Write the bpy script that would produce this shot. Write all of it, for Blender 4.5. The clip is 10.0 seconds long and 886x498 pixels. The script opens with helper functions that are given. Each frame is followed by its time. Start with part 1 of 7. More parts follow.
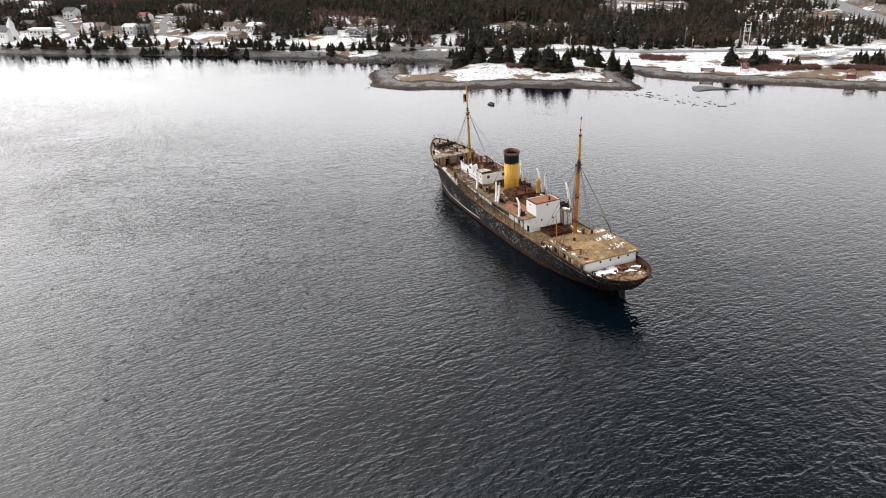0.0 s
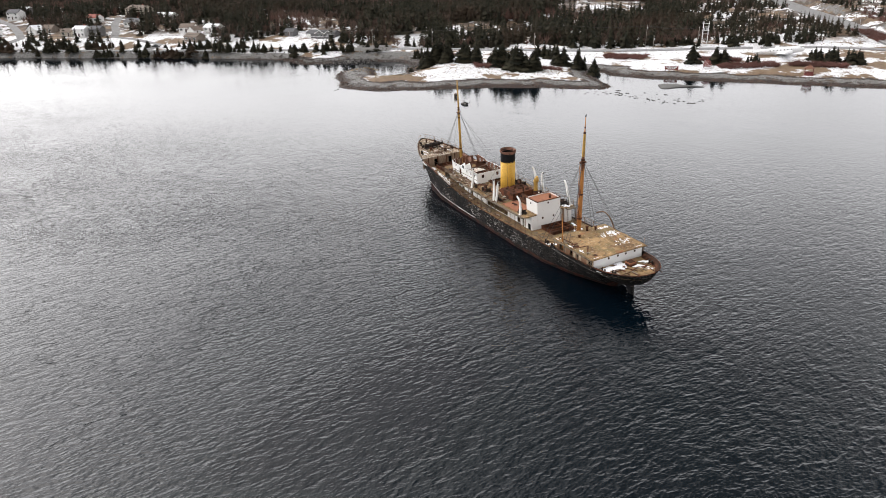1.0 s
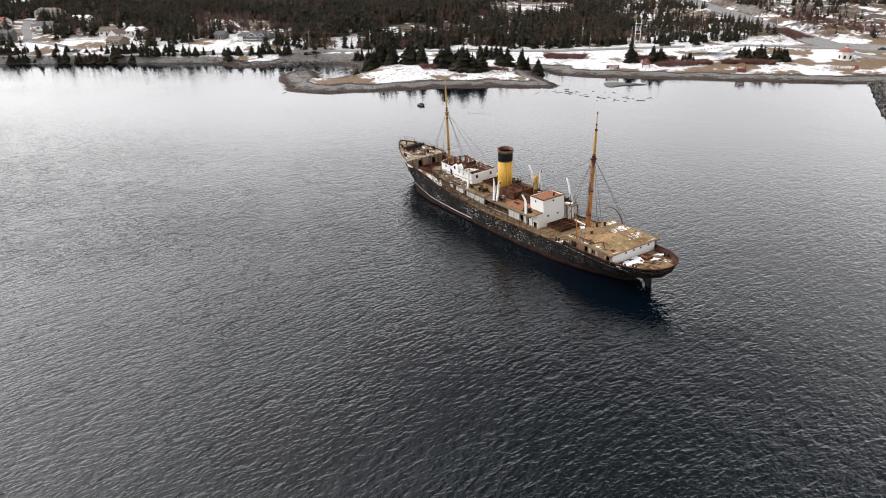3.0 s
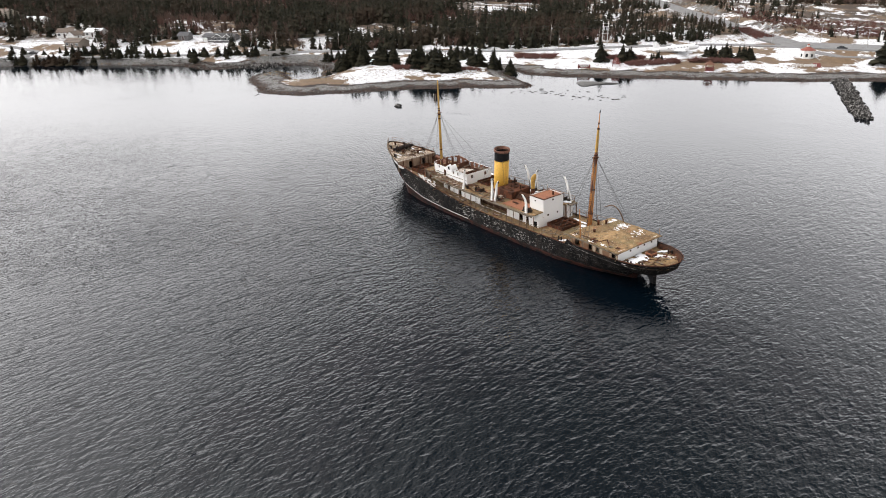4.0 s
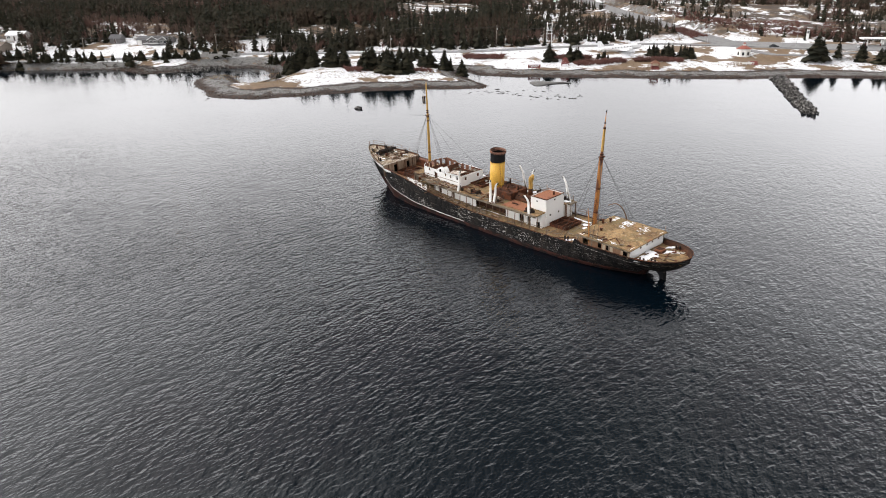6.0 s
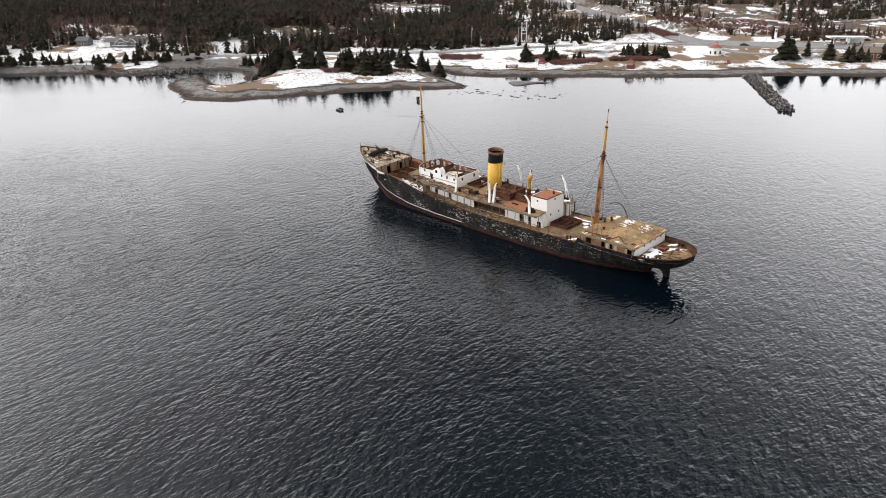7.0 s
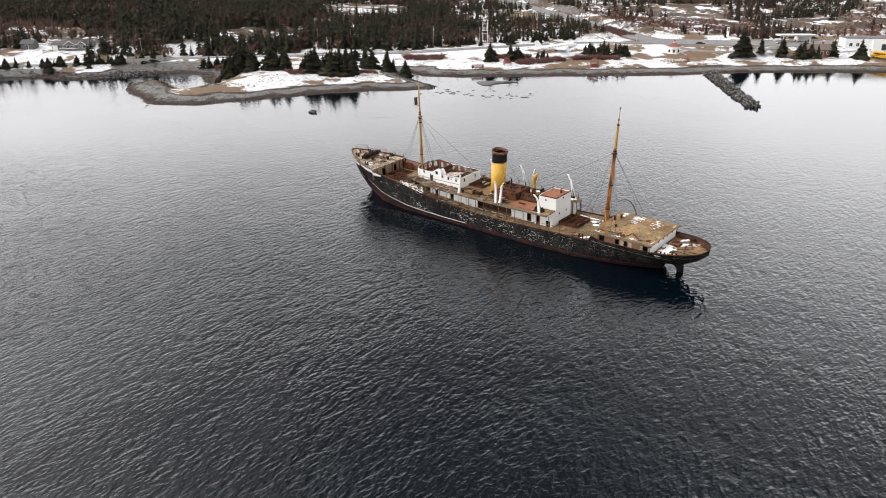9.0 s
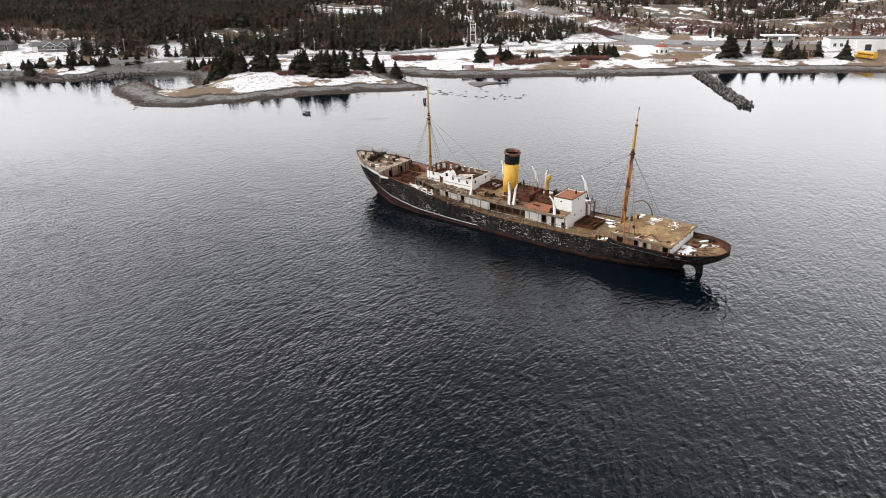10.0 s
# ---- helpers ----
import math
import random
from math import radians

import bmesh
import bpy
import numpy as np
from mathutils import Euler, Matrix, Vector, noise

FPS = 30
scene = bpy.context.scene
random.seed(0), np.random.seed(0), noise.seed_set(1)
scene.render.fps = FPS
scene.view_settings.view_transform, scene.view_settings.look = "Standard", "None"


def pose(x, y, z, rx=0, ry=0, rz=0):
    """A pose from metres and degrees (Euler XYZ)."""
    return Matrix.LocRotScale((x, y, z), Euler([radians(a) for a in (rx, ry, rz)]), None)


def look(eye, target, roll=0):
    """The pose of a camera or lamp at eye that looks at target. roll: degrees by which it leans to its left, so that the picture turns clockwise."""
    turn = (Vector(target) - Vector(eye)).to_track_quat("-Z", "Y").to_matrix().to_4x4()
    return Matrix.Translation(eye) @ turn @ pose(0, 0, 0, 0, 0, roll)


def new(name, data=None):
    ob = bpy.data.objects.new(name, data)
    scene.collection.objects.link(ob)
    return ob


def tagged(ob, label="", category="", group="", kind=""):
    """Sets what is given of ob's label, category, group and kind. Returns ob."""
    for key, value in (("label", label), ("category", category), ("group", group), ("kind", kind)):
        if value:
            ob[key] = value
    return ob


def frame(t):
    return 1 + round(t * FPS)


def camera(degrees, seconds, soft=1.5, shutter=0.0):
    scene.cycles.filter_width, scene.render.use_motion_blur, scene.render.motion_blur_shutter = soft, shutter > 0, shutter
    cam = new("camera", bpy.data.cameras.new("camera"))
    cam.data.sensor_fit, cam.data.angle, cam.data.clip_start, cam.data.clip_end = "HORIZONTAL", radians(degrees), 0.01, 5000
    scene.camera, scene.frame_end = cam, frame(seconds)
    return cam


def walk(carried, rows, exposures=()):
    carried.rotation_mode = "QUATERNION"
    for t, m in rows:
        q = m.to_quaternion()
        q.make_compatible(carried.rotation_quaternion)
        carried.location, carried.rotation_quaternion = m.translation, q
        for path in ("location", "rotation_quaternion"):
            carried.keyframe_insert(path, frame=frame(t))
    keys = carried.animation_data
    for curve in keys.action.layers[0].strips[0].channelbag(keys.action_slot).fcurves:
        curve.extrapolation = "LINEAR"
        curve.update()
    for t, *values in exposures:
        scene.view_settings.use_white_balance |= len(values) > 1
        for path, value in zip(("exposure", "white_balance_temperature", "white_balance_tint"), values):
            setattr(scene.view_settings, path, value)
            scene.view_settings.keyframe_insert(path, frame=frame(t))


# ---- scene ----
cam = camera(64.7, 10.0, soft=1.0)
PATH = [
    (0, (96.112, -60.6, 40.215), (94.437, -59.79, 39.482), -1.0),
    (0.5, (94.199, -63.711, 40.113), (92.554, -62.842, 39.38), -1.0),
    (1, (92.2, -66.56, 39.983), (90.583, -65.637, 39.25), -1.0),
    (1.5, (90.175, -69.265, 39.834), (88.587, -68.294, 39.102), -0.9),
    (2, (88.07, -71.761, 39.72), (86.513, -70.741, 38.988), -0.9),
    (2.5, (86.072, -74.28, 39.705), (84.545, -73.216, 38.974), -0.9),
    (4, (79.792, -80.945, 39.624), (78.363, -79.751, 38.893), -0.8),
    (4.5, (77.693, -82.823, 39.604), (76.297, -81.592, 38.873), -0.8),
    (5, (75.459, -84.662, 39.638), (74.095, -83.395, 38.907), -0.8),
    (5.5, (73.309, -86.405, 39.674), (71.979, -85.103, 38.943), -0.7),
    (7, (67.113, -90.8, 39.592), (65.881, -89.404, 38.862), -0.7),
    (7.5, (65.18, -92.071, 39.578), (63.977, -90.65, 38.847), -0.7),
    (8, (63.239, -93.315, 39.525), (62.066, -91.869, 38.794), -0.6),
    (8.5, (61.249, -94.519, 39.465), (60.105, -93.05, 38.735), -0.6),
    (9, (59.06, -95.589, 39.397), (57.94, -94.101, 38.667), -0.7),
    (9.5, (56.559, -96.488, 39.274), (55.46, -94.985, 38.544), -0.6),
    (10, (53.767, -97.512, 39.201), (52.695, -95.989, 38.473), -0.6),
]
walk(cam, [(t, look(e, g, r)) for t, e, g, r in PATH], [(0.0, 0.0, 6550, 12.5), (10.0, 0.0, 6550, 12.5)])


# ---------------- light ----------------
SUN_AZ, SUN_EL = radians(213), radians(50)      # where the cloud cover is thinnest and glows
sd = Vector((math.cos(SUN_AZ) * math.cos(SUN_EL), math.sin(SUN_AZ) * math.cos(SUN_EL), math.sin(SUN_EL)))
world = bpy.data.worlds.new("world")
scene.world = world
world.use_nodes = True
wn, wl = world.node_tree.nodes, world.node_tree.links
wn.clear()


def sky_node(kind, links=(), **values):
    """A node of the sky, with its links and input values; keys may be numbers."""
    nd = wn.new(kind)
    for key, v in values.items():
        nd.inputs[key.replace("_", " ")].default_value = v
    for key, v in links:
        wl.new(v, nd.inputs[key])
    return nd


def sky_range(value, lo, hi, a, b):
    nd = sky_node("ShaderNodeMapRange", [("Value", value)], From_Min=lo, From_Max=hi, To_Min=a, To_Max=b)
    nd.interpolation_type = 'SMOOTHSTEP'
    return nd.outputs["Result"]


def sky_math(op, a, b):
    nd = wn.new("ShaderNodeMath")
    nd.operation = op
    for k, v in ((0, a), (1, b)):
        if isinstance(v, bpy.types.NodeSocket):
            wl.new(v, nd.inputs[k])
        else:
            nd.inputs[k].default_value = v
    return nd.outputs[0]


def sky_glow(azimuth, elevation, lo, hi, amount):
    """How far a brighter part of the cloud cover, round one direction, adds to the rest."""
    d = (math.cos(azimuth) * math.cos(elevation), math.sin(azimuth) * math.cos(elevation), math.sin(elevation))
    nd = wn.new("ShaderNodeVectorMath")
    nd.operation = 'DOT_PRODUCT'
    wl.new(wdir, nd.inputs[0])
    nd.inputs[1].default_value = d
    return sky_range(nd.outputs["Value"], lo, hi, 0.0, amount)


wdir = sky_node("ShaderNodeTexCoord").outputs["Generated"]
sky = wn.new("ShaderNodeTexSky")
sky.sky_type = 'NISHITA'
sky.sun_disc = False
sky.sun_elevation = SUN_EL
sky.sun_rotation = radians(90) - SUN_AZ
sky.air_density, sky.dust_density, sky.ozone_density = 1.0, 4.0, 1.0
grey = sky_node("ShaderNodeHueSaturation", [("Color", sky.outputs["Color"])], Saturation=0.40)
veil = sky_node("ShaderNodeGamma", [("Color", grey.outputs["Color"])], Gamma=0.15)      # cloud evens the sky out
# overcast: bright towards the horizon, heavy and dark overhead, thin where the sun stands
wz = sky_node("ShaderNodeSeparateXYZ", [(0, wdir)]).outputs["Z"]
deck_light = sky_math('MULTIPLY', sky_range(wz, 0.18, 0.62, 1.85, 0.18), sky_range(wz, 0.06, 0.26, 0.68, 1.0))
deck_light = sky_math('ADD', deck_light, sky_glow(SUN_AZ, SUN_EL, 0.50, 0.97, 1.85))
deck_light = sky_math('ADD', deck_light, sky_glow(radians(84), radians(30), 0.85, 1.0, 0.6))
wmap = sky_node("ShaderNodeMapping", [("Vector", wdir)], Scale=(1.6, 1.6, 4.0))
cloud = sky_node("ShaderNodeTexNoise", [("Vector", wmap.outputs["Vector"])], Scale=1.3, Detail=5)
deck_light = sky_math('MULTIPLY', deck_light, sky_range(cloud.outputs["Fac"], 0.3, 0.7, 0.85, 1.15))
wmul = wn.new("ShaderNodeMix")
wmul.data_type, wmul.blend_type = 'RGBA', 'MULTIPLY'
wmul.inputs["Factor"].default_value = 1.0
wl.new(veil.outputs["Color"], wmul.inputs["A"])
wl.new(deck_light, wmul.inputs["B"])
wbg = sky_node("ShaderNodeBackground", [("Color", wmul.outputs["Result"])], Strength=1.0)
wout = sky_node("ShaderNodeOutputWorld", [("Surface", wbg.outputs["Background"])])
sun = new("sun", bpy.data.lights.new("sun", 'SUN'))
sun.data.energy, sun.data.angle, sun.data.color = 0.95, radians(40), (1.0, 0.96, 0.9)
sun.matrix_world = look(sd * 300, (0, 0, 0))


# ---------------- materials ----------------
class Nodes:
    """A small builder for one node material."""
    def __init__(self, name):
        self.mat = bpy.data.materials.new(name)
        self.mat.use_nodes = True
        self.t = self.mat.node_tree
        self.b = self.t.nodes["Principled BSDF"]
        self.tc = self.t.nodes.new("ShaderNodeTexCoord").outputs["Object"]

    def put(self, node, key, value):
        if isinstance(value, bpy.types.NodeSocket):
            self.t.links.new(value, node.inputs[key])
        elif isinstance(value, tuple) and len(value) == 3 and node.inputs[key].type == 'RGBA':
            node.inputs[key].default_value = (*value, 1)
        else:
            node.inputs[key].default_value = value

    def noise(self, scale, detail=4, rough=0.55, stretch=(1, 1, 1), coord=None, turn=(0, 0, 0)):
        m = self.t.nodes.new("ShaderNodeMapping")
        m.inputs["Scale"].default_value = stretch
        m.inputs["Rotation"].default_value = turn
        self.t.links.new(coord or self.tc, m.inputs["Vector"])
        n = self.t.nodes.new("ShaderNodeTexNoise")
        self.t.links.new(m.outputs["Vector"], n.inputs["Vector"])
        n.inputs["Scale"].default_value, n.inputs["Detail"].default_value, n.inputs["Roughness"].default_value = scale, detail, rough
        return n.outputs["Fac"]

    def band(self, value, lo, hi, a=0.0, b=1.0):
        r = self.t.nodes.new("ShaderNodeMapRange")
        r.interpolation_type = 'SMOOTHSTEP'
        self.put(r, "Value", value)
        self.put(r, "From Min", lo), self.put(r, "From Max", hi), self.put(r, "To Min", a), self.put(r, "To Max", b)
        return r.outputs["Result"]

    def mix(self, fac, a, b):
        m = self.t.nodes.new("ShaderNodeMix")
        m.data_type = 'RGBA'
        for key, v in ((0, fac), (6, a), (7, b)):
            if isinstance(v, bpy.types.NodeSocket):
                self.t.links.new(v, m.inputs[key])
            else:
                m.inputs[key].default_value = (*v, 1) if isinstance(v, tuple) else v
        return m.outputs[2]

    def math(self, op, a, b=0.0):
        m = self.t.nodes.new("ShaderNodeMath")
        m.operation = op
        self.put(m, 0, a), self.put(m, 1, b)
        return m.outputs[0]

    def sep(self, axis, coord=None):
        s = self.t.nodes.new("ShaderNodeSeparateXYZ")
        self.t.links.new(coord or self.tc, s.inputs[0])
        return s.outputs[axis]

    def rnd(self):
        return self.t.nodes.new("ShaderNodeObjectInfo").outputs["Random"]

    def island(self):
        return self.t.nodes.new("ShaderNodeNewGeometry").outputs["Random Per Island"]

    def bump(self, height, strength=0.5, distance=0.05, normal=None):
        b = self.t.nodes.new("ShaderNodeBump")
        b.inputs["Strength"].default_value, b.inputs["Distance"].default_value = strength, distance
        self.t.links.new(height, b.inputs["Height"])
        if normal:
            self.t.links.new(normal, b.inputs["Normal"])
        return b.outputs["Normal"]

    def done(self, color, rough=0.8, metal=0.0, normal=None, **more):
        self.put(self.b, "Base Color", color)
        self.put(self.b, "Roughness", rough)
        self.put(self.b, "Metallic", metal)
        if normal:
            self.t.links.new(normal, self.b.inputs["Normal"])
        for k, v in more.items():
            self.put(self.b, k.replace("_", " "), v)
        return self.mat


def worn(name, base, other, cover=0.5, scale=2.0, rough=0.75, stretch=(1, 1, 1), fine=(0.8, 1.15), edge=0.05, relief=0.02):
    """Base colour with blotches of another, and fine grain on both."""
    n = Nodes(name)
    f = n.band(n.noise(scale, 7, 0.65, stretch), 1 - cover - edge, 1 - cover + edge)
    g = n.noise(scale * 9, 5, 0.6)
    col = n.mix(f, base, other)
    dark = n.mix(n.band(g, 0.3, 0.7), tuple(c * fine[0] for c in (1, 1, 1)), tuple(c * fine[1] for c in (1, 1, 1)))
    m = n.t.nodes.new("ShaderNodeMix")
    m.data_type, m.blend_type = 'RGBA', 'MULTIPLY'
    m.inputs[0].default_value = 1.0
    n.t.links.new(col, m.inputs[6]), n.t.links.new(dark, m.inputs[7])
    return n.done(m.outputs[2], rough, normal=n.bump(g, 0.4, relief))


def plain(name, color, rough=0.6, metal=0.0):
    n = Nodes(name)
    g = n.noise(3.0, 5)
    return n.done(n.mix(n.band(g, 0.3, 0.7), tuple(c * 0.85 for c in color), tuple(min(1, c * 1.12) for c in color)), rough, metal)


def make_water():
    n = Nodes("sea_water")

    def train(scale, long, azimuth, detail, rough):
        """Short-crested waves whose crests run at an azimuth."""
        m = n.t.nodes.new("ShaderNodeMapping")
        m.vector_type = 'TEXTURE'
        m.inputs["Rotation"].default_value = (0, 0, radians(azimuth))
        m.inputs["Scale"].default_value = (long, 1, 1)
        n.t.links.new(n.tc, m.inputs["Vector"])
        t = n.t.nodes.new("ShaderNodeTexNoise")
        n.t.links.new(m.outputs["Vector"], t.inputs["Vector"])
        t.inputs["Scale"].default_value, t.inputs["Detail"].default_value, t.inputs["Roughness"].default_value = scale, detail, rough
        return t.outputs["Fac"]
    def crested(f, k):
        """Pull rounded waves up into narrow crests."""
        ridge = n.math('SUBTRACT', 1.0, n.math('ABSOLUTE', n.math('SUBTRACT', n.math('MULTIPLY', f, 2.0), 1.0)))
        return n.math('ADD', n.math('MULTIPLY', f, 1.0 - k), n.math('MULTIPLY', ridge, k))
    r1 = crested(train(0.72, 2.4, 97, 2, 0.5), 0.75)
    r2 = crested(train(1.35, 1.8, 80, 2, 0.5), 0.8)
    r3 = crested(train(2.0, 1.7, 122, 2, 0.5), 0.8)
    r4 = crested(train(3.6, 1.8, 92, 2, 0.5), 0.8)
    # the breeze dies away towards the sheltering shore
    off = n.math('ADD', n.math('MULTIPLY', n.sep(0), -0.577), n.math('MULTIPLY', n.sep(1), 0.817))
    lee = n.band(n.math('ADD', off, n.math('MULTIPLY', n.noise(0.02, 3), 60.0)), -10, 115, 1.0, 0.13)
    gust = n.band(n.noise(0.02, 4, 0.55, (1, 1, 1)), 0.35, 0.65, 0.6, 1.1)
    h = n.math('MULTIPLY', r1, 0.24)
    for wave, tall in ((r2, 0.14), (r3, 0.045), (r4, 0.014)):
        h = n.math('ADD', h, n.math('MULTIPLY', wave, tall))
    # the hull shelters the water off its stern
    sx, sy = n.math('SUBTRACT', n.sep(0), 34.0), n.math('SUBTRACT', n.sep(1), 6.0)
    near_hull = n.math('SQRT', n.math('ADD', n.math('MULTIPLY', sx, sx), n.math('MULTIPLY', sy, sy)))
    h = n.math('MULTIPLY', n.math('MULTIPLY', h, lee), n.math('MULTIPLY', gust, n.band(near_hull, 22, 68, 0.62, 1.0)))
    # seen so low, only the ripples' near faces show: the far water leans a little
    rise = n.math('MAXIMUM', n.math('ADD', off, 25.0), 0.0)
    h = n.math('ADD', h, n.math('MULTIPLY', n.math('MULTIPLY', rise, rise), 0.000085))
    nb = n.bump(h, 1.0, 1.0)
    return n.done((0.0008, 0.0030, 0.0055), n.band(lee, 0.15, 0.8, 0.06, 0.02), normal=nb, IOR=1.33)


def make_ground():
    n = Nodes("shore_ground")
    x, z = n.sep(0), n.sep(2)
    nz = n.t.nodes.new("ShaderNodeNewGeometry")
    slope = n.sep(2, nz.outputs["Normal"])
    wob = n.noise(0.12, 5)
    zz = n.math('ADD', z, n.math('MULTIPLY', n.math('SUBTRACT', wob, 0.5), 1.5))
    stone = n.noise(2.4, 5, 0.7)
    gravel = n.mix(n.band(stone, 0.36, 0.64), (0.045, 0.043, 0.041), (0.23, 0.225, 0.215))
    gravel = n.mix(n.band(n.noise(0.25, 4), 0.56, 0.68), gravel, (0.090, 0.070, 0.050))
    kelp = n.mix(n.band(n.noise(0.8, 6, 0.7), 0.4, 0.75), (0.012, 0.008, 0.006), (0.080, 0.036, 0.016))
    grass = n.mix(n.noise(0.35, 6, 0.65), (0.070, 0.043, 0.024), (0.22, 0.145, 0.080))
    snow = n.mix(n.band(n.noise(0.7, 5, 0.65), 0.3, 0.7), (0.54, 0.55, 0.57), (0.78, 0.79, 0.80))
    # forest floor: brown soil, its colour darkened for the shade between the trees
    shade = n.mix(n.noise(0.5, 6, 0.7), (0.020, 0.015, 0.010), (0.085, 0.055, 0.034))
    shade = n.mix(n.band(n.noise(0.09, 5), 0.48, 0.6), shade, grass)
    cover = n.noise(0.055, 7, 0.66, (1, 1, 0.3))
    cover = n.math('ADD', cover, n.band(x, -262, -225, 0.03, 0.06))
    cover = n.math('SUBTRACT', cover, n.band(x, -125, -85, 0.0, 0.065))
    gx, gy = n.math('ADD', x, 157.0), n.math('SUBTRACT', n.sep(1), 55.0)
    low_end = n.math('SQRT', n.math('ADD', n.math('MULTIPLY', gx, gx), n.math('MULTIPLY', gy, gy)))
    cover = n.math('SUBTRACT', cover, n.band(low_end, 5, 22, 0.13, 0.0))
    tufts = n.band(n.noise(0.9, 6, 0.75), 0.55, 0.62)
    snowy = n.mix(tufts, snow, grass)
    land = n.mix(n.band(cover, 0.47, 0.51), grass, snowy)
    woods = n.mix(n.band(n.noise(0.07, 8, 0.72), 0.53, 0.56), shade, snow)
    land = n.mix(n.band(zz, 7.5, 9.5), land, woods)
    weed = n.mix(n.band(n.noise(0.22, 6, 0.7), 0.50, 0.58), gravel, kelp)
    col = n.mix(n.band(zz, 0.55, 1.0), kelp, n.mix(n.band(zz, 1.0, 1.5), weed, gravel))
    col = n.mix(n.band(zz, 1.55, 1.75), col, kelp)
    col = n.mix(n.band(zz, 1.85, 2.05), col, land)
    steep = n.mix(n.band(n.noise(0.3, 5), 0.58, 0.7), gravel, grass)
    col = n.mix(n.band(slope, 0.90, 0.95), steep, col)
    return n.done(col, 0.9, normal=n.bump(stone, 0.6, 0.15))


WATER = make_water()
GROUND = make_ground()
BOOT = worn("red_lead_boot_paint", (0.034, 0.012, 0.009), (0.010, 0.007, 0.006), 0.5, 0.9, 0.8, (1, 1, 2))
RUST = worn("rusted_plate", (0.122, 0.046, 0.023), (0.055, 0.025, 0.016), 0.5, 1.2, 0.9)
ORANGE = worn("orange_rust_roof", (0.25, 0.095, 0.045), (0.12, 0.045, 0.024), 0.42, 0.9, 0.9)
YELLOW = worn("yellow_funnel_paint", (0.64, 0.365, 0.05), (0.44, 0.225, 0.04), 0.42, 0.9, 0.65, (1, 1, 0.18))
CAPBLACK = worn("sooty_black_paint", (0.012, 0.012, 0.013), (0.04, 0.03, 0.025), 0.4, 1.0, 0.6)
SNOW = worn("old_snow", (0.84, 0.85, 0.87), (0.70, 0.71, 0.73), 0.4, 1.5, 0.9)
ROCK = worn("dark_shore_rock", (0.034, 0.032, 0.030), (0.22, 0.21, 0.20), 0.46, 1.4, 0.9)
ASPHALT = worn("asphalt", (0.19, 0.188, 0.185), (0.145, 0.143, 0.14), 0.45, 0.3, 0.9)
BAR = worn("wet_gravel", (0.085, 0.082, 0.078), (0.15, 0.145, 0.138), 0.45, 2.2, 0.85)
BARK = worn("bark", (0.055, 0.038, 0.026), (0.09, 0.07, 0.055), 0.4, 4.0, 0.95)
WOODPOLE = worn("grey_pole_wood", (0.28, 0.25, 0.22), (0.18, 0.155, 0.13), 0.45, 1.5, 0.9)


def scars(n, fine=1.0):
    """Flaked paint: level dashes and upright scrapes with crisp edges."""
    level = n.band(n.noise(1.0 * fine, 5, 0.62, (1.5, 1.5, 7.5)), 0.605, 0.625)
    upright = n.band(n.noise(1.0 * fine, 4, 0.6, (5.5, 5.5, 1.7)), 0.635, 0.655)
    chips = n.band(n.noise(6.0 * fine, 4, 0.7, (1, 1, 1.6)), 0.655, 0.675)
    return level, upright, chips


def make_hull_black():
    n = Nodes("flaking_black_hull_paint")
    x, z = n.sep(0), n.sep(2)
    base = n.mix(n.band(n.noise(0.9, 6, 0.7, (1, 1, 0.4)), 0.35, 0.7), (0.0045, 0.0045, 0.005), (0.024, 0.021, 0.019))
    rust = n.mix(n.noise(2.0, 5), (0.085, 0.036, 0.018), (0.04, 0.020, 0.012))
    runs = n.band(n.noise(1.3, 6, 0.7, (1, 1, 0.14)), 0.60, 0.72, 0.0, 0.45)
    col = n.mix(runs, base, rust)
    # pale undercoat shows in patches amidships and along the plate laps
    zone = n.band(n.noise(0.30, 3, 0.6, (1, 1, 1.3)), 0.45, 0.58)
    zone = n.math('MULTIPLY', zone, n.math('MULTIPLY', n.band(x, 9, 20, 1.0, 0.25), n.band(x, -30, -16, 0.25, 1.0)))
    level, upright, chips = scars(n)
    scar = n.math('MULTIPLY', n.math('MAXIMUM', n.math('MAXIMUM', level, upright), n.math('MULTIPLY', chips, 0.6)), n.math('ADD', n.math('MULTIPLY', zone, 0.9), 0.04))
    laps = n.t.nodes.new("ShaderNodeTexBrick")
    turned = n.t.nodes.new("ShaderNodeMapping")
    turned.inputs["Rotation"].default_value = (radians(90), 0, 0)
    n.t.links.new(n.tc, turned.inputs["Vector"])
    n.t.links.new(turned.outputs["Vector"], laps.inputs["Vector"])
    for key, v in (("Scale", 1.0), ("Brick Width", 4.6), ("Row Height", 1.15), ("Mortar Size", 0.022), ("Mortar Smooth", 0.3)):
        laps.inputs[key].default_value = v
    seam = laps.outputs["Fac"]
    worn_seam = n.math('MULTIPLY', seam, n.band(n.noise(0.9, 4, 0.6), 0.45, 0.62, 0.1, 0.9))
    col = n.mix(worn_seam, col, (0.11, 0.085, 0.068))
    pale = n.mix(n.noise(5, 3), (0.36, 0.34, 0.32), (0.80, 0.79, 0.76))
    col = n.mix(scar, col, pale)
    plates = n.math('ADD', n.noise(0.5, 2, 0.5, (1, 1, 2.0)), n.math('MULTIPLY', seam, -0.3))
    return n.done(col, n.band(n.noise(3, 4), 0.3, 0.7, 0.6, 0.9), Specular_IOR_Level=0.1, normal=n.bump(n.math('ADD', plates, n.math('MULTIPLY', scar, 0.1)), 0.6, 0.12))


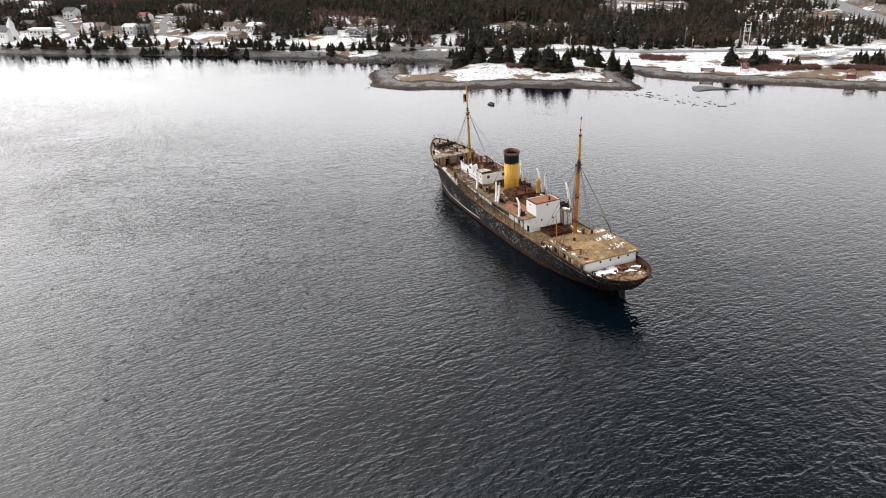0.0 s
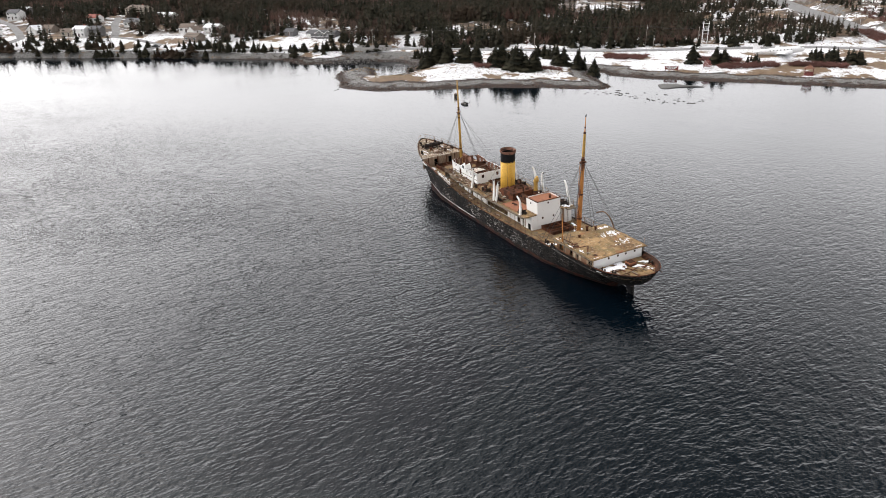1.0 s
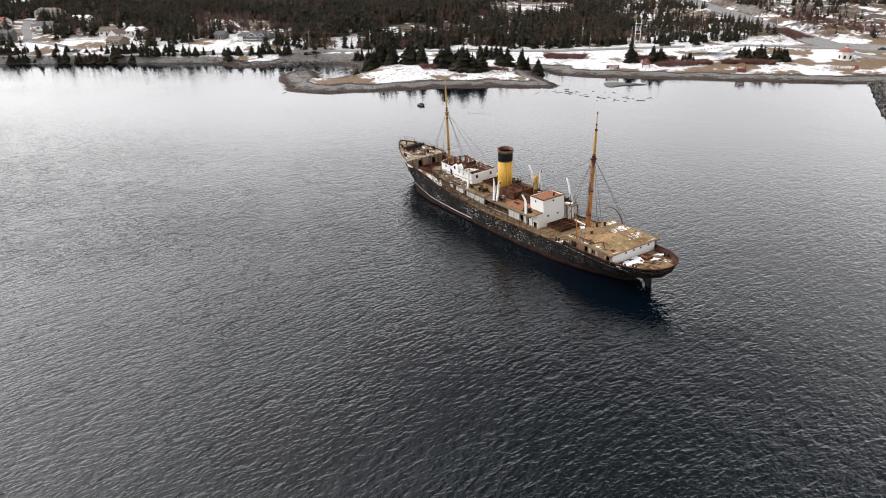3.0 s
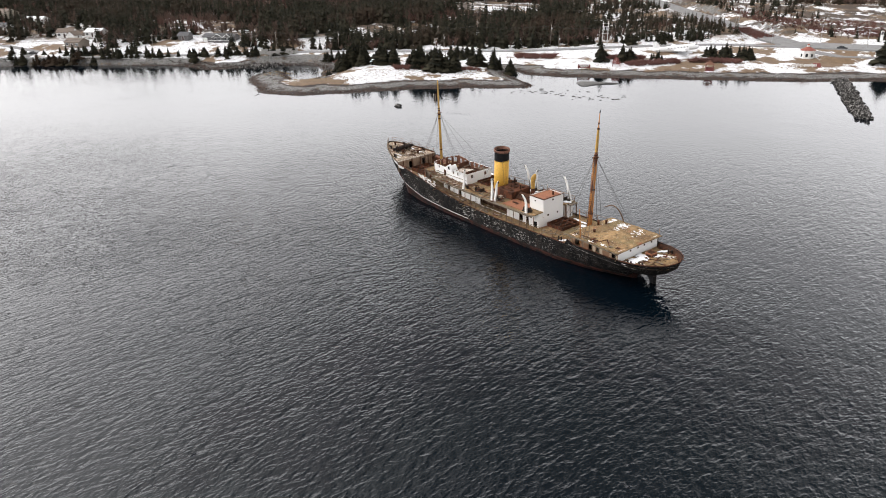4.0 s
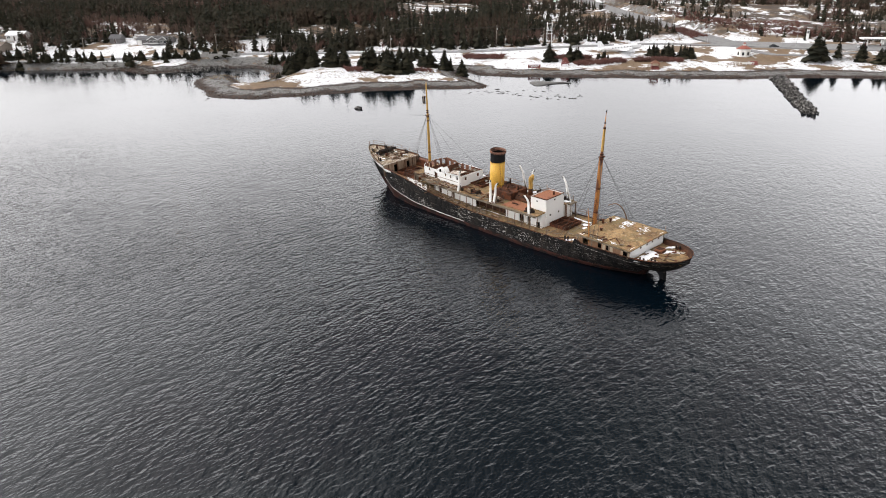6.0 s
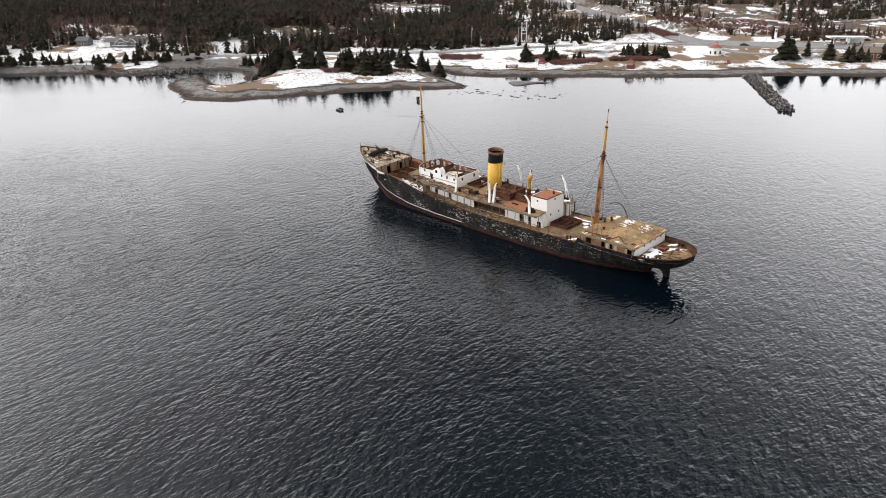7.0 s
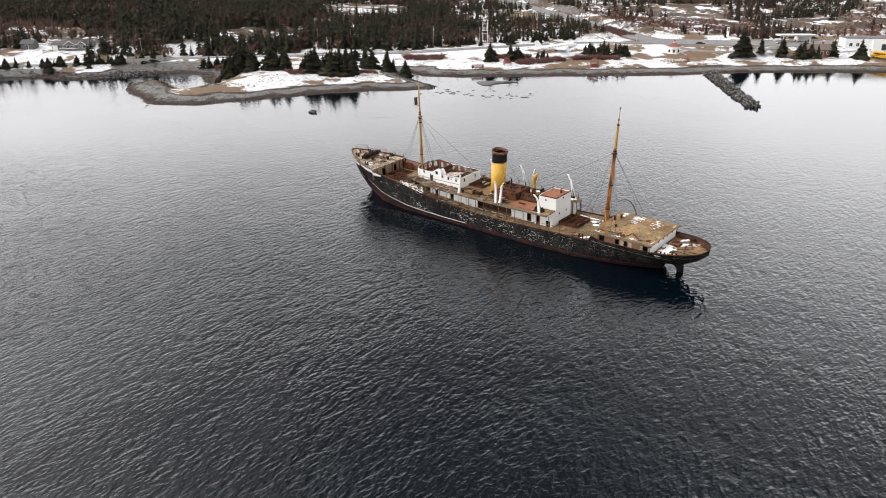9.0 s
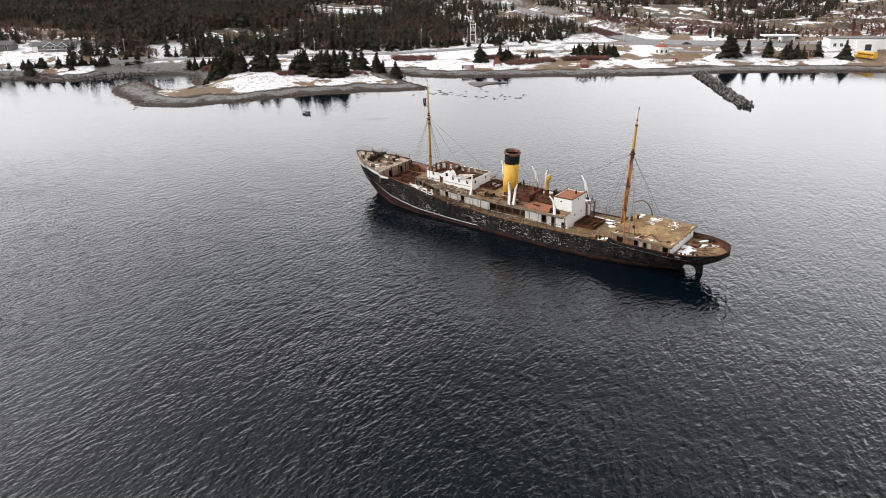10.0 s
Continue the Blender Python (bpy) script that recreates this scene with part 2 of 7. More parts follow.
def make_flaked(name):
    """Boards with half of their white paint gone in level flakes."""
    n = Nodes(name)
    dark = n.mix(n.noise(1.4, 6, 0.7), (0.020, 0.014, 0.011), (0.13, 0.075, 0.042))
    level = n.band(n.noise(0.9, 6, 0.66, (1.2, 1.2, 5.0)), 0.47, 0.50)
    return n.done(n.mix(level, dark, n.mix(n.noise(3, 4), (0.62, 0.60, 0.56), (0.80, 0.79, 0.76))), 0.8, normal=n.bump(level, 0.4, 0.02))


def make_streaked(name, paint, rusty, amount=0.3, streak=0.25, scale=1.0):
    """Old paint with rust runs that go downward and chipped spots."""
    n = Nodes(name)
    runs = n.band(n.noise(1.6 * scale, 5, 0.65, (1, 1, 0.12)), 1 - amount - 0.06, 1 - amount + 0.1)
    chips = n.band(n.noise(3.5 * scale, 6, 0.7), 0.66, 0.70)
    tone = n.mix(n.noise(0.7, 4), tuple(c * 0.9 for c in paint), paint)
    col = n.mix(n.math('MULTIPLY', runs, streak), tone, rusty)
    col = n.mix(chips, col, rusty)
    return n.done(col, 0.7, normal=n.bump(n.noise(6, 4), 0.25, 0.02))


def make_moss(name, light, warm, tan=0.60, bleach=0.0):
    n = Nodes(name)
    k = lambda c: tuple(light * (v * (1 - bleach) + bleach * (0.35 * c[0] + 0.45 * c[1] + 0.2 * c[2])) for v in c)
    a = n.mix(n.band(n.noise(0.35, 8, 0.72), 0.32, 0.68), k((0.095, 0.052, 0.020)), k((0.30, 0.19, 0.085)))
    c = n.mix(n.band(n.noise(1.6, 9, 0.78), 0.48, 0.66), a, k((0.034, 0.020, 0.010)))
    c = n.mix(n.band(n.noise(0.5, 8, 0.75, (1, 1, 1)), 0.47, 0.62), c, k((0.135, 0.098, 0.042)))
    c = n.mix(n.band(n.noise(0.45, 8, 0.72, (1.5, 0.7, 1)), warm, warm + 0.1), c, k((0.20, 0.066, 0.025)))
    c = n.mix(n.band(n.noise(3.4, 8, 0.8), tan, tan + 0.05), c, k((0.42, 0.34, 0.25)))
    c = n.mix(n.band(n.noise(5.2, 6, 0.8, (0.3, 2.2, 1)), 0.62, 0.67), c, (0.022, 0.014, 0.008))
    return n.done(c, 0.95, normal=n.bump(n.noise(5, 8, 0.75), 1.0, 0.10))


BLACK = make_hull_black()
MOSS = make_moss("mossy_deck", 1.12, 0.57)
TANROOF = make_moss("tan_felt_roof", 1.25, 0.57, 0.58)
FOREDECK = make_moss("bleached_deck_planks", 1.5, 0.59, 0.52, 0.35)
OLDWOOD = make_streaked("brown_peeling_boards", (0.27, 0.19, 0.125), (0.10, 0.05, 0.028), 0.5, 0.8)
DECK = MOSS
WHITE = make_streaked("weathered_white_paint", (0.78, 0.77, 0.74), (0.30, 0.16, 0.085), 0.42, 0.7)
WHITEWALL = make_streaked("white_plating", (0.80, 0.80, 0.78), (0.30, 0.17, 0.10), 0.32, 0.35)
WHITEHOUSE = make_streaked("white_house_paint", (0.80, 0.79, 0.76), (0.38, 0.20, 0.09), 0.22, 0.35, 0.6)
DAVITWHITE = make_streaked("davit_paint", (0.76, 0.75, 0.72), (0.35, 0.22, 0.12), 0.35, 0.5)
SCABBY = make_streaked("scabby_cream_paint", (0.50, 0.45, 0.38), (0.14, 0.07, 0.035), 0.52, 0.9)
SCARRED = make_flaked("scarred_white_boards")
PANEL = make_streaked("cream_and_brown_panels", (0.52, 0.43, 0.30), (0.20, 0.09, 0.04), 0.55, 0.9)
RUSTLINING = make_streaked("rusty_lining", (0.15, 0.06, 0.032), (0.45, 0.40, 0.34), 0.35, 0.7)
DARKRUST = worn("dark_rust", (0.045, 0.022, 0.014), (0.085, 0.038, 0.02), 0.45, 1.4, 0.95)
IRON = worn("dark_iron", (0.028, 0.022, 0.019), (0.075, 0.04, 0.024), 0.4, 3.0, 0.85)
RAIL = worn("rusty_rail", (0.13, 0.075, 0.045), (0.27, 0.20, 0.14), 0.4, 3.0, 0.9)
GREYWOOD = worn("grey_splintered_wood", (0.19, 0.155, 0.115), (0.085, 0.066, 0.046), 0.45, 2.5, 0.95, (0.3, 1, 1))
MAST = worn("ochre_mast_paint", (0.46, 0.27, 0.06), (0.26, 0.13, 0.04), 0.4, 1.2, 0.75, (1, 1, 0.5))
ORANGEMAST = worn("rust_orange_mast", (0.42, 0.17, 0.04), (0.13, 0.045, 0.018), 0.46, 1.1, 0.85, (1, 1, 0.3))
RIMRUST = worn("flaking_brown_rim", (0.20, 0.095, 0.062), (0.085, 0.042, 0.028), 0.45, 2.0, 0.9)
STRAKE = worn("worn_strake", (0.03, 0.028, 0.026), (0.30, 0.28, 0.25), 0.45, 1.6, 0.8)
STEEL = worn("galvanised_steel", (0.42, 0.43, 0.44), (0.26, 0.26, 0.26), 0.4, 2.0, 0.5)
CONCRETE = worn("old_concrete", (0.36, 0.35, 0.33), (0.22, 0.21, 0.20), 0.4, 0.7, 0.9)
TRIM = worn("white_trim", (0.78, 0.78, 0.76), (0.62, 0.61, 0.58), 0.35, 1.2, 0.7)
WHITESIDING = worn("white_clapboard", (0.74, 0.74, 0.72), (0.62, 0.62, 0.60), 0.4, 0.8, 0.75, (0.3, 0.3, 6))
GREYSIDING = worn("blue_grey_clapboard", (0.125, 0.12, 0.12), (0.18, 0.175, 0.175), 0.4, 0.8, 0.8, (0.3, 0.3, 6))
CREAM = worn("cream_clapboard", (0.42, 0.38, 0.31), (0.32, 0.28, 0.22), 0.4, 0.8, 0.8, (0.3, 0.3, 6))
BROWNSIDING = worn("brown_clapboard", (0.17, 0.075, 0.045), (0.11, 0.05, 0.032), 0.4, 0.8, 0.85, (0.3, 0.3, 6))
DARKROOF = worn("dark_shingles", (0.10, 0.10, 0.105), (0.16, 0.155, 0.15), 0.4, 1.2, 0.9)
BROWNROOF = worn("brown_shingles", (0.16, 0.125, 0.10), (0.11, 0.085, 0.07), 0.4, 1.2, 0.9)
SNOWROOF = worn("snowy_roof", (0.78, 0.79, 0.81), (0.22, 0.21, 0.20), 0.34, 0.5, 0.9)
REDROOF = worn("red_shingles", (0.25, 0.075, 0.052), (0.18, 0.055, 0.04), 0.4, 1.4, 0.85)
REDPAINT = worn("red_paint", (0.17, 0.042, 0.034), (0.11, 0.030, 0.026), 0.4, 1.2, 0.7)
BRICKRED = worn("brick", (0.25, 0.09, 0.06), (0.17, 0.07, 0.05), 0.4, 2.0, 0.9)
TANSIDING = worn("grey_brown_clapboard", (0.20, 0.165, 0.135), (0.14, 0.115, 0.095), 0.4, 0.8, 0.85, (0.3, 0.3, 6))
KELP = worn("kelp_wrack", (0.055, 0.024, 0.010), (0.016, 0.010, 0.006), 0.5, 0.8, 0.8)
DOORS = plain("dark_door", (0.06, 0.035, 0.03), 0.6)
AIRWHITE = worn("white_aircraft_paint", (0.80, 0.80, 0.80), (0.66, 0.66, 0.66), 0.35, 0.5, 0.4)
BUSYELLOW = worn("bus_yellow", (0.70, 0.36, 0.02), (0.6, 0.30, 0.02), 0.35, 1.0, 0.4)
DARKCAR = plain("dark_car_paint", (0.03, 0.032, 0.036), 0.25)
SILVERCAR = plain("silver_car_paint", (0.45, 0.46, 0.47), 0.3, 0.4)
GLASS = plain("dark_window_glass", (0.02, 0.024, 0.028), 0.08)
WIRE = plain("dark_wire", (0.05, 0.045, 0.04), 0.7)
# near-black and dull: paints the shade of ports, doorways and gaps onto solid parts
SHADEBLACK = plain("painted_opening_shade", (0.012, 0.011, 0.010), 1.0)
SHADEBLACK.node_tree.nodes["Principled BSDF"].inputs["Specular IOR Level"].default_value = 0.05


def make_needles():
    n = Nodes("spruce_needles")
    c = n.mix(n.island(), (0.011, 0.012, 0.008), (0.040, 0.036, 0.022))
    c = n.mix(n.band(n.noise(0.03, 3), 0.5, 0.7), c, (0.046, 0.030, 0.020))
    return n.done(c, 0.95, Specular_IOR_Level=0.15)


NEEDLES = make_needles()


def tinted(name, colors, rough=0.9):
    """One colour for each loose piece, out of a range."""
    n = Nodes(name)
    c = n.mix(n.island(), colors[0], colors[1])
    return n.done(n.mix(n.band(n.noise(0.02, 3), 0.45, 0.65), c, colors[2]), rough)


TWIGS = tinted("bare_twigs", ((0.070, 0.042, 0.032), (0.13, 0.085, 0.062), (0.105, 0.048, 0.036)))
REDTWIGS = tinted("red_shrub_twigs", ((0.12, 0.045, 0.040), (0.19, 0.09, 0.07), (0.13, 0.062, 0.05)))
STRAW = tinted("dead_grass", ((0.20, 0.135, 0.06), (0.30, 0.21, 0.105), (0.15, 0.10, 0.05)))
BOULDER = tinted("riprap_stone", ((0.045, 0.042, 0.040), (0.14, 0.135, 0.125), (0.085, 0.075, 0.066)))


for m_ in (BOOT, RUST, DARKRUST, IRON, CAPBLACK, GREYWOOD, ROCK):     # dull, powdery surfaces
    for nd in m_.node_tree.nodes:
        if nd.type == 'BSDF_PRINCIPLED':
            nd.inputs["Specular IOR Level"].default_value = 0.12


# ---------------- mesh tools ----------------
def obj(name, verts, faces, mat, parent=None, label="", smooth=False):
    me = bpy.data.meshes.new(name)
    me.from_pydata([tuple(v) for v in verts], [], faces)
    me.materials.append(mat)
    if smooth:
        me.shade_smooth()
    me.update()
    ob = new(name, me)
    if parent:
        ob.parent = parent
    if label:
        ob["label"] = label
    return ob


def part(name, bm, mat, parent=None, label="", smooth=False):
    me = bpy.data.meshes.new(name)
    bmesh.ops.recalc_face_normals(bm, faces=bm.faces)
    bm.to_mesh(me)
    bm.free()
    me.materials.append(mat)
    if smooth:
        me.shade_smooth()
    ob = new(name, me)
    if parent:
        ob.parent = parent
    if label:
        ob["label"] = label
    return ob


def thing(name, m, label, category, group="", kind=""):
    e = new(name)
    e.matrix_world = m
    return tagged(e, label, category, group, kind)


def add_box(bm, x0, x1, y0, y1, z0, z1, bevel=0.0, m=None):
    r = bmesh.ops.create_cube(bm, size=1.0)
    vs = r["verts"]
    for v in vs:
        v.co = Vector((x0 + (v.co.x + 0.5) * (x1 - x0), y0 + (v.co.y + 0.5) * (y1 - y0), z0 + (v.co.z + 0.5) * (z1 - z0)))
    if bevel:
        es = list({e for v in vs for e in v.link_edges})
        r = bmesh.ops.bevel(bm, geom=es, offset=bevel, segments=1, affect='EDGES')
        vs = list({v for f in r["faces"] for v in f.verts} | {v for v in vs if v.is_valid})
    if m:
        for v in vs:
            v.co = m @ v.co
    return vs


def box(name, x0, x1, y0, y1, z0, z1, mat, parent=None, label="", bevel=0.0, m=None):
    bm = bmesh.new()
    add_box(bm, x0, x1, y0, y1, z0, z1, bevel, m)
    return part(name, bm, mat, parent, label)


def add_tube(bm, pts, radii, n=8, caps=True):
    """A round tube along points, with a radius at each."""
    pts = [Vector(p) for p in pts]
    if not isinstance(radii, (list, tuple)):
        radii = [radii] * len(pts)
    rings = []
    side = None
    for i, p in enumerate(pts):
        d = (pts[min(i + 1, len(pts) - 1)] - pts[max(i - 1, 0)]).normalized()
        if side is None:
            side = d.orthogonal().normalized()
        side = (side - d * side.dot(d)).normalized()
        up = d.cross(side)
        rings.append([bm.verts.new(p + radii[i] * (math.cos(a) * side + math.sin(a) * up)) for a in [2 * math.pi * k / n for k in range(n)]])
    for a, b in zip(rings, rings[1:]):
        for k in range(n):
            bm.faces.new((a[k], a[(k + 1) % n], b[(k + 1) % n], b[k]))
    if caps:
        bm.faces.new(rings[0][::-1]), bm.faces.new(rings[-1])


def tube(name, pts, radii, mat, parent=None, label="", n=8, smooth=True):
    bm = bmesh.new()
    add_tube(bm, pts, radii, n)
    return part(name, bm, mat, parent, label, smooth)


def interp(x, table):
    return float(np.interp(x, [a for a, b in table], [b for a, b in table]))


# ---------------- ground and water ----------------
COAST = [(-3000, -1900), (-900, -480), (-600, -270), (-409, -109), (-356, -49), (-318, 0), (-298, 19), (-273, 44), (-257, 50), (-246, 48), (-238, 60), (-240, 72),
         (-236, 80), (-226, 89), (-215, 93), (-200, 85), (-186, 75), (-177, 63), (-183, 60), (-192, 63), (-204, 68), (-212, 69), (-214, 62), (-208, 54), (-201, 49), (-183, 42), (-161, 36), (-150, 39), (-146, 44),
         (-141, 54), (-134, 70), (-128, 84), (-118, 97), (-109, 104), (-101, 112), (-104, 118), (-111, 122), (-122, 126), (-129, 131), (-136, 137), (-139, 142)]
COAST += [(-136, 144), (-130, 140), (-125, 139), (-120, 141), (-114, 144), (-106, 148), (-73, 172), (-54, 185), (-30, 205), (-20, 218), (7, 234), (34, 250), (150, 325), (500, 540), (3500, 2300)]
LAND = COAST + [(3500, 5000), (-5000, 5000), (-5000, -1900)]


def shore_distance(X, Y):
    """Signed distance to the water's edge, positive on land."""
    D = np.full(X.shape, 1e9)
    inside = np.zeros(X.shape, bool)
    for (ax, ay), (bx, by) in zip(LAND, LAND[1:] + LAND[:1]):
        dx, dy = bx - ax, by - ay
        t = np.clip(((X - ax) * dx + (Y - ay) * dy) / (dx * dx + dy * dy), 0, 1)
        D = np.minimum(D, np.hypot(X - ax - t * dx, Y - ay - t * dy))
        cross = (ay > Y) != (by > Y)
        with np.errstate(divide='ignore', invalid='ignore'):
            inside ^= cross & (X < ax + (Y - ay) * dx / (dy if dy else 1e-9))
    return np.where(inside, D, -D)


def smooth01(x, a, b):
    t = np.clip((x - a) / (b - a), 0, 1)
    return t * t * (3 - 2 * t)


COAST_ROAD = [(-640, -330, 4.5), (-418, -104, 3.2), (-366, -47, 3.1), (-328, -2, 3.1), (-310, 19, 3.2), (-294, 40, 3.4), (-273, 61, 3.8), (-256, 81, 4.3), (-243, 97, 4.6), (-226, 112, 4.9), (-204, 130, 5.0), (-178, 155, 5.0), (-160, 175, 5.0), (-143, 203, 5.3), (-127, 225, 5.7), (-105, 245, 6.4), (-75, 258, 6.6), (-40, 268, 6.6), (0, 284, 6.4), (60, 320, 6.5), (180, 400, 7), (420, 560, 9)]
HIGHWAY = [(-72, 264, 6.5), (-97, 286, 7.6), (-112, 297, 8.7), (-129, 307, 10.5), (-156, 328, 13), (-172, 341, 14), (-201, 364, 15.9), (-236, 394, 18.3), (-272, 422, 21), (-330, 470, 26), (-440, 560, 36)]
LANE = [(-68, 260, 6.6), (-60, 250, 5.8), (-45, 243, 5.2), (-30, 247, 5.4), (-18, 262, 6.2)]
STREET = [(-338, -8, 3.2), (-352, 1, 4.6), (-372, -8, 6.6), (-392, -18, 7.4), (-414, -14, 9), (-446, -11, 11.5), (-492, -2, 14)]
SIDE_STREET = [(-401, -84, 3.2), (-428, -67, 7), (-455, -68, 9), (-494, -71, 11.5), (-540, -80, 14)]
FORECOURT = [(-84, 268, 6.34), (-45, 276, 6.34), (-10, 291, 6.34), (60, 322, 6.34)]
ROADS = [(COAST_ROAD, 4.6), (HIGHWAY, 7.2), (LANE, 3.0), (STREET, 2.6), (SIDE_STREET, 2.6), (FORECOURT, 16)]


def road_at(X, Y, pts):
    """Distance to a road's middle line, and the road's height there."""
    best, z = np.full(np.shape(X), 1e9), np.zeros(np.shape(X))
    for (ax, ay, az), (bx, by, bz) in zip(pts, pts[1:]):
        dx, dy = bx - ax, by - ay
        t = np.clip(((X - ax) * dx + (Y - ay) * dy) / (dx * dx + dy * dy), 0, 1)
        dd = np.hypot(X - ax - t * dx, Y - ay - t * dy)
        z = np.where(dd < best, az + t * (bz - az), z)
        best = np.minimum(best, dd)
    return best, z


def height(X, Y):
    X, Y = np.asarray(X, float), np.asarray(Y, float)
    d = shore_distance(X, Y) + 1.3 * np.sin(X * 0.21 + 1.7 * np.sin(Y * 0.13)) * np.cos(Y * 0.17)
    right = np.interp(d, [-60, 0, 3, 9, 14, 40, 90, 140, 210, 400, 700, 1500], [-6, 0, 0.6, 1.9, 2.5, 4.3, 7.6, 11.5, 17.5, 30, 48, 70])
    left = np.interp(d, [-60, 0, 4, 9, 18, 30, 60, 100, 180, 400, 700, 1500], [-6, 0, 1.3, 2.7, 3.3, 5.5, 9.5, 12.5, 17, 31, 50, 72])
    w = smooth01(-X, 246, 275)
    h = right * (1 - w) + left * w
    bumps = 1.2 * np.sin(X * 0.031 + Y * 0.017) + 0.9 * np.sin(X * 0.053 - Y * 0.061 + 1)
    h = h + bumps * smooth01(d, 40, 130)
    h = h + 2.2 * np.exp(-((X + 186) ** 2 + (Y - 92) ** 2) / 380.0) * smooth01(d, 7, 22)
    for pts, wide in ROADS:
        far, zr = road_at(X, Y, pts)
        k = smooth01(far, wide + 1.0, wide + 7.0)
        h = np.where(d > 2, (zr - 0.12) * (1 - k) + h * k, h)
    return h


def build_ground():
    a = radians(35)      # the coast runs at about this angle
    us = np.concatenate([np.linspace(-2600, -520, 22)[:-1], np.linspace(-520, 340, 260), np.linspace(340, 2600, 22)[1:]])
    vs = np.concatenate([np.linspace(-700, -110, 8)[:-1], np.linspace(-110, 150, 105), np.linspace(150, 420, 50)[1:], np.linspace(420, 2600, 24)[1:]])
    U, V = np.meshgrid(us, vs)
    ox, oy = -125, 137
    X = ox + U * math.cos(a) - V * math.sin(a)
    Y = oy + U * math.sin(a) + V * math.cos(a)
    Z = height(X, Y)
    nu = len(us)
    verts = np.stack([X, Y, Z], -1).reshape(-1, 3)
    faces = [(j * nu + i, j * nu + i + 1, (j + 1) * nu + i + 1, (j + 1) * nu + i) for j in range(len(vs) - 1) for i in range(nu - 1)]
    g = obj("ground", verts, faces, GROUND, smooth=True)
    tagged(g, "snow-patched shore of gravel, dead grass and woodland soil with tree shade painted in", "ground", kind="structure")


build_ground()
w = obj("water", [(-4000, -4000, 0), (4000, -4000, 0), (4000, 4000, 0), (-4000, 4000, 0)], [(0, 1, 2, 3)], WATER)
tagged(w, "dark rippled harbour water under an overcast sky", "water", kind="structure")

# ---------------- ship ----------------
ship = thing("shipwreck", pose(0, -0.35, 0, 4, 0, -5), "rusting black-hulled steamship wreck with yellow funnel, aground and listing", "ship")

SHEER = [(-36.8, 7.75), (-34, 7.3), (-31, 6.9), (-26.8, 6.35), (-26.5, 5.95), (-24, 5.8), (-20, 5.35), (-14, 4.35), (-8.7, 3.75), (-2, 3.35), (4, 3.25), (9, 3.4), (15, 3.55), (19.3, 3.65), (19.7, 4.45), (21, 4.0), (29, 3.92), (32, 4.1), (35.2, 4.25)]
TOPB = [(-36.8, 0.04), (-36, 0.9), (-34.5, 1.9), (-33, 2.6), (-31, 3.4), (-29, 4.05), (-26.8, 4.5), (-20, 4.8), (-10, 4.9), (10, 4.9), (19, 4.8), (24, 4.65), (28.5, 4.4), (31, 4.05), (33, 3.3), (34.3, 2.3), (34.9, 1.3), (35.2, 0.05)]
WLB = [(-32.1, 0.03), (-30, 1.1), (-25, 3.6), (-18, 4.7), (-10, 4.88), (10, 4.88), (17, 4.5), (23, 3.0), (27, 1.3), (29.0, 0.35), (36, 0.1)]
STRIPE = [(-36.5, 4.4), (-34, 3.3), (-30.8, 2.65), (-25.6, 2.15), (-22, 1.6), (-17, 1.2), (-12.8, 1.05), (-9, 0.98), (0, 0.95), (15, 0.95), (25, 0.9), (35.2, 1.1)]


def foot(x):
    """Lowest point of the section at x: the stem, the flat bottom, the counter."""
    if x < -30.6:
        return interp(x, [(-36.8, 7.6), (-36.35, 6.0), (-35.95, 4.9), (-35.6, 3.75), (-34.8, 2.6), (-33.3, 1.1), (-31.8, -0.3), (-30.6, -1.5)])
    return interp(x, [(-30.6, -1.5), (28.6, -1.5), (29.0, 0.9), (31.5, 1.25), (33.5, 2.2), (35.2, 3.6)])


def half(x, z):
    """Half-breadth of the hull at x and height z."""
    top, zt = interp(x, TOPB), interp(x, SHEER)
    zf = foot(x)
    wl = min(interp(x, WLB), top)
    if zf > 0:
        k = max(0, min(1, (z - zf) / max(0.05, zt - zf)))
        return 0.04 + (top - 0.04) * (k ** 0.55 if x > 0 else k ** 0.8)
    if z <= 0:
        return wl
    k = min(1, z / zt)
    k = k ** (0.6 if x > 15 else 1.0 + 0.25 * (x < -15))
    return wl + (top - wl) * k


def hull_shell(name, lo, hi, rows, mat, label, x0=-36.8, x1=35.2, out=0.0, sides=(-1, 1)):
    """A strip of plating on both sides between two height curves."""
    if name == "bulwark_lining" and sides == (-1, 1):
        for s in sides:
            hull_shell(name, lo, hi, rows, mat, label, x0, x1, out, (s,))
        return None
    xs = sorted(set([round(v, 2) for v in np.linspace(x0, x1, 110)] + [v for v in (-26.8, -26.5, 19.3, 19.7, 28.6, 29.0, -36.4, -36.0, 34.3, 34.7, 34.9, 35.0) if x0 <= v <= x1]))
    verts, faces = [], []
    for s in sides:
        base = len(verts)
        for x in xs:
            a, b = max(lo(x), foot(x)), max(hi(x), foot(x))
            for r in range(rows + 1):
                z = a + (b - a) * r / rows
                verts.append((x, s * (half(x, z) + out), z))
        for i in range(len(xs) - 1):
            for r in range(rows):
                q = [base + i * (rows + 1) + r, base + (i + 1) * (rows + 1) + r, base + (i + 1) * (rows + 1) + r + 1, base + i * (rows + 1) + r + 1]
                faces.append(q if s < 0 else q[::-1])
    ob = obj(name, verts, faces, mat, ship, label, smooth=True)
    md = ob.modifiers.new("plate", 'SOLIDIFY')
    md.thickness, md.offset = 0.09, -1
    return ob


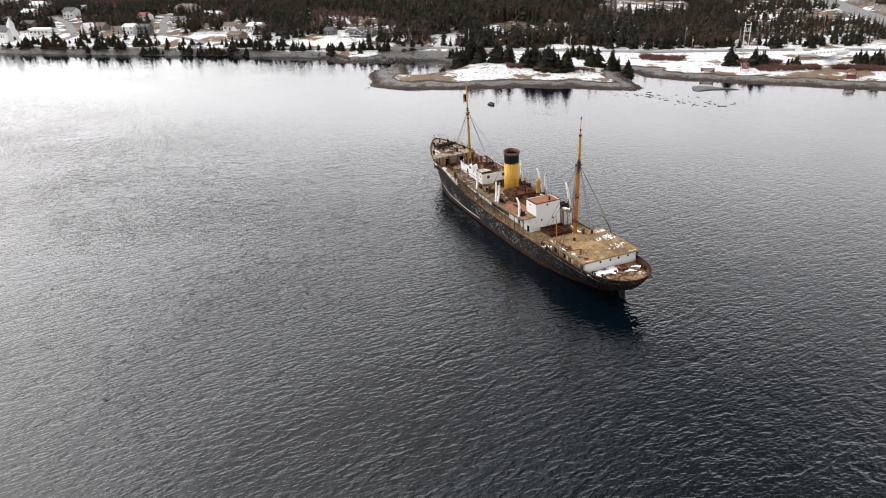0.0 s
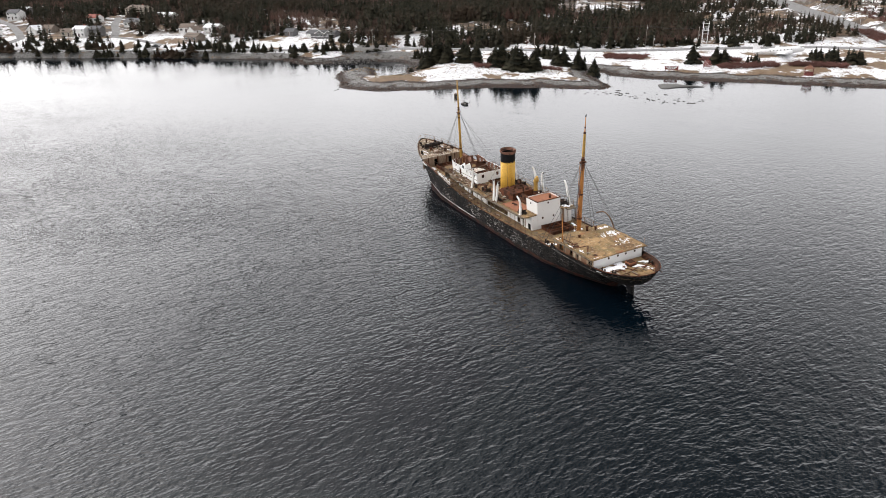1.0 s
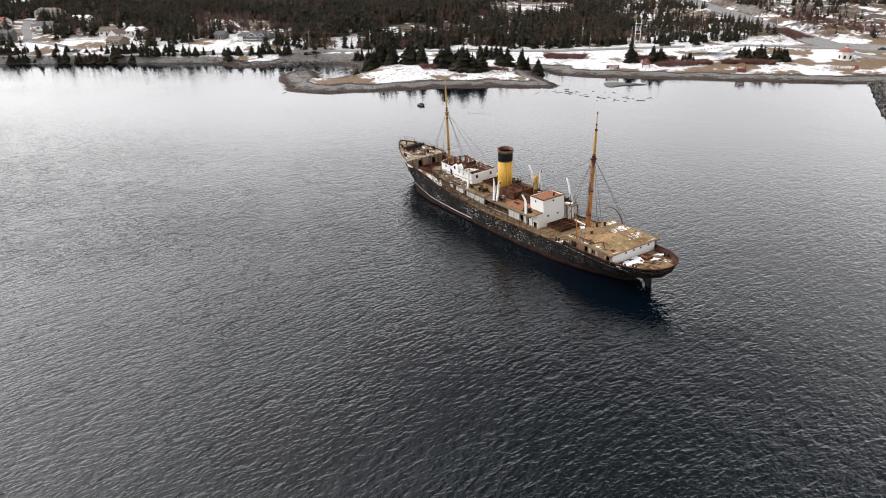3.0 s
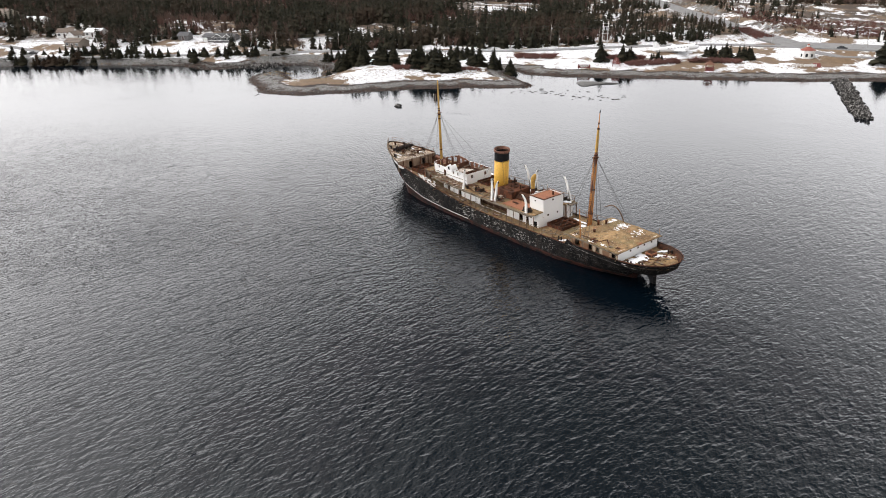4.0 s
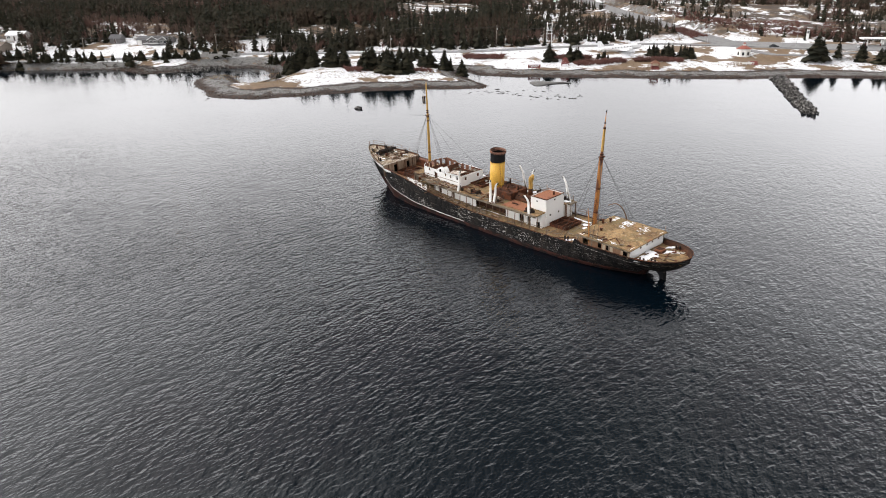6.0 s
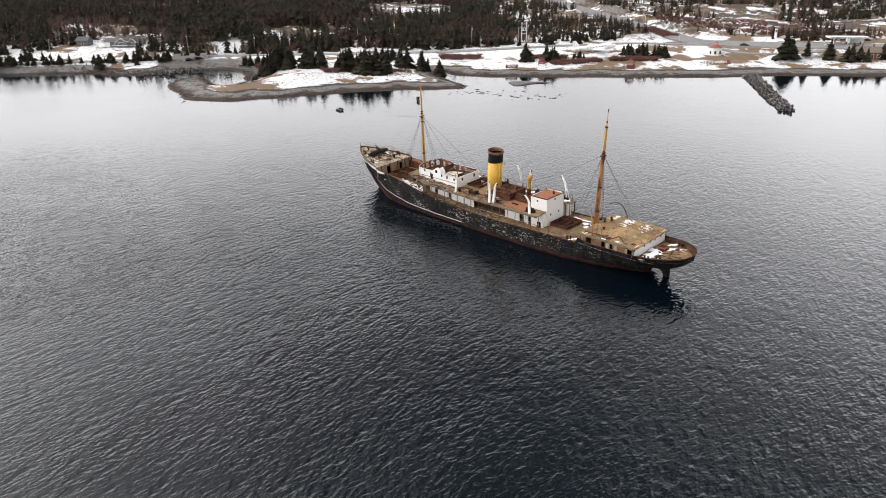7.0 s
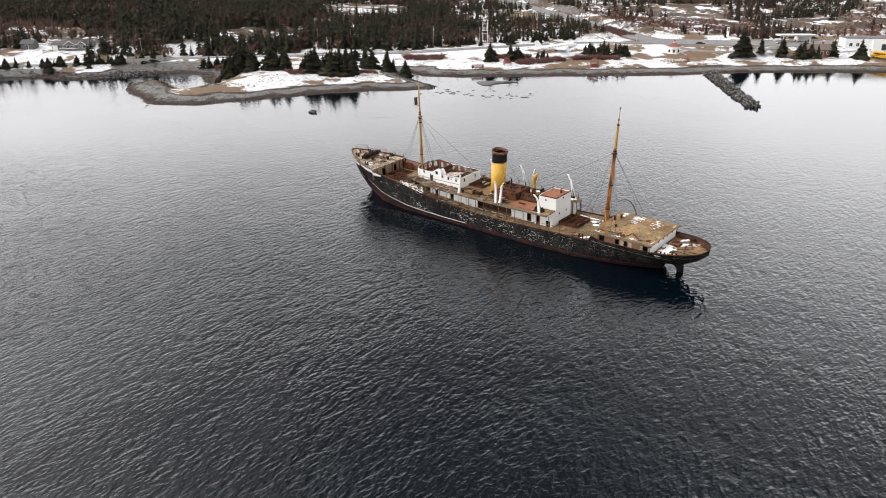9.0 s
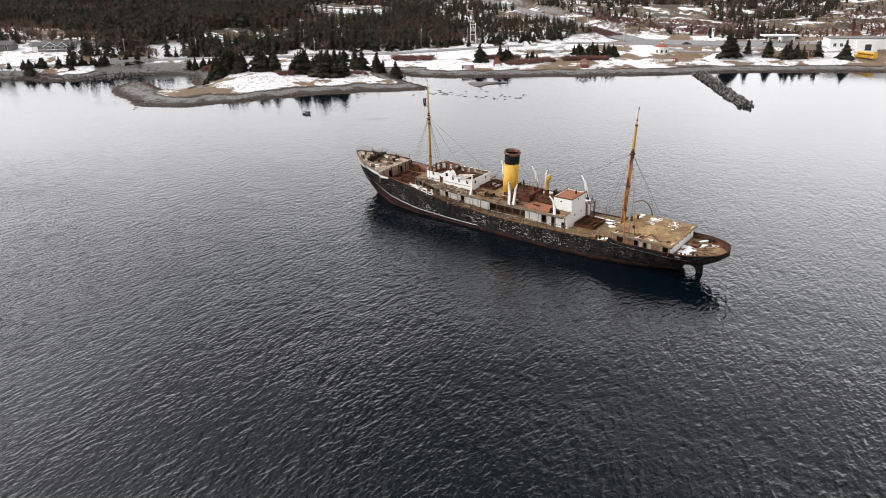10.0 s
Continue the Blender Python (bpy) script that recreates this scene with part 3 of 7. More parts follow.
hull_shell("hull_side", lambda x: interp(x, STRIPE) + 0.10, lambda x: interp(x, SHEER), 12, BLACK, "flaking black hull plating with white scars")
hull_shell("stripe", lambda x: interp(x, STRIPE), lambda x: interp(x, STRIPE) + 0.10, 1, WHITE, "thin faded white line", x1=-4)
hull_shell("stripe", lambda x: interp(x, STRIPE), lambda x: interp(x, STRIPE) + 0.10, 1, BLACK, "", x0=-4)
TOPSIDE = [(-36.8, 1.75), (-34, 1.25), (-31, 0.65), (-28, 0.2), (-26.9, 0.12)]
hull_shell("topside_planking", lambda x: interp(x, SHEER) - interp(x, TOPSIDE), lambda x: interp(x, SHEER) - 0.02, 5, FOREDECK, "bleached tan topside planking at the bow", x0=-36.7, x1=-27.0, out=0.05)
hull_shell("bow_band", lambda x: interp(x, SHEER) - interp(x, TOPSIDE) - interp(x, [(-36.8, 0.25), (-33, 0.45), (-28.5, 0.75), (-26, 0.55), (-24, 0.2)]), lambda x: interp(x, SHEER) - interp(x, TOPSIDE), 5, WHITEWALL, "flaked white band below the bow planking", x0=-36.6, x1=-24.2, out=0.06)
hull_shell("bulwark_lining", lambda x: interp(x, SHEER) - 1.65, lambda x: interp(x, SHEER) - 0.03, 2, RUSTLINING, "rust-brown inside of the bulwark", x0=-26.4, x1=-18.8, out=-0.12)
hull_shell("bulwark_lining", lambda x: interp(x, SHEER) - 0.5, lambda x: interp(x, SHEER) - 0.03, 1, RUST, "", x0=-35.8, x1=-26.9, out=-0.12)
hull_shell("bulwark_lining", lambda x: interp(x, SHEER) - 0.9, lambda x: interp(x, SHEER) - 0.03, 2, DARKRUST, "dark rusted inside of the stern bulwark", x0=28.8, x1=34.6, out=-0.12)
hull_shell("boot_topping", lambda x: -1.5, lambda x: interp(x, STRIPE), 8, BOOT, "rust-red lower hull")


def deck_sheet(name, x0, x1, z, mat, label="", inset=0.1, step=0.5, thick=0.12, edge=None):
    """A deck that follows the hull's outline; z is a curve or a number."""
    xs = np.linspace(x0, x1, max(2, int((x1 - x0) / step)))
    bm = bmesh.new()
    L, R = [], []
    for x in xs:
        zz = z(x) if callable(z) else z
        b = max(0.02, (edge(x) if edge else half(x, zz)) - inset)
        L.append(bm.verts.new((x, -b, zz)))
        R.append(bm.verts.new((x, b, zz)))
    c = [bm.verts.new(((a.co.x), 0, a.co.z + 0.06)) for a in L]
    for i in range(len(xs) - 1):
        bm.faces.new((L[i], L[i + 1], c[i + 1], c[i]))
        bm.faces.new((c[i], c[i + 1], R[i + 1], R[i]))
    ob = part(name, bm, mat, ship, label)
    md = ob.modifiers.new("plank", 'SOLIDIFY')
    md.thickness, md.offset = thick, -1
    return ob



def main_deck_z(x):
    return interp(x, [(-26.8, 4.30), (-20, 4.22), (-14, 4.05), (-8.7, 3.62), (-2, 3.25), (9, 3.3), (15, 3.45), (19.3, 3.5), (20, 3.35), (29, 3.35), (35, 3.6)])


def boat_deck_z(x):
    return interp(x, [(-18.6, 6.45), (-14, 6.1), (-8.7, 5.85), (0, 5.7), (12.6, 5.75)])


deck_sheet("forecastle_deck", -36.3, -26.8, lambda x: interp(x, SHEER) - 0.13, FOREDECK, "bleached rotten forecastle planking")
deck_sheet("main_deck", -26.8, 34.6, main_deck_z, DECK, "brown rotted main deck")
deck_sheet("poop_roof", 19.7, 28.9, lambda x: 5.16 - 0.02 * (x - 20) + 0.04 * math.sin(x * 2.1), TANROOF, "sagging mossy tan roof over the poop", edge=lambda x: 4.55, thick=0.16)


def boat_deck():
    """Boat deck with the open engine pit left out of it."""
    bm = bmesh.new()
    xs = list(np.linspace(-18.6, 12.0, 64))
    ys = [-1, -0.75, -0.49, -0.12, 0.2, 0.41, 0.74, 1]
    grid = []
    for x in xs:
        e = 4.5 if x > -13 else 3.3 + (x + 18.6) * 0.215
        grid.append([bm.verts.new((x, e * y, boat_deck_z(x) + 0.08 * (1 - y * y) + random.uniform(-0.04, 0.03))) for y in ys])
    for i in range(len(xs) - 1):
        for j in range(len(ys) - 1):
            xm = (xs[i] + xs[i + 1]) / 2
            if -6.6 < xm < -3.6 and 3 <= j <= 5:
                continue
            if 8.9 < xm < 12.1 and 2 <= j <= 4:
                continue
            bm.faces.new((grid[i][j], grid[i + 1][j], grid[i + 1][j + 1], grid[i][j + 1]))
    ob = part("boat_deck", bm, MOSS, ship, "sagging mossy boat deck with a broken edge")
    md = ob.modifiers.new("plank", 'SOLIDIFY')
    md.thickness, md.offset = 0.14, -1


boat_deck()


def wall(name, a, b, z0, z1, mat, parent, label="", holes=(), thick=0.1, top=None, bottom=None):
    """A wall from a to b (x, y) with openings (u0, u1, z0, z1) in metres along it; top may be a curve of u."""
    a, b = Vector((*a, 0)), Vector((*b, 0))
    L = (b - a).length
    d = (b - a) / L
    n = Vector((-d.y, d.x, 0)) * thick / 2
    us = sorted({0.0, L, *[h[0] for h in holes], *[h[1] for h in holes], *[L * k / 14 for k in range(1, 14)]})
    zs = sorted({0.0, 1.0, *[(h[2] - z0) / (z1 - z0) for h in holes], *[(h[3] - z0) / (z1 - z0) for h in holes]})
    bm = bmesh.new()

    def vert(u, k, s):
        zt = top(u) if top else z1
        zb = bottom(u) if bottom else z0
        z = z0 + k * (z1 - z0)
        z = zb if k == 0 else (zt if k == 1 else z)
        p = a + d * u + n * s
        return bm.verts.new((p.x, p.y, z))
    for i in range(len(us) - 1):
        for j in range(len(zs) - 1):
            um, zm = (us[i] + us[i + 1]) / 2, z0 + (zs[j] + zs[j + 1]) / 2 * (z1 - z0)
            if any(h[0] < um < h[1] and h[2] < zm < h[3] for h in holes):
                continue
            c = [[vert(us[i + p], zs[j + q], s) for p, q in ((0, 0), (1, 0), (1, 1), (0, 1))] for s in (-1, 1)]
            bm.faces.new(c[0][::-1]), bm.faces.new(c[1])
            for k in range(4):
                bm.faces.new((c[0][k], c[0][(k + 1) % 4], c[1][(k + 1) % 4], c[1][k]))
    bmesh.ops.remove_doubles(bm, verts=bm.verts, dist=0.001)
    seen = {}
    bm.verts.index_update()
    for f in list(bm.faces):
        key = tuple(sorted(v.index for v in f.verts))
        seen.setdefault(key, []).append(f)
    for fs in seen.values():
        if len(fs) > 1:
            bmesh.ops.delete(bm, geom=fs, context='FACES_ONLY')
    return part(name, bm, mat, parent, label)


# forecastle: front bulkhead with its doorway, windlass, bollards, rails
fz = interp(-26.8, SHEER) - 0.15
wall("forecastle_bulkhead", (-26.75, -4.35), (-26.75, 4.35), 4.2, fz, OLDWOOD, ship, "peeling brown bulkhead with an open doorway",
     holes=[(2.5, 3.3, 4.35, 5.8), (5.6, 6.3, 4.35, 5.8)])
for s in (-1, 1):
    wall("forecastle_wing", (-26.7, s * 3.85), (-24.3, s * 3.95), 4.25, 5.7, RUST, ship)
box("forecastle_edge", -26.95, -26.68, -4.4, 4.4, fz, fz + 0.13, SCABBY, ship)
for u in (-3.2, -1.2, 0.7, 2.6, 3.6):
    box("bulkhead_stiffener", -26.7, -26.58, u, u + 0.1, 4.3, fz, RUST, ship)


def windlass():
    bm = bmesh.new()
    add_box(bm, -31.9, -30.9, -1.5, 1.5, 6.75, 6.9, 0.02)
    base = part("windlass", bm, IRON, ship, "dark seized anchor windlass")
    for y in (-0.75, 0.75):
        bm = bmesh.new()
        add_tube(bm, [(-31.4, y - 0.4, 7.35), (-31.4, y - 0.3, 7.35), (-31.4, y + 0.3, 7.35), (-31.4, y + 0.4, 7.35)], [0.42, 0.28, 0.28, 0.42], 14)
        part("drum", bm, IRON, base)
    for y in (-1.35, 0, 1.35):
        box("cheek", -31.75, -31.05, y - 0.07, y + 0.07, 6.85, 7.75, IRON, base, bevel=0.1)
    tube("shaft", [(-31.4, -1.8, 7.35), (-31.4, 1.8, 7.35)], 0.1, IRON, base)
    for y in (-1.85, 1.85):
        tube("warping_head", [(-31.4, y - 0.2, 7.35), (-31.4, y, 7.35), (-31.4, y + 0.2, 7.35)], [0.28, 0.2, 0.28], IRON, base, n=12)
    box("gear_case", -32.3, -31.7, 0.3, 1.0, 6.8, 7.5, IRON, base, bevel=0.08)

    mid = Vector((-31.4, 0, 6.75))
    base.matrix_local = Matrix.Translation(mid) @ Matrix.Scale(1.12, 4) @ Matrix.Translation(-mid)


windlass()


def bollards(x, y, z):
    b0 = box("bollard", x - 0.5, x + 0.5, y - 0.16, y + 0.16, z, z + 0.08, IRON, ship, "rusty double mooring bollard")
    for k in (-0.28, 0.28):
        tube("post", [(x + k, y, z), (x + k, y, z + 0.5), (x + k, y, z + 0.62)], [0.12, 0.12, 0.16], IRON, b0, n=10)


for x, y in ((-33.6, -1.6), (-33.6, 1.6), (-29.2, -3.3), (-29.2, 3.3)):
    bollards(x, y, interp(x, SHEER) - 0.12)
for x, y, z in ((31.6, -3.0, 3.5), (31.6, 3.0, 3.5), (30.2, -3.6, 3.45), (17.8, -4.3, 3.47), (17.8, 4.3, 3.47)):
    bollards(x, y, z)
for x, y, r in ((-30.0, -1.0, 0.35), (-28.3, 1.4, 0.4), (-34.4, 0.0, 0.25)):
    z = interp(x, SHEER) - 0.12
    tube("deck_ventilator", [(x, y, z), (x, y, z + 0.5), (x, y, z + 0.55), (x, y, z + 0.7)], [r * 0.6, r * 0.6, r, r * 0.7], RUST, ship, "rusty mushroom ventilator", n=12)
box("deck_locker", -29.0, -28.0, -1.2, 0.0, 6.2, 6.85, SCABBY, ship, "weathered deck box", bevel=0.04)


def railing(pts, h=1.0, rails=3, gap=1.8, r=0.03, mat=None, lean=0.05, skip=0.12, label=""):
    """Stanchions and rails along a line of points; some stanchions lean or are lost."""
    mat = mat or RAIL
    pts = [Vector(p) for p in pts]
    seg = []
    for a, b in zip(pts, pts[1:]):
        n = max(1, round((b - a).length / gap))
        seg += [a.lerp(b, k / n) for k in range(n)]
    seg.append(pts[-1])
    tops = [p + Vector((random.uniform(-lean, lean), random.uniform(-lean, lean), h * random.uniform(0.94, 1.0))) for p in seg]
    bm = bmesh.new()
    for k in range(1, rails + 1):
        for i in range(len(seg) - 1):
            if random.random() < skip:
                continue
            f = k / rails
            add_tube(bm, [seg[i].lerp(tops[i], f), seg[i + 1].lerp(tops[i + 1], f) + Vector((0, 0, random.uniform(-0.03, 0.02)))], r, 5)
    if not bm.verts:
        add_tube(bm, [tops[0], tops[1]], r, 5)
    rail = part("railing", bm, mat, ship, label or "thin rusty deck railing")
    for a, b in zip(seg, tops):
        bm = bmesh.new()
        add_tube(bm, [a, b], r * 1.4, 6)
        part("stanchion", bm, mat, rail)
    return rail


def edge_line(x0, x1, s, step=2.0, z=None, inset=0.12):
    xs = np.linspace(x0, x1, max(2, int(abs(x1 - x0) / step) + 1))
    return [(x, s * (interp(x, TOPB) - inset), z(x) if z else interp(x, SHEER)) for x in xs]


railing(edge_line(-36.2, -27.0, 1, 1.6), 0.95, 2, label="bent forecastle railing")
railing(edge_line(-36.4, -35.2, -1, 1.2), 0.95, 2, label="bent forecastle railing")
railing(edge_line(-18.0, 19.0, -1, 2.2), 1.0, 2, skip=0.2)
railing(edge_line(-18.0, 19.0, 1, 2.2), 1.0, 3, skip=0.05)
railing([(x, -4.42, boat_deck_z(x)) for x in np.linspace(-17.0, -6.5, 6)], 0.8, 1, skip=0.35)
railing([(x, 4.42, boat_deck_z(x)) for x in np.linspace(-14.0, 12.0, 12)], 0.9, 2, skip=0.25)

# forward hatch: rusty coaming round an open hold, with beams
hz = lambda x: main_deck_z(x)
hatch = wall("forward_hatch", (-25.6, -2.0), (-19.6, -2.0), 4.1, 4.95, RUST, ship, "rusted open hatch with bare beams", thick=0.08)
wall("coaming", (-25.6, 2.0), (-19.6, 2.0), 4.1, 4.95, RUST, hatch, thick=0.08)
wall("coaming", (-25.6, -2.0), (-25.6, 2.0), 4.2, 5.0, RUST, hatch, thick=0.08)
wall("coaming", (-19.6, -2.0), (-19.6, 2.0), 4.1, 4.9, RUST, hatch, thick=0.08)
box("hatch_floor", -25.55, -19.65, -1.95, 1.95, 4.36, 4.42, DARKRUST, hatch, "dark rusted hold")
for x in (-24.1, -22.6, -21.1):
    box("hatch_beam", x - 0.08, x + 0.08, -1.96, 1.96, 4.65, 4.88, RUST, hatch)
box("hatch_beam", -25.5, -19.7, -0.08, 0.08, 4.68, 4.9, RUST, hatch)

# white side plating under the front of the boat deck, and the bulkhead behind it
for s in (-1, 1):
    wall("side_plating", (-19.0, s * 4.72), (-13.4, s * 4.8), 4.6, 5.75, SCARRED, ship, "white side plating with flaked paint", thick=0.08,
         top=lambda u: 5.72 - 0.06 * u + 0.08 * math.sin(u * 5), bottom=lambda u: interp(-19 + u, SHEER) - 0.05, holes=[(4.2, 5.0, 4.9, 5.35)])
wall("well_bulkhead", (-18.6, -3.4), (-18.6, 3.4), 4.2, 6.4, SCABBY, ship, holes=[(1.0, 1.7, 4.4, 6.0)])

# promenade house between main and boat deck: white sides with dark doorways
doors = [(1.2, 1.9), (4.6, 5.3), (10.6, 17.6), (20.6, 21.5)]
prom = None
for s in (-1, 1):
    p = wall("promenade_side", (-13.4, s * 2.95), (9.0, s * 2.95), 3.1, 5.6, WHITE, ship, "white deckhouse side with missing panels", thick=0.09,
             holes=[(a, b, 3.35, 5.2) for a, b in doors], bottom=lambda u: main_deck_z(-13.4 + u), top=lambda u: boat_deck_z(-13.4 + u) - 0.1)
    prom = prom or p
wall("promenade_front", (-13.4, -2.95), (-13.4, 2.95), 3.5, 5.9, WHITE, ship)
box("inner_casing", -8, 8.9, -2.0, 2.0, 2.9, 5.5, DARKRUST, ship, "dark rusted inner casing")
for k in range(17):
    x = -13.0 + k * 1.58
    z0, z1 = main_deck_z(x), boat_deck_z(x)
    for s in (-1, 1):
        tube("deck_pillar", [(x, s * 4.55, z0), (x + random.uniform(-0.1, 0.1), s * 4.42, z1 - 0.1)], 0.05, RAIL, ship, n=6)
for s in (-1, 1):
    bm = bmesh.new()
    xs = np.linspace(-18.4, 12.0, 40)
    for a, c in zip(xs, xs[1:]):
        ea, ec = [4.53 if x > -13 else 3.33 + (x + 18.6) * 0.215 for x in (a, c)]
        za, zc = boat_deck_z(a) - 0.3, boat_deck_z(c) - 0.3
        q = [(a, s * ea, za), (c, s * ec, zc), (c, s * ec, zc + 0.36), (a, s * ea, za + 0.36)]
        q2 = [(x, y + s * 0.07, z) for x, y, z in q]
        v1, v2 = [bm.verts.new(p) for p in q], [bm.verts.new(p) for p in q2]
        bm.faces.new(v1), bm.faces.new(v2[::-1])
        for k in range(4):
            bm.faces.new((v1[k], v1[(k + 1) % 4], v2[(k + 1) % 4], v2[k]))
    part("boat_deck_edge", bm, GREYWOOD, ship, "grey splintered deck edge board")

# bridge house: a roofless white shell, rusty inside
BX0, BX1, BY, BZ = -16.4, -6.7, 2.65, 5.85


def bridge():
    rng = random.Random(5)
    base = box("bridge_house", BX0 - 0.3, BX1, -BY, BY, boat_deck_z(BX0) - 0.45, boat_deck_z(BX0) - 0.02, DARKRUST, ship, "roofless white bridge house, rusted inside")
    L = BX1 - BX0
    port_win = [(1.25, 1.7, 7.25, 7.8), (2.8, 3.6, 5.9, 7.75), (5.6, 6.0, 7.05, 7.6), (6.9, 7.3, 6.95, 7.5), (8.6, 9.05, 6.9, 7.45)]
    top = lambda u: 7.95 - 0.05 * u - 0.22 * (0.5 + 0.5 * math.sin(u * 4.3)) * (u > 0.3) - (0.3 if 2.6 < u < 4.2 else 0)
    low = lambda u: boat_deck_z(BX0 + u) + 0.02
    wall("wall", (BX0, -BY), (BX1, -BY), 5.8, 8.0, WHITEWALL, base, "white plating with square windows", holes=port_win, top=top, bottom=low, thick=0.09)
    wall("inner_lining", (BX0 + 0.1, -BY + 0.09), (BX1 - 0.1, -BY + 0.09), 5.9, 7.9, RUST, base, holes=port_win, top=lambda u: top(u + 0.1) + 0.03, bottom=low, thick=0.08)
    st_win = [(k * 1.35 + 0.7, k * 1.35 + 1.25, 6.9, 7.7) for k in range(6)]
    stop = lambda u: 8.2 - 0.06 * u - 0.15 * abs(math.sin(u * 5)) - (0.35 if 3.2 < u < 4.3 else 0) - (0.25 if 7.6 < u < 8.4 else 0)
    wall("wall", (BX0, BY), (BX1, BY), 5.8, 8.0, WHITEWALL, base, holes=st_win, top=stop, bottom=low, thick=0.09)
    wall("inner_lining", (BX0 + 0.1, BY - 0.09), (BX1 - 0.1, BY - 0.09), 5.9, 7.9, RUSTLINING, base, "rust-brown lining with pale window frames", holes=st_win, top=lambda u: stop(u) + 0.03, bottom=low, thick=0.08)
    aft_win = [(0.9, 1.4, 6.8, 7.4), (3.8, 4.3, 6.8, 7.4)]
    wall("wall", (BX1, -BY), (BX1, BY), 5.8, 7.6, WHITEWALL, base, holes=aft_win, thick=0.09, top=lambda u: 7.72)
    # bowed front in five facets
    pts = [(BX0, -BY), (BX0 - 0.5, -1.75), (BX0 - 0.75, -0.6), (BX0 - 0.75, 0.6), (BX0 - 0.5, 1.75), (BX0, BY)]
    for i, (a, c) in enumerate(zip(pts, pts[1:])):
        w = math.dist(a, c)
        wall("front_wall", a, c, 5.9, 8.0, SCABBY if i else WHITEWALL, base, holes=[(w * 0.18, w * 0.8, 6.9, 7.85)], thick=0.06, top=lambda u: 8.0 + 0.1 * math.sin(u * 9 + i * 2))
        a2, c2 = [(p[0] + 0.1, p[1] * 0.96) for p in (a, c)]
        w = math.dist(a2, c2)
        wall("inner_lining", a2, c2, 5.9, 8.0, RUSTLINING, base, holes=[(w * 0.18, w * 0.8, 6.9, 7.85)], thick=0.05, top=lambda u: 8.04 + 0.1 * math.sin(u * 9 + i * 2))
    # inner partitions and the leaning gable that is left of the chart room
    wall("partition", (-13.2, -2.5), (-13.2, 2.5), 5.9, 8.0, RUSTLINING, base, holes=[(2.2, 3.0, 5.9, 7.7)], top=lambda u: 8.0 - 0.16 * u)
    wall("partition", (-9.4, -0.6), (-9.4, 2.5), 5.9, 7.6, RUSTLINING, base, top=lambda u: 7.5 - 0.2 * u)
    for dy, tip in ((0.0, 0.0), (0.9, -0.15)):
        bm = bmesh.new()
        tri = [(3.1, 7.3), (5.5, 7.0), (5.6, 7.7), (5.0, 8.6 + tip), (4.7, 8.55 + tip), (3.1, 7.65)]
        a = [bm.verts.new((BX0 + u + 0.25 * dy, -BY - 0.07 + dy + 0.12 * (z - 7.4), z)) for u, z in tri]
        c = [bm.verts.new((v.co.x, v.co.y + 0.07, v.co.z)) for v in a]
        bm.faces.new(a), bm.faces.new(c[::-1])
        for k in range(6):
            bm.faces.new((a[k], a[(k + 1) % 6], c[(k + 1) % 6], c[k]))
        part("broken_gable", bm, WHITEWALL, base, "leaning white gable left of the roof")
    # thin black sheet on the plating, coloured as the shade in a gap
    box("gap_shade_sheet", BX0 + 4.25, BX0 + 4.75, -BY - 0.02, -BY - 0.0, 7.55, 8.1, SHADEBLACK, base, m=pose(0, -0.06, 0))
    bm = bmesh.new()
    q = [(BX0 + 5.6, -BY + 0.5, 7.4), (BX0 + 8.6, -BY + 0.6, 7.7), (BX0 + 8.8, -BY + 2.2, 7.9), (BX0 + 5.8, -BY + 2.0, 7.5)]
    lo, hi = [bm.verts.new(p) for p in q], [bm.verts.new((p[0], p[1], p[2] + 0.07)) for p in q]
    bm.faces.new(lo), bm.faces.new(hi[::-1])
    for k in range(4):
        bm.faces.new((lo[k], lo[(k + 1) % 4], hi[(k + 1) % 4], hi[k]))
    part("fallen_roof", bm, SCABBY, base, "fallen piece of roof")
    for k in range(34):
        x, y = rng.uniform(BX0 + 1, BX1 - 0.6), rng.uniform(-2.2, 2.2)
        l = rng.uniform(0.9, 2.6)
        box("fallen_beam", -l / 2, l / 2, -0.08, 0.08, -0.05, 0.05, rng.choice((RUST, GREYWOOD, DARKRUST)), base,
            m=pose(x, y, 6.4 + rng.uniform(0, 0.9), rng.uniform(-20, 20), rng.uniform(-35, 35), rng.uniform(0, 180)))
    for k in range(9):
        y = -2.4 + k * 0.6
        box("roof_rib", -8.9, -6.6, y, y + 0.08, 7.68, 7.8, rng.choice((GREYWOOD, RUST)), base, m=pose(0, 0, 0, rng.uniform(-1, 1), rng.uniform(-1.5, 0.5), 0))
    box("sill_strip", BX0, BX1, -BY - 0.1, -BY - 0.05, 6.55, 6.62, GREYWOOD, base)


bridge()

# open pit aft of the bridge
pit = wall("engine_pit", (-6.5, -0.55), (-3.7, -0.55), 5.2, 6.2, RUST, ship, "open rusted casing pit", thick=0.08)
wall("coaming", (-6.5, 3.3), (-3.7, 3.3), 5.2, 6.2, RUST, pit, thick=0.08)
wall("coaming", (-6.5, -0.55), (-6.5, 3.3), 5.2, 6.2, RUST, pit, thick=0.08)
wall("coaming", (-3.7, -0.55), (-3.7, 3.3), 5.2, 6.2, RUST, pit, thick=0.08)
box("pit_beam", -5.2, -5.05, -0.5, 3.25, 5.75, 5.95, RUST, pit)

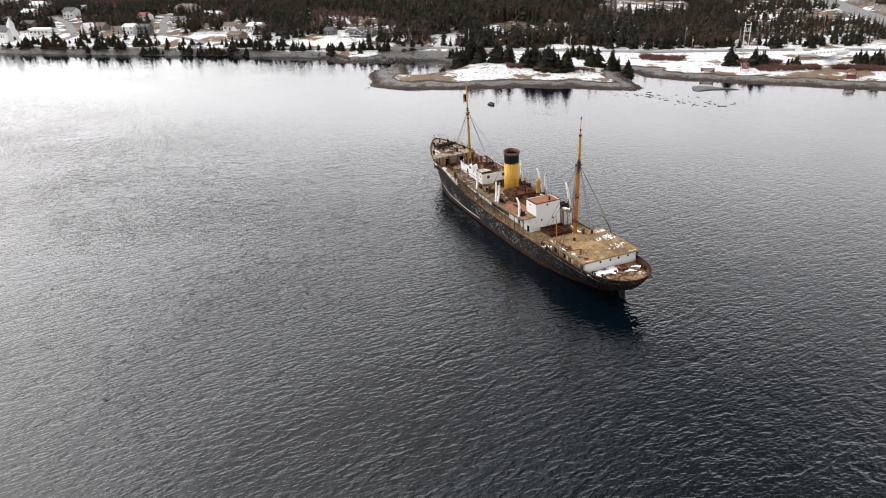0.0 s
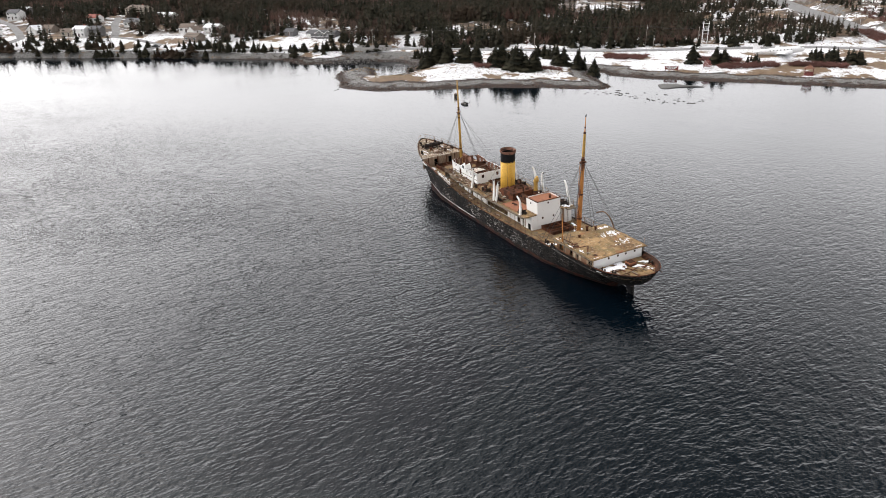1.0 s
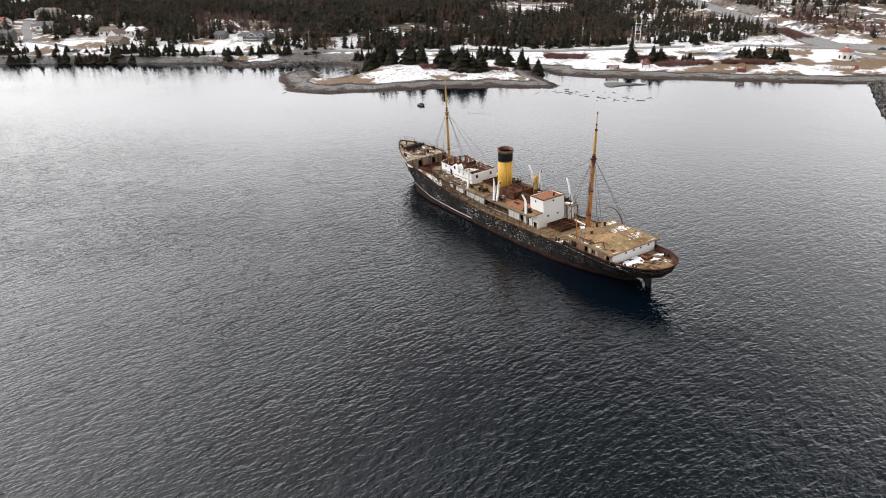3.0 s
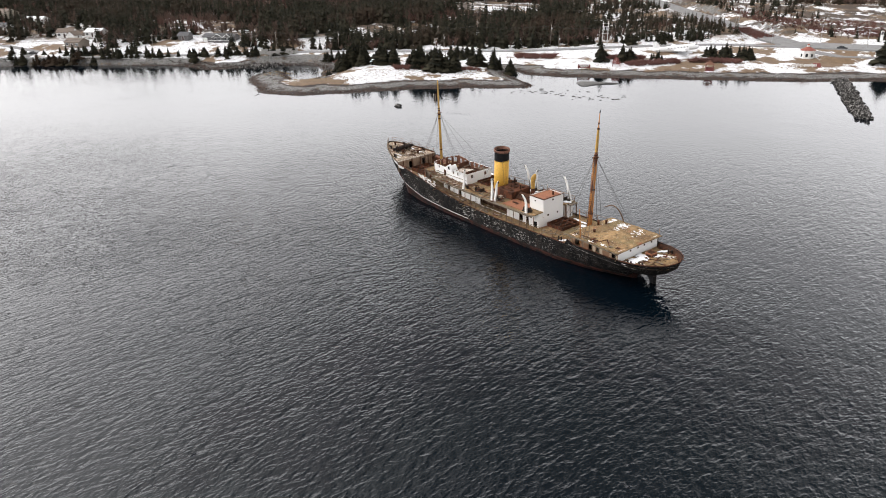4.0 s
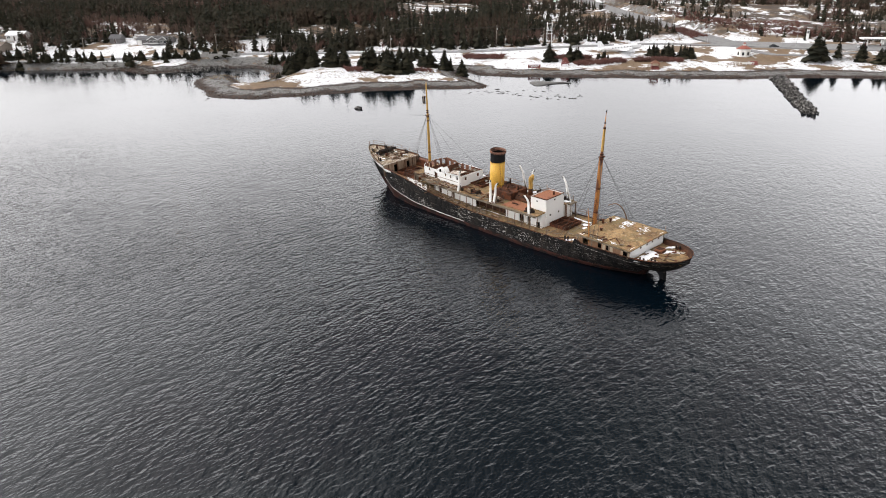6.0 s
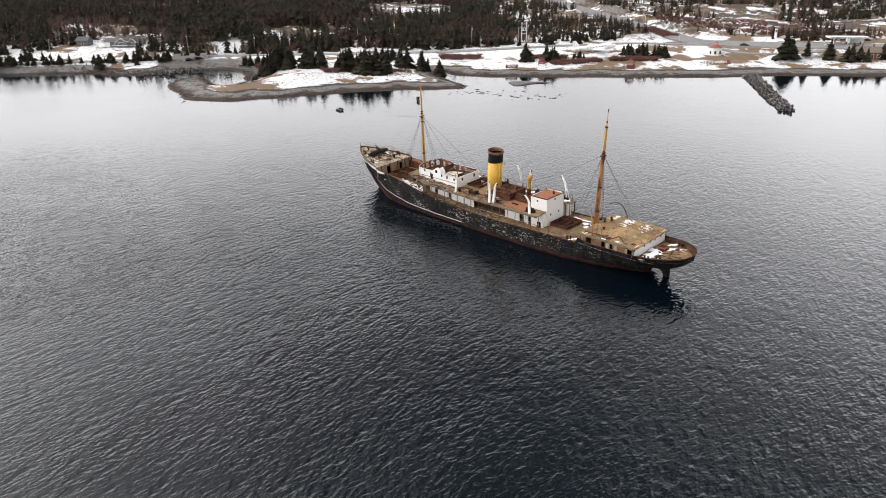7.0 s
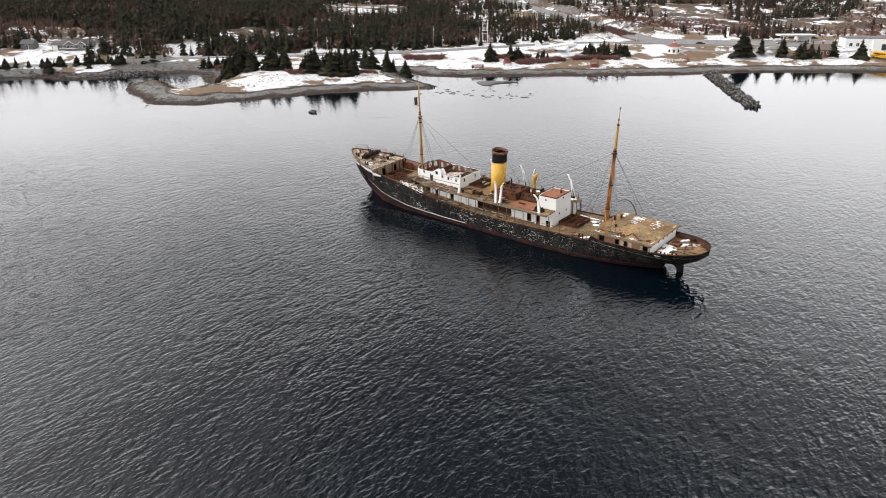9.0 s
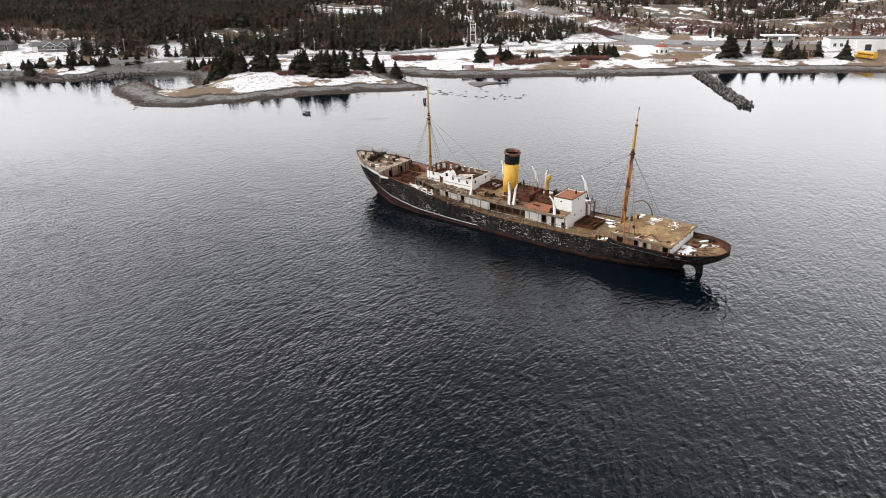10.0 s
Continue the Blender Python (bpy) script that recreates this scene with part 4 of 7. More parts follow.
# funnel
fun = tube("funnel", [(-0.8, 0, 5.6), (-0.28, 0, 11.05)], 1.2, YELLOW, ship, "chalky yellow funnel with black top", n=40)
bm = bmesh.new()
add_tube(bm, [(-0.28, 0, 11.05), (-0.13, 0, 12.75), (-0.13, 0, 12.76)], [1.21, 1.21, 1.21], 40, caps=False)
add_tube(bm, [(-0.13, 0, 12.75), (-0.35, 0, 10.4)], [1.13, 1.13], 40, caps=False)
c = part("funnel_top", bm, CAPBLACK, fun, "sooty black funnel top", True)
bm = bmesh.new()
add_tube(bm, [(-0.15, 0, 12.55), (-0.14, 0, 12.62), (-0.12, 0, 12.9), (-0.11, 0, 12.97)], [1.22, 1.34, 1.35, 1.27], 40, caps=False)
add_tube(bm, [(-0.11, 0, 12.97), (-0.12, 0, 12.6)], [1.27, 1.08], 40, caps=False)
part("rim", bm, RIMRUST, fun, "rust-brown rim", True)
bm = bmesh.new()
add_tube(bm, [(-0.33, 0, 11.9), (-0.33, 0, 11.95)], [1.12, 1.12], 40)
part("soot_floor", bm, DARKRUST, fun)
for z in (7.6, 9.3, 11.03):
    bm = bmesh.new()
    x = -0.8 + 0.52 * (z - 5.6) / 5.45
    add_tube(bm, [(x, 0, z - 0.03), (x, 0, z - 0.02), (x, 0, z + 0.02), (x, 0, z + 0.03)], [1.2, 1.225, 1.225, 1.2], 40, caps=False)
    part("hoop", bm, YELLOW, fun)
for a in (35, 145, 215, 325):
    y, x = 4.0 * math.sin(radians(a)), 4.5 * math.cos(radians(a))
    tube("guy_wire", [(-0.3 + 1.2 * math.cos(radians(a)), 1.2 * math.sin(radians(a)), 11.2), (-0.5 + x, y, 5.8)], 0.018, WIRE, fun, n=4)
tube("steam_pipe", [(0.9, -0.55, 5.8), (1.15, -0.55, 10.4), (1.2, -0.55, 10.9)], 0.09, YELLOW, fun)

# boiler casing with hatches, skylight with round ports, ventilators
cas = box("boiler_casing", 0.5, 4.4, -2.0, 2.0, 5.7, 6.95, RUST, ship, "rust-brown boiler casing", bevel=0.05)
for x, y, r in ((1.6, 1.3, 0.3), (2.6, -0.9, 0.26), (3.6, 1.2, 0.34), (3.5, -1.3, 0.24), (1.5, -1.4, 0.22), (2.7, 0.4, 0.4)):
    tube("hatch_lid", [(x, y, 6.93), (x, y, 7.05), (x, y, 7.1)], [r, r, r * 0.8], DARKRUST, cas, n=14)
for x, y, h in ((0.9, 1.6, 0.9), (4.0, 0.2, 0.7), (2.1, -0.2, 0.5)):
    tube("pipe", [(x, y, 6.9), (x, y, 6.95 + h)], 0.13, DARKRUST, cas, n=10)
box("casing_step", -0.9, 0.5, -1.6, 1.6, 5.7, 6.3, RUST, cas, bevel=0.04)
sk = None
for s in (-1, 1):
    bm = bmesh.new()
    m = pose(6.6, -0.35, 6.85, s * -38, 0, 0)
    add_box(bm, -2.0, 2.0, 0 if s > 0 else -1.25, 1.25 if s > 0 else 0, -0.06, 0.0, 0.0, m)
    o = part("skylight", bm, DARKRUST, sk or ship, "" if sk else "dark rusted engine-room skylight with round ports") if not sk else part("skylight_leaf", bm, DARKRUST, sk)
    sk = sk or o
    for k in range(4):
        bm = bmesh.new()
        c = m @ Vector((-1.5 + k, s * 0.62, 0))
        up = m.to_3x3() @ Vector((0, 0, 1))
        add_tube(bm, [c, c + up * 0.05], [0.27, 0.27], 14)
        o2 = part("port_rim", bm, RUST, sk)
        bm = bmesh.new()
        add_tube(bm, [c + up * 0.045, c + up * 0.06], [0.2, 0.2], 14)
        part("port", bm, SHADEBLACK, sk)
box("skylight_box", 4.6, 8.6, -1.25, 0.6, 5.7, 6.15, RUST, sk)


vent = tube("stump_ventilator", [(5.2, 1.8, 5.7), (5.25, 1.8, 7.3), (5.3, 1.8, 8.4), (5.4, 1.8, 8.7), (5.65, 1.75, 9.05), (5.9, 1.7, 9.45)], [0.34, 0.32, 0.33, 0.42, 0.36, 0.2], MAST, ship, "torn yellow ventilator trunk", n=14)
tube("collar", [(5.2, 1.8, 5.7), (5.22, 1.8, 7.0)], 0.36, RUST, vent, "rusted lower trunk", n=14)
box("rust_plate", 4.6, 9.2, -4.15, -1.5, 5.79, 5.86, ORANGE, ship, "orange rusted deck plate", bevel=0.02)
box("loose_plate", 5.4, 6.5, -3.2, -2.9, 5.9, 6.0, DARKRUST, ship, m=pose(0, 0, 0, 0, 0, 3))
for (x, y, w, l, h) in ((9.9, -3.6, 0.7, 0.5, 0.55), (-2.6, -3.1, 0.9, 0.7, 0.6), (-1.9, 3.2, 1.2, 0.8, 0.7), (6.6, 3.0, 0.8, 0.8, 0.8), (10.4, 3.4, 0.6, 0.9, 0.6)):
    b0 = box("deck_winch", x - w, x + w, y - l, y + l, boat_deck_z(x) + 0.02, boat_deck_z(x) + 0.16, IRON, ship, "rusty hand winch on the boat deck")
    tube("drum", [(x - w * 0.7, y, boat_deck_z(x) + 0.16 + h * 0.4), (x + w * 0.7, y, boat_deck_z(x) + 0.16 + h * 0.4)], h * 0.36, DARKRUST, b0, n=12)
    for k in (-0.75, 0.75):
        box("cheek", x + k * w - 0.05, x + k * w + 0.05, y - l * 0.7, y + l * 0.7, boat_deck_z(x) + 0.1, boat_deck_z(x) + 0.1 + h, IRON, b0, bevel=0.04)


def davit(x, y, lean, hook, s):
    """A quadrant davit: a heavy tapered curved arm on a toothed foot."""
    z = boat_deck_z(x) - 0.2
    d0 = box("boat_davit", x - 0.45, x + 0.45, y - 0.3, y + 0.3, z, z + 0.25, SCABBY, ship, "heavy white curved boat davit", bevel=0.05)
    n = 12
    bm = bmesh.new()
    pts = []
    for k in range(n + 1):
        f = k / n
        bend = hook * max(0, f - 0.72) ** 1.5 * 3.2
        pts.append((x + lean * f + bend, y - s * (0.28 * math.sin(f * 2.2)), z + 0.2 + (3.65 if x < 10 or s > 0 else 2.6) * f - 0.5 * hook * max(0, f - 0.8)))
    w = [0.21 - 0.13 * abs(f - 0.3) if f < 0.3 else 0.21 - 0.11 * (f - 0.3) / 0.7 for f in [k / n for k in range(n + 1)]]
    rows = []
    for p, r in zip(pts, w):
        rows.append([bm.verts.new((p[0] + a * r, p[1] + b * 0.13, p[2])) for a, b in ((-1, -1), (1, -1), (1, 1), (-1, 1))])
    for a, c in zip(rows, rows[1:]):
        for k in range(4):
            bm.faces.new((a[k], a[(k + 1) % 4], c[(k + 1) % 4], c[k]))
    bm.faces.new(rows[0][::-1]), bm.faces.new(rows[-1])
    bmesh.ops.bevel(bm, geom=[e for e in bm.edges], offset=0.03, segments=1, affect='EDGES')
    part("arm", bm, DAVITWHITE, d0, "white-painted arm")
    box("block", pts[-1][0] - 0.1, pts[-1][0] + 0.1, pts[-1][1] - 0.1, pts[-1][1] + 0.1, pts[-1][2] - 0.35, pts[-1][2], IRON, d0, bevel=0.03)
    tube("screw_rod", [(x + 0.3, y - s * 0.5, z + 0.3), (x + lean * 0.4, y - s * 0.3, z + 1.7)], 0.05, IRON, d0)
    box("gear_box", x + 0.1, x + 0.5, y - s * 0.7 - 0.15, y - s * 0.7 + 0.15, z + 0.1, z + 0.7, IRON, d0, bevel=0.05)


for x, lean, hook in ((-5.65, 0.3, 0.3), (2.05, -0.15, 0.2), (2.85, 0.35, 1.0), (10.4, -0.5, -1.2)):
    davit(x, -4.3, lean, hook, -1)
for x, lean, hook in ((-5.0, 0.1, -0.7), (2.0, -0.5, -1.4), (3.6, 0.1, 0.5), (11.3, -0.6, -1.2)):
    davit(x, 4.3, lean, hook, 1)

# tall white deckhouse at the break, its roof rusted, lower wing to port
wh = wall("white_deckhouse", (12.1, -2.2), (12.1, 1.85), 3.15, 7.8, WHITEHOUSE, ship, "tall white deckhouse with a rusted roof and small ports", thick=0.1)
wall("wall", (9.0, -2.2), (12.1, -2.2), 5.6, 7.8, WHITEHOUSE, wh, thick=0.1)
wall("wall", (9.0, 1.85), (12.1, 1.85), 3.15, 7.8, WHITEHOUSE, wh, thick=0.1)
wall("wall", (9.0, -2.2), (9.0, 1.85), 5.6, 7.8, WHITEHOUSE, wh, thick=0.1)
box("roof", 9.02, 12.08, -2.18, 1.83, 7.6, 7.68, ORANGE, wh, "rust-red sunken roof")
for a, c in (((8.95, -2.25), (12.15, -2.25)), ((8.95, 1.9), (12.15, 1.9)), ((8.95, -2.25), (8.95, 1.9)), ((12.15, -2.25), (12.15, 1.9))):
    wall("roof_rim", a, c, 7.72, 7.86, RUST, wh, thick=0.08)
tube("roof_stub", [(11.2, 0.6, 7.65), (11.2, 0.6, 8.25)], 0.16, RUST, wh, n=10)
tube("roof_pipe", [(9.3, 1.2, 7.65), (9.3, 1.2, 8.7)], 0.06, SCABBY, wh, n=8)
for y, z in ((-1.35, 5.1), (0.6, 5.1), (-0.3, 7.35)):
    tube("port", [(12.12, y, z), (12.17, y, z)], 0.13, SHADEBLACK, wh, n=12)
    bm = bmesh.new()
    add_tube(bm, [(12.12, y, z), (12.16, y, z)], [0.18, 0.18], 14)
    part("port_rim", bm, SCABBY, wh)
tube("port", [(10.3, -2.26, 7.2), (10.3, -2.31, 7.2)], 0.13, SHADEBLACK, wh, n=12)
wing = wall("deckhouse_wing", (8.9, -3.2), (12.0, -3.2), 3.05, 5.6, WHITEHOUSE, ship, "white lower wing of the deckhouse", thick=0.1, holes=[(0.2, 0.9, 3.1, 5.0)])
wall("wall", (12.0, -3.2), (12.0, -2.2), 3.05, 5.6, WHITEHOUSE, wing, thick=0.1)
box("platform", 12.0, 12.7, 2.9, 4.5, 5.55, 5.68, GREYWOOD, ship, "short wooden platform")
# black slab on the wall; the doorway's shade is only its colour
box("door", 11.0, 11.7, -3.28, -3.23, 3.1, 4.3, SHADEBLACK, wing, "narrow doorway with its shade painted black")
for s in (1,):
    box("stair_post", 12.05, 12.25, 2.3, 2.5, 3.2, 5.7, SCABBY, ship)
    box("stbd_wing", 9.0, 12.0, 2.2, 4.0, 3.1, 5.6, WHITE, ship, "white starboard wing")
tube("platform_post", [(12.5, 4.4, 3.2), (12.5, 4.4, 5.7)], 0.06, RAIL, ship)
tube("platform_post", [(12.5, 3.0, 3.2), (12.5, 3.0, 5.7)], 0.06, RAIL, ship)

# aft hatch: open pit with a beam
ah = wall("aft_hatch", (12.35, -1.7), (15.6, -1.7), 3.3, 4.0, RUST, ship, "open rusted aft hatch with one beam", thick=0.09)
wall("coaming", (12.35, 1.9), (15.6, 1.9), 3.3, 4.0, RUST, ah, thick=0.09)
wall("coaming", (12.35, -1.7), (12.35, 1.9), 3.3, 4.0, RUST, ah, thick=0.09)
wall("coaming", (15.6, -1.7), (15.6, 1.9), 3.3, 4.0, RUST, ah, thick=0.09)
box("hatch_floor", 12.4, 15.55, -1.65, 1.85, 3.45, 3.5, DARKRUST, ah, "dark rusted hold")
box("hatch_beam", 13.4, 13.55, -1.65, 1.85, 3.7, 3.9, RUST, ah)
box("hatch_beam", 14.5, 14.65, -1.65, 1.85, 3.7, 3.9, RUST, ah)
box("hatch_beam", 12.4, 15.55, -0.1, 0.1, 3.75, 3.92, RUST, ah, m=pose(0, 0, 0, 0, 0, 4))

# poop house: white end wall with ports, side gallery of posts and panels
ph = wall("poop_house", (28.55, -3.95), (28.55, 3.95), 3.35, 5.0, WHITEWALL, ship, "white poop house end with four ports", thick=0.1)
for s in (-1, 1):
    gw = wall("gallery_wall", (20.0, s * 4.0), (28.5, s * 3.95), 3.4, 5.08, PANEL, ph, "cream and brown side panels with gaps", thick=0.07,
              holes=[(0.6, 1.5, 3.6, 4.98), (3.2, 3.8, 3.6, 4.98), (4.6, 5.2, 3.6, 4.98), (7.4, 8.2, 3.6, 4.98)], top=lambda u: 5.06 - 0.02 * u)
    for x in (19.9, 22.4, 25.3, 28.4):
        box("gallery_post", x - 0.045, x + 0.045, s * 4.33 - 0.045, s * 4.33 + 0.045, 3.6, 5.05 - 0.02 * (x - 20), GREYWOOD, ph)
    box("fascia", 19.7, 28.9, s * 4.55 - 0.04, s * 4.55 + 0.04, 4.84, 5.02, GREYWOOD, ph, "splintered roof edge board", m=pose(0, 0, 0.46, 0, 1.15, 0))
wall("poop_front", (20.1, -3.95), (20.1, 3.95), 3.3, 4.84, SCABBY, ph, holes=[(2.0, 2.8, 3.3, 4.7), (5.3, 6.1, 3.3, 4.7)])
# solid block added behind the gaps; its black stands in for indoor shade
box("poop_shade_block", 20.9, 27.9, -3.2, 3.2, 3.3, 4.75, SHADEBLACK, ph, "black block standing in for interior shade")
for y in (-1.55, -0.05, 1.25, 2.75):
    tube("port", [(28.58, y, 4.45), (28.64, y, 4.45)], 0.12, SHADEBLACK, ph, n=12)
    tube("port_rim", [(28.56, y, 4.45), (28.62, y, 4.45)], 0.17, SCABBY, ph, n=14)
tube("flag_post", [(28.7, 4.2, 4.3), (28.75, 4.2, 6.0)], 0.035, RAIL, ship)
tube("post", [(21.9, -4.35, 4.3), (21.75, -4.2, 6.8), (21.4, -4.05, 9.2)], [0.09, 0.08, 0.05], ORANGEMAST, ship, "rusty leaning post")
for x, y, h in ((20.4, 0.9, 0.7), (20.9, 2.0, 0.6), (21.9, -1.5, 0.4)):
    tube("roof_ventilator", [(x, y, 5.12), (x, y, 5.12 + h * 0.8), (x, y, 5.12 + h)], [0.16, 0.16, 0.26], RUST, ship, "small rusted roof ventilator", n=12)
hk = []
for k in range(13):
    a = radians(-10 + k * 12)
    hk.append((22.1 - 1.35 * (1 - math.cos(a)) - 0.02 * k, 4.5 - 0.12 * k, 5.0 + 2.55 * math.sin(min(a, radians(100))) - max(0, k - 9) * 0.12))
tube("bent_davit", hk, [0.11 - 0.004 * k for k in range(13)], RAIL, ship, "thin bent davit arm")
bm = bmesh.new()
for s in (-1, 1):
    xs = np.linspace(19.8, 31, 24)
    add_tube(bm, [(x, s * (half(x, interp(x, [(19.8, 3.6), (26, 3.2), (31, 2.85)])) + 0.03), interp(x, [(19.8, 3.6), (26, 3.2), (31, 2.85)])) for x in xs], 0.045, 6)
part("rubbing_strake", bm, STRAKE, ship, "pale rubbing strake")
bm = bmesh.new()
ring = [(x, s, interp(x, TOPB)) for x in np.linspace(19.8, 35.1, 40) for s in (-1,)]
line = [(x, -b, interp(x, SHEER)) for x, s, b in ring] + [(x, b, interp(x, SHEER)) for x, s, b in ring[::-1]]
add_tube(bm, line, 0.06, 6)
part("stern_cap_rail", bm, RUST, ship, "rusted stern cap rail")
for s in (-1, 1):
    bm = bmesh.new()
    add_tube(bm, [(x, s * interp(x, TOPB), interp(x, SHEER)) for x in np.linspace(-36.7, -26.9, 26)], 0.09, 6)
    part("bow_cap_rail", bm, GREYWOOD, ship, "weathered bow cap rail")
    bm = bmesh.new()
    add_tube(bm, [(x, s * interp(x, TOPB), interp(x, SHEER)) for x in np.linspace(-26.4, 19.2, 60)], 0.06, 5)
    part("gunwale_bar", bm, RUST, ship)
    # bulwark stays inside the stern
    for x in np.linspace(29.5, 34.3, 7):
        y = s * (interp(x, TOPB) - 0.15)
        tube("bulwark_stay", [(x, y, interp(x, SHEER) - 0.05), (x - 0.2, y * 0.82, 3.5)], 0.04, RUST, ship, n=5)

# stern frame with its arched opening, and the rudder
def stern_frame():
    bm = bmesh.new()
    n = 14
    inner, outer = [], []
    for k in range(n + 1):
        a = math.pi * k / n
        inner.append((29.95 + 1.0 * math.cos(a), 0.05 + 0.9 * math.sin(a)))
        q = max(abs(math.cos(a)) / 1.75, abs(math.sin(a)) / 1.9)
        outer.append((29.95 + math.cos(a) / q, math.sin(a) / q))
    inner = [(31.0, -1.6)] + inner + [(28.9, -1.6)]
    outer = [(31.7, -1.6)] + outer + [(28.2, -1.6)]
    V = {}
    for s in (-0.2, 0.2):
        for tag, ring in (("i", inner), ("o", outer)):
            for k, (x, z) in enumerate(ring):
                V[s, tag, k] = bm.verts.new((x, s, z))
    for k in range(len(inner) - 1):
        for s in (-0.2, 0.2):
            bm.faces.new((V[s, "i", k], V[s, "i", k + 1], V[s, "o", k + 1], V[s, "o", k]))
        for tag in ("i", "o"):
            bm.faces.new((V[-0.2, tag, k], V[-0.2, tag, k + 1], V[0.2, tag, k + 1], V[0.2, tag, k]))
    fr = part("stern_frame", bm, CAPBLACK, ship, "rusty stern frame with an arched opening")
    box("rudder", 31.72, 32.4, -0.12, 0.12, -1.7, -0.1, BLACK, fr, "rusted rudder blade", bevel=0.04)
    tube("rudder_stock", [(31.65, 0, -1.6), (31.6, 0, 2.0)], 0.24, BLACK, fr, n=10)
    tube("propeller_boss", [(28.6, 0, -1.0), (29.5, 0, -1.0)], [0.45, 0.25], BOOT, fr, n=12)


stern_frame()

# masts
FM0, FM1 = Vector((-17.75, -0.25, 4.2)), Vector((-17.25, -0.15, 22.3))
fore = tube("foremast", [FM0, FM0.lerp(FM1, 0.66), FM0.lerp(FM1, 0.67), FM0.lerp(FM1, 0.97), FM1], [0.27, 0.21, 0.17, 0.11, 0.05], MAST, ship, "tall ochre foremast with loose shrouds", n=12)
P = lambda f: FM0.lerp(FM1, f)
box("crosstree", -0.25, 0.25, -0.4, 0.4, -0.05, 0.05, RUST, fore, m=Matrix.Translation(P(0.675)))
for f, r in ((0.62, 0.25), (0.66, 0.27), (0.7, 0.22), (0.72, 0.2), (0.3, 0.28)):
    bm = bmesh.new()
    add_tube(bm, [P(f - 0.006), P(f + 0.006)], [r, r], 12)
    part("mast_band", bm, RUST, fore, "rusty mast band")
lamp = box("lamp_cage", -0.85, -0.45, -0.35, 0.05, -0.9, 0.3, CAPBLACK, fore, "black masthead lamp in a cage", bevel=0.03, m=Matrix.Translation(P(0.84)))
for k in (-0.95, 0.35):
    box("bracket", -0.9, 0.0, -0.2, -0.12, k - 0.04, k + 0.04, RUST, fore, m=Matrix.Translation(P(0.84)))
for dx in (-0.9, -0.45):
    tube("cage_bar", [P(0.84) + Vector((dx, -0.35, -1.3)), P(0.84) + Vector((dx, -0.35, 0.4))], 0.03, SCABBY, fore, n=5)
for s in (-1, 1):
    for x in (-20.4, -19.6, -18.8, -14.2):
        b_ = interp(x, TOPB) - 0.1
        zb = interp(x, SHEER) if x < -15 else 5.9
        tube("shroud", [P(0.675) + Vector((0, s * 0.15, 0)), ((P(0.675).x + x) / 2, s * b_ * 0.5, (P(0.675).z + zb) / 2 - 0.15), (x, s * b_, zb)], 0.02, WIRE, fore, n=4)
tube("stay", [P(0.675), (-11.5, 1.2, 11.7), (-7.0, 2.4, 7.8)], 0.018, WIRE, fore, n=4)
AM0, AM1 = Vector((19.3, 0.05, 3.3)), Vector((20.68, 0.45, 21.85))
A = lambda f: AM0.lerp(AM1, f)
aft = tube("aft_mast", [A(0), A(0.3), A(0.66), A(0.665), A(0.88), A(0.885), A(1)], [0.34, 0.31, 0.25, 0.2, 0.15, 0.08, 0.04], ORANGEMAST, ship, "raking rust-orange aft mast with sagging wires", n=12)
bm = bmesh.new()
add_tube(bm, [A(0.70), A(0.875)], [0.215, 0.165], 12)
part("topmast_sleeve", bm, MAST, aft, "ochre painted upper mast")
for k in range(34):
    f = 0.08 + k * 0.0172
    c0 = A(f)
    box("ladder_rung", -0.03, 0.03, -0.55, -0.28, -0.02, 0.02, RUST, aft, m=Matrix.Translation(c0))
for dy in (-0.55,):
    tube("ladder_rail", [A(0.06) + Vector((0, dy, 0)), A(0.66) + Vector((0, dy + 0.06, 0))], 0.035, ORANGEMAST, aft, n=5)
for f, r in ((0.635, 0.29), (0.655, 0.33), (0.675, 0.28), (0.88, 0.2), (0.92, 0.12), (0.4, 0.36), (0.2, 0.38)):
    bm = bmesh.new()
    add_tube(bm, [A(f - 0.006), A(f + 0.006)], [r, r], 12)
    part("mast_band", bm, RUST, aft, "rusty mast band")
box("crosstree", -0.3, 0.3, -0.4, 0.4, -0.07, 0.07, RUST, aft, m=Matrix.Translation(A(0.655)))
tube("truck", [A(1), A(1) + Vector((0.1, 0, 0.35))], [0.1, 0.04], CAPBLACK, aft)
for s in (-1, 1):
    for x, sag in ((16.6, 0.1), (17.6, 0.2), (22.6, 0.5), (23.5, 0.25)):
        zb = interp(x, SHEER) if x < 19 else 4.95
        e = Vector((x, s * 4.55, zb))
        tube("shroud", [A(0.655) + Vector((0, s * 0.15, 0)), A(0.655).lerp(e, 0.5) + Vector((sag, 0, -sag)), e], 0.022, WIRE, aft, n=4)
w0, w1 = A(0.66), Vector((5.5, 1.8, 8.3))
tube("aerial_wire", [w0.lerp(w1, k / 8) - Vector((0, 0, 0.45 * math.sin(math.pi * k / 8))) for k in range(9)], 0.024, WIRE, aft, n=4)

# loose planks, plates and snow lying about on the decks
rng = random.Random(11)
PLANKS = []
for l, w_ in ((2.4, 0.2), (1.5, 0.25), (3.2, 0.16), (0.9, 0.4), (0.6, 0.5)):
    bm = bmesh.new()
    add_box(bm, -l / 2, l / 2, -w_ / 2, w_ / 2, 0, 0.05, 0.012)
    for v in bm.verts:
        v.co.z += 0.04 * math.sin(v.co.x * 1.3)
    me = bpy.data.meshes.new("plank")
    bm.to_mesh(me)
    bm.free()
    PLANKS.append(me)
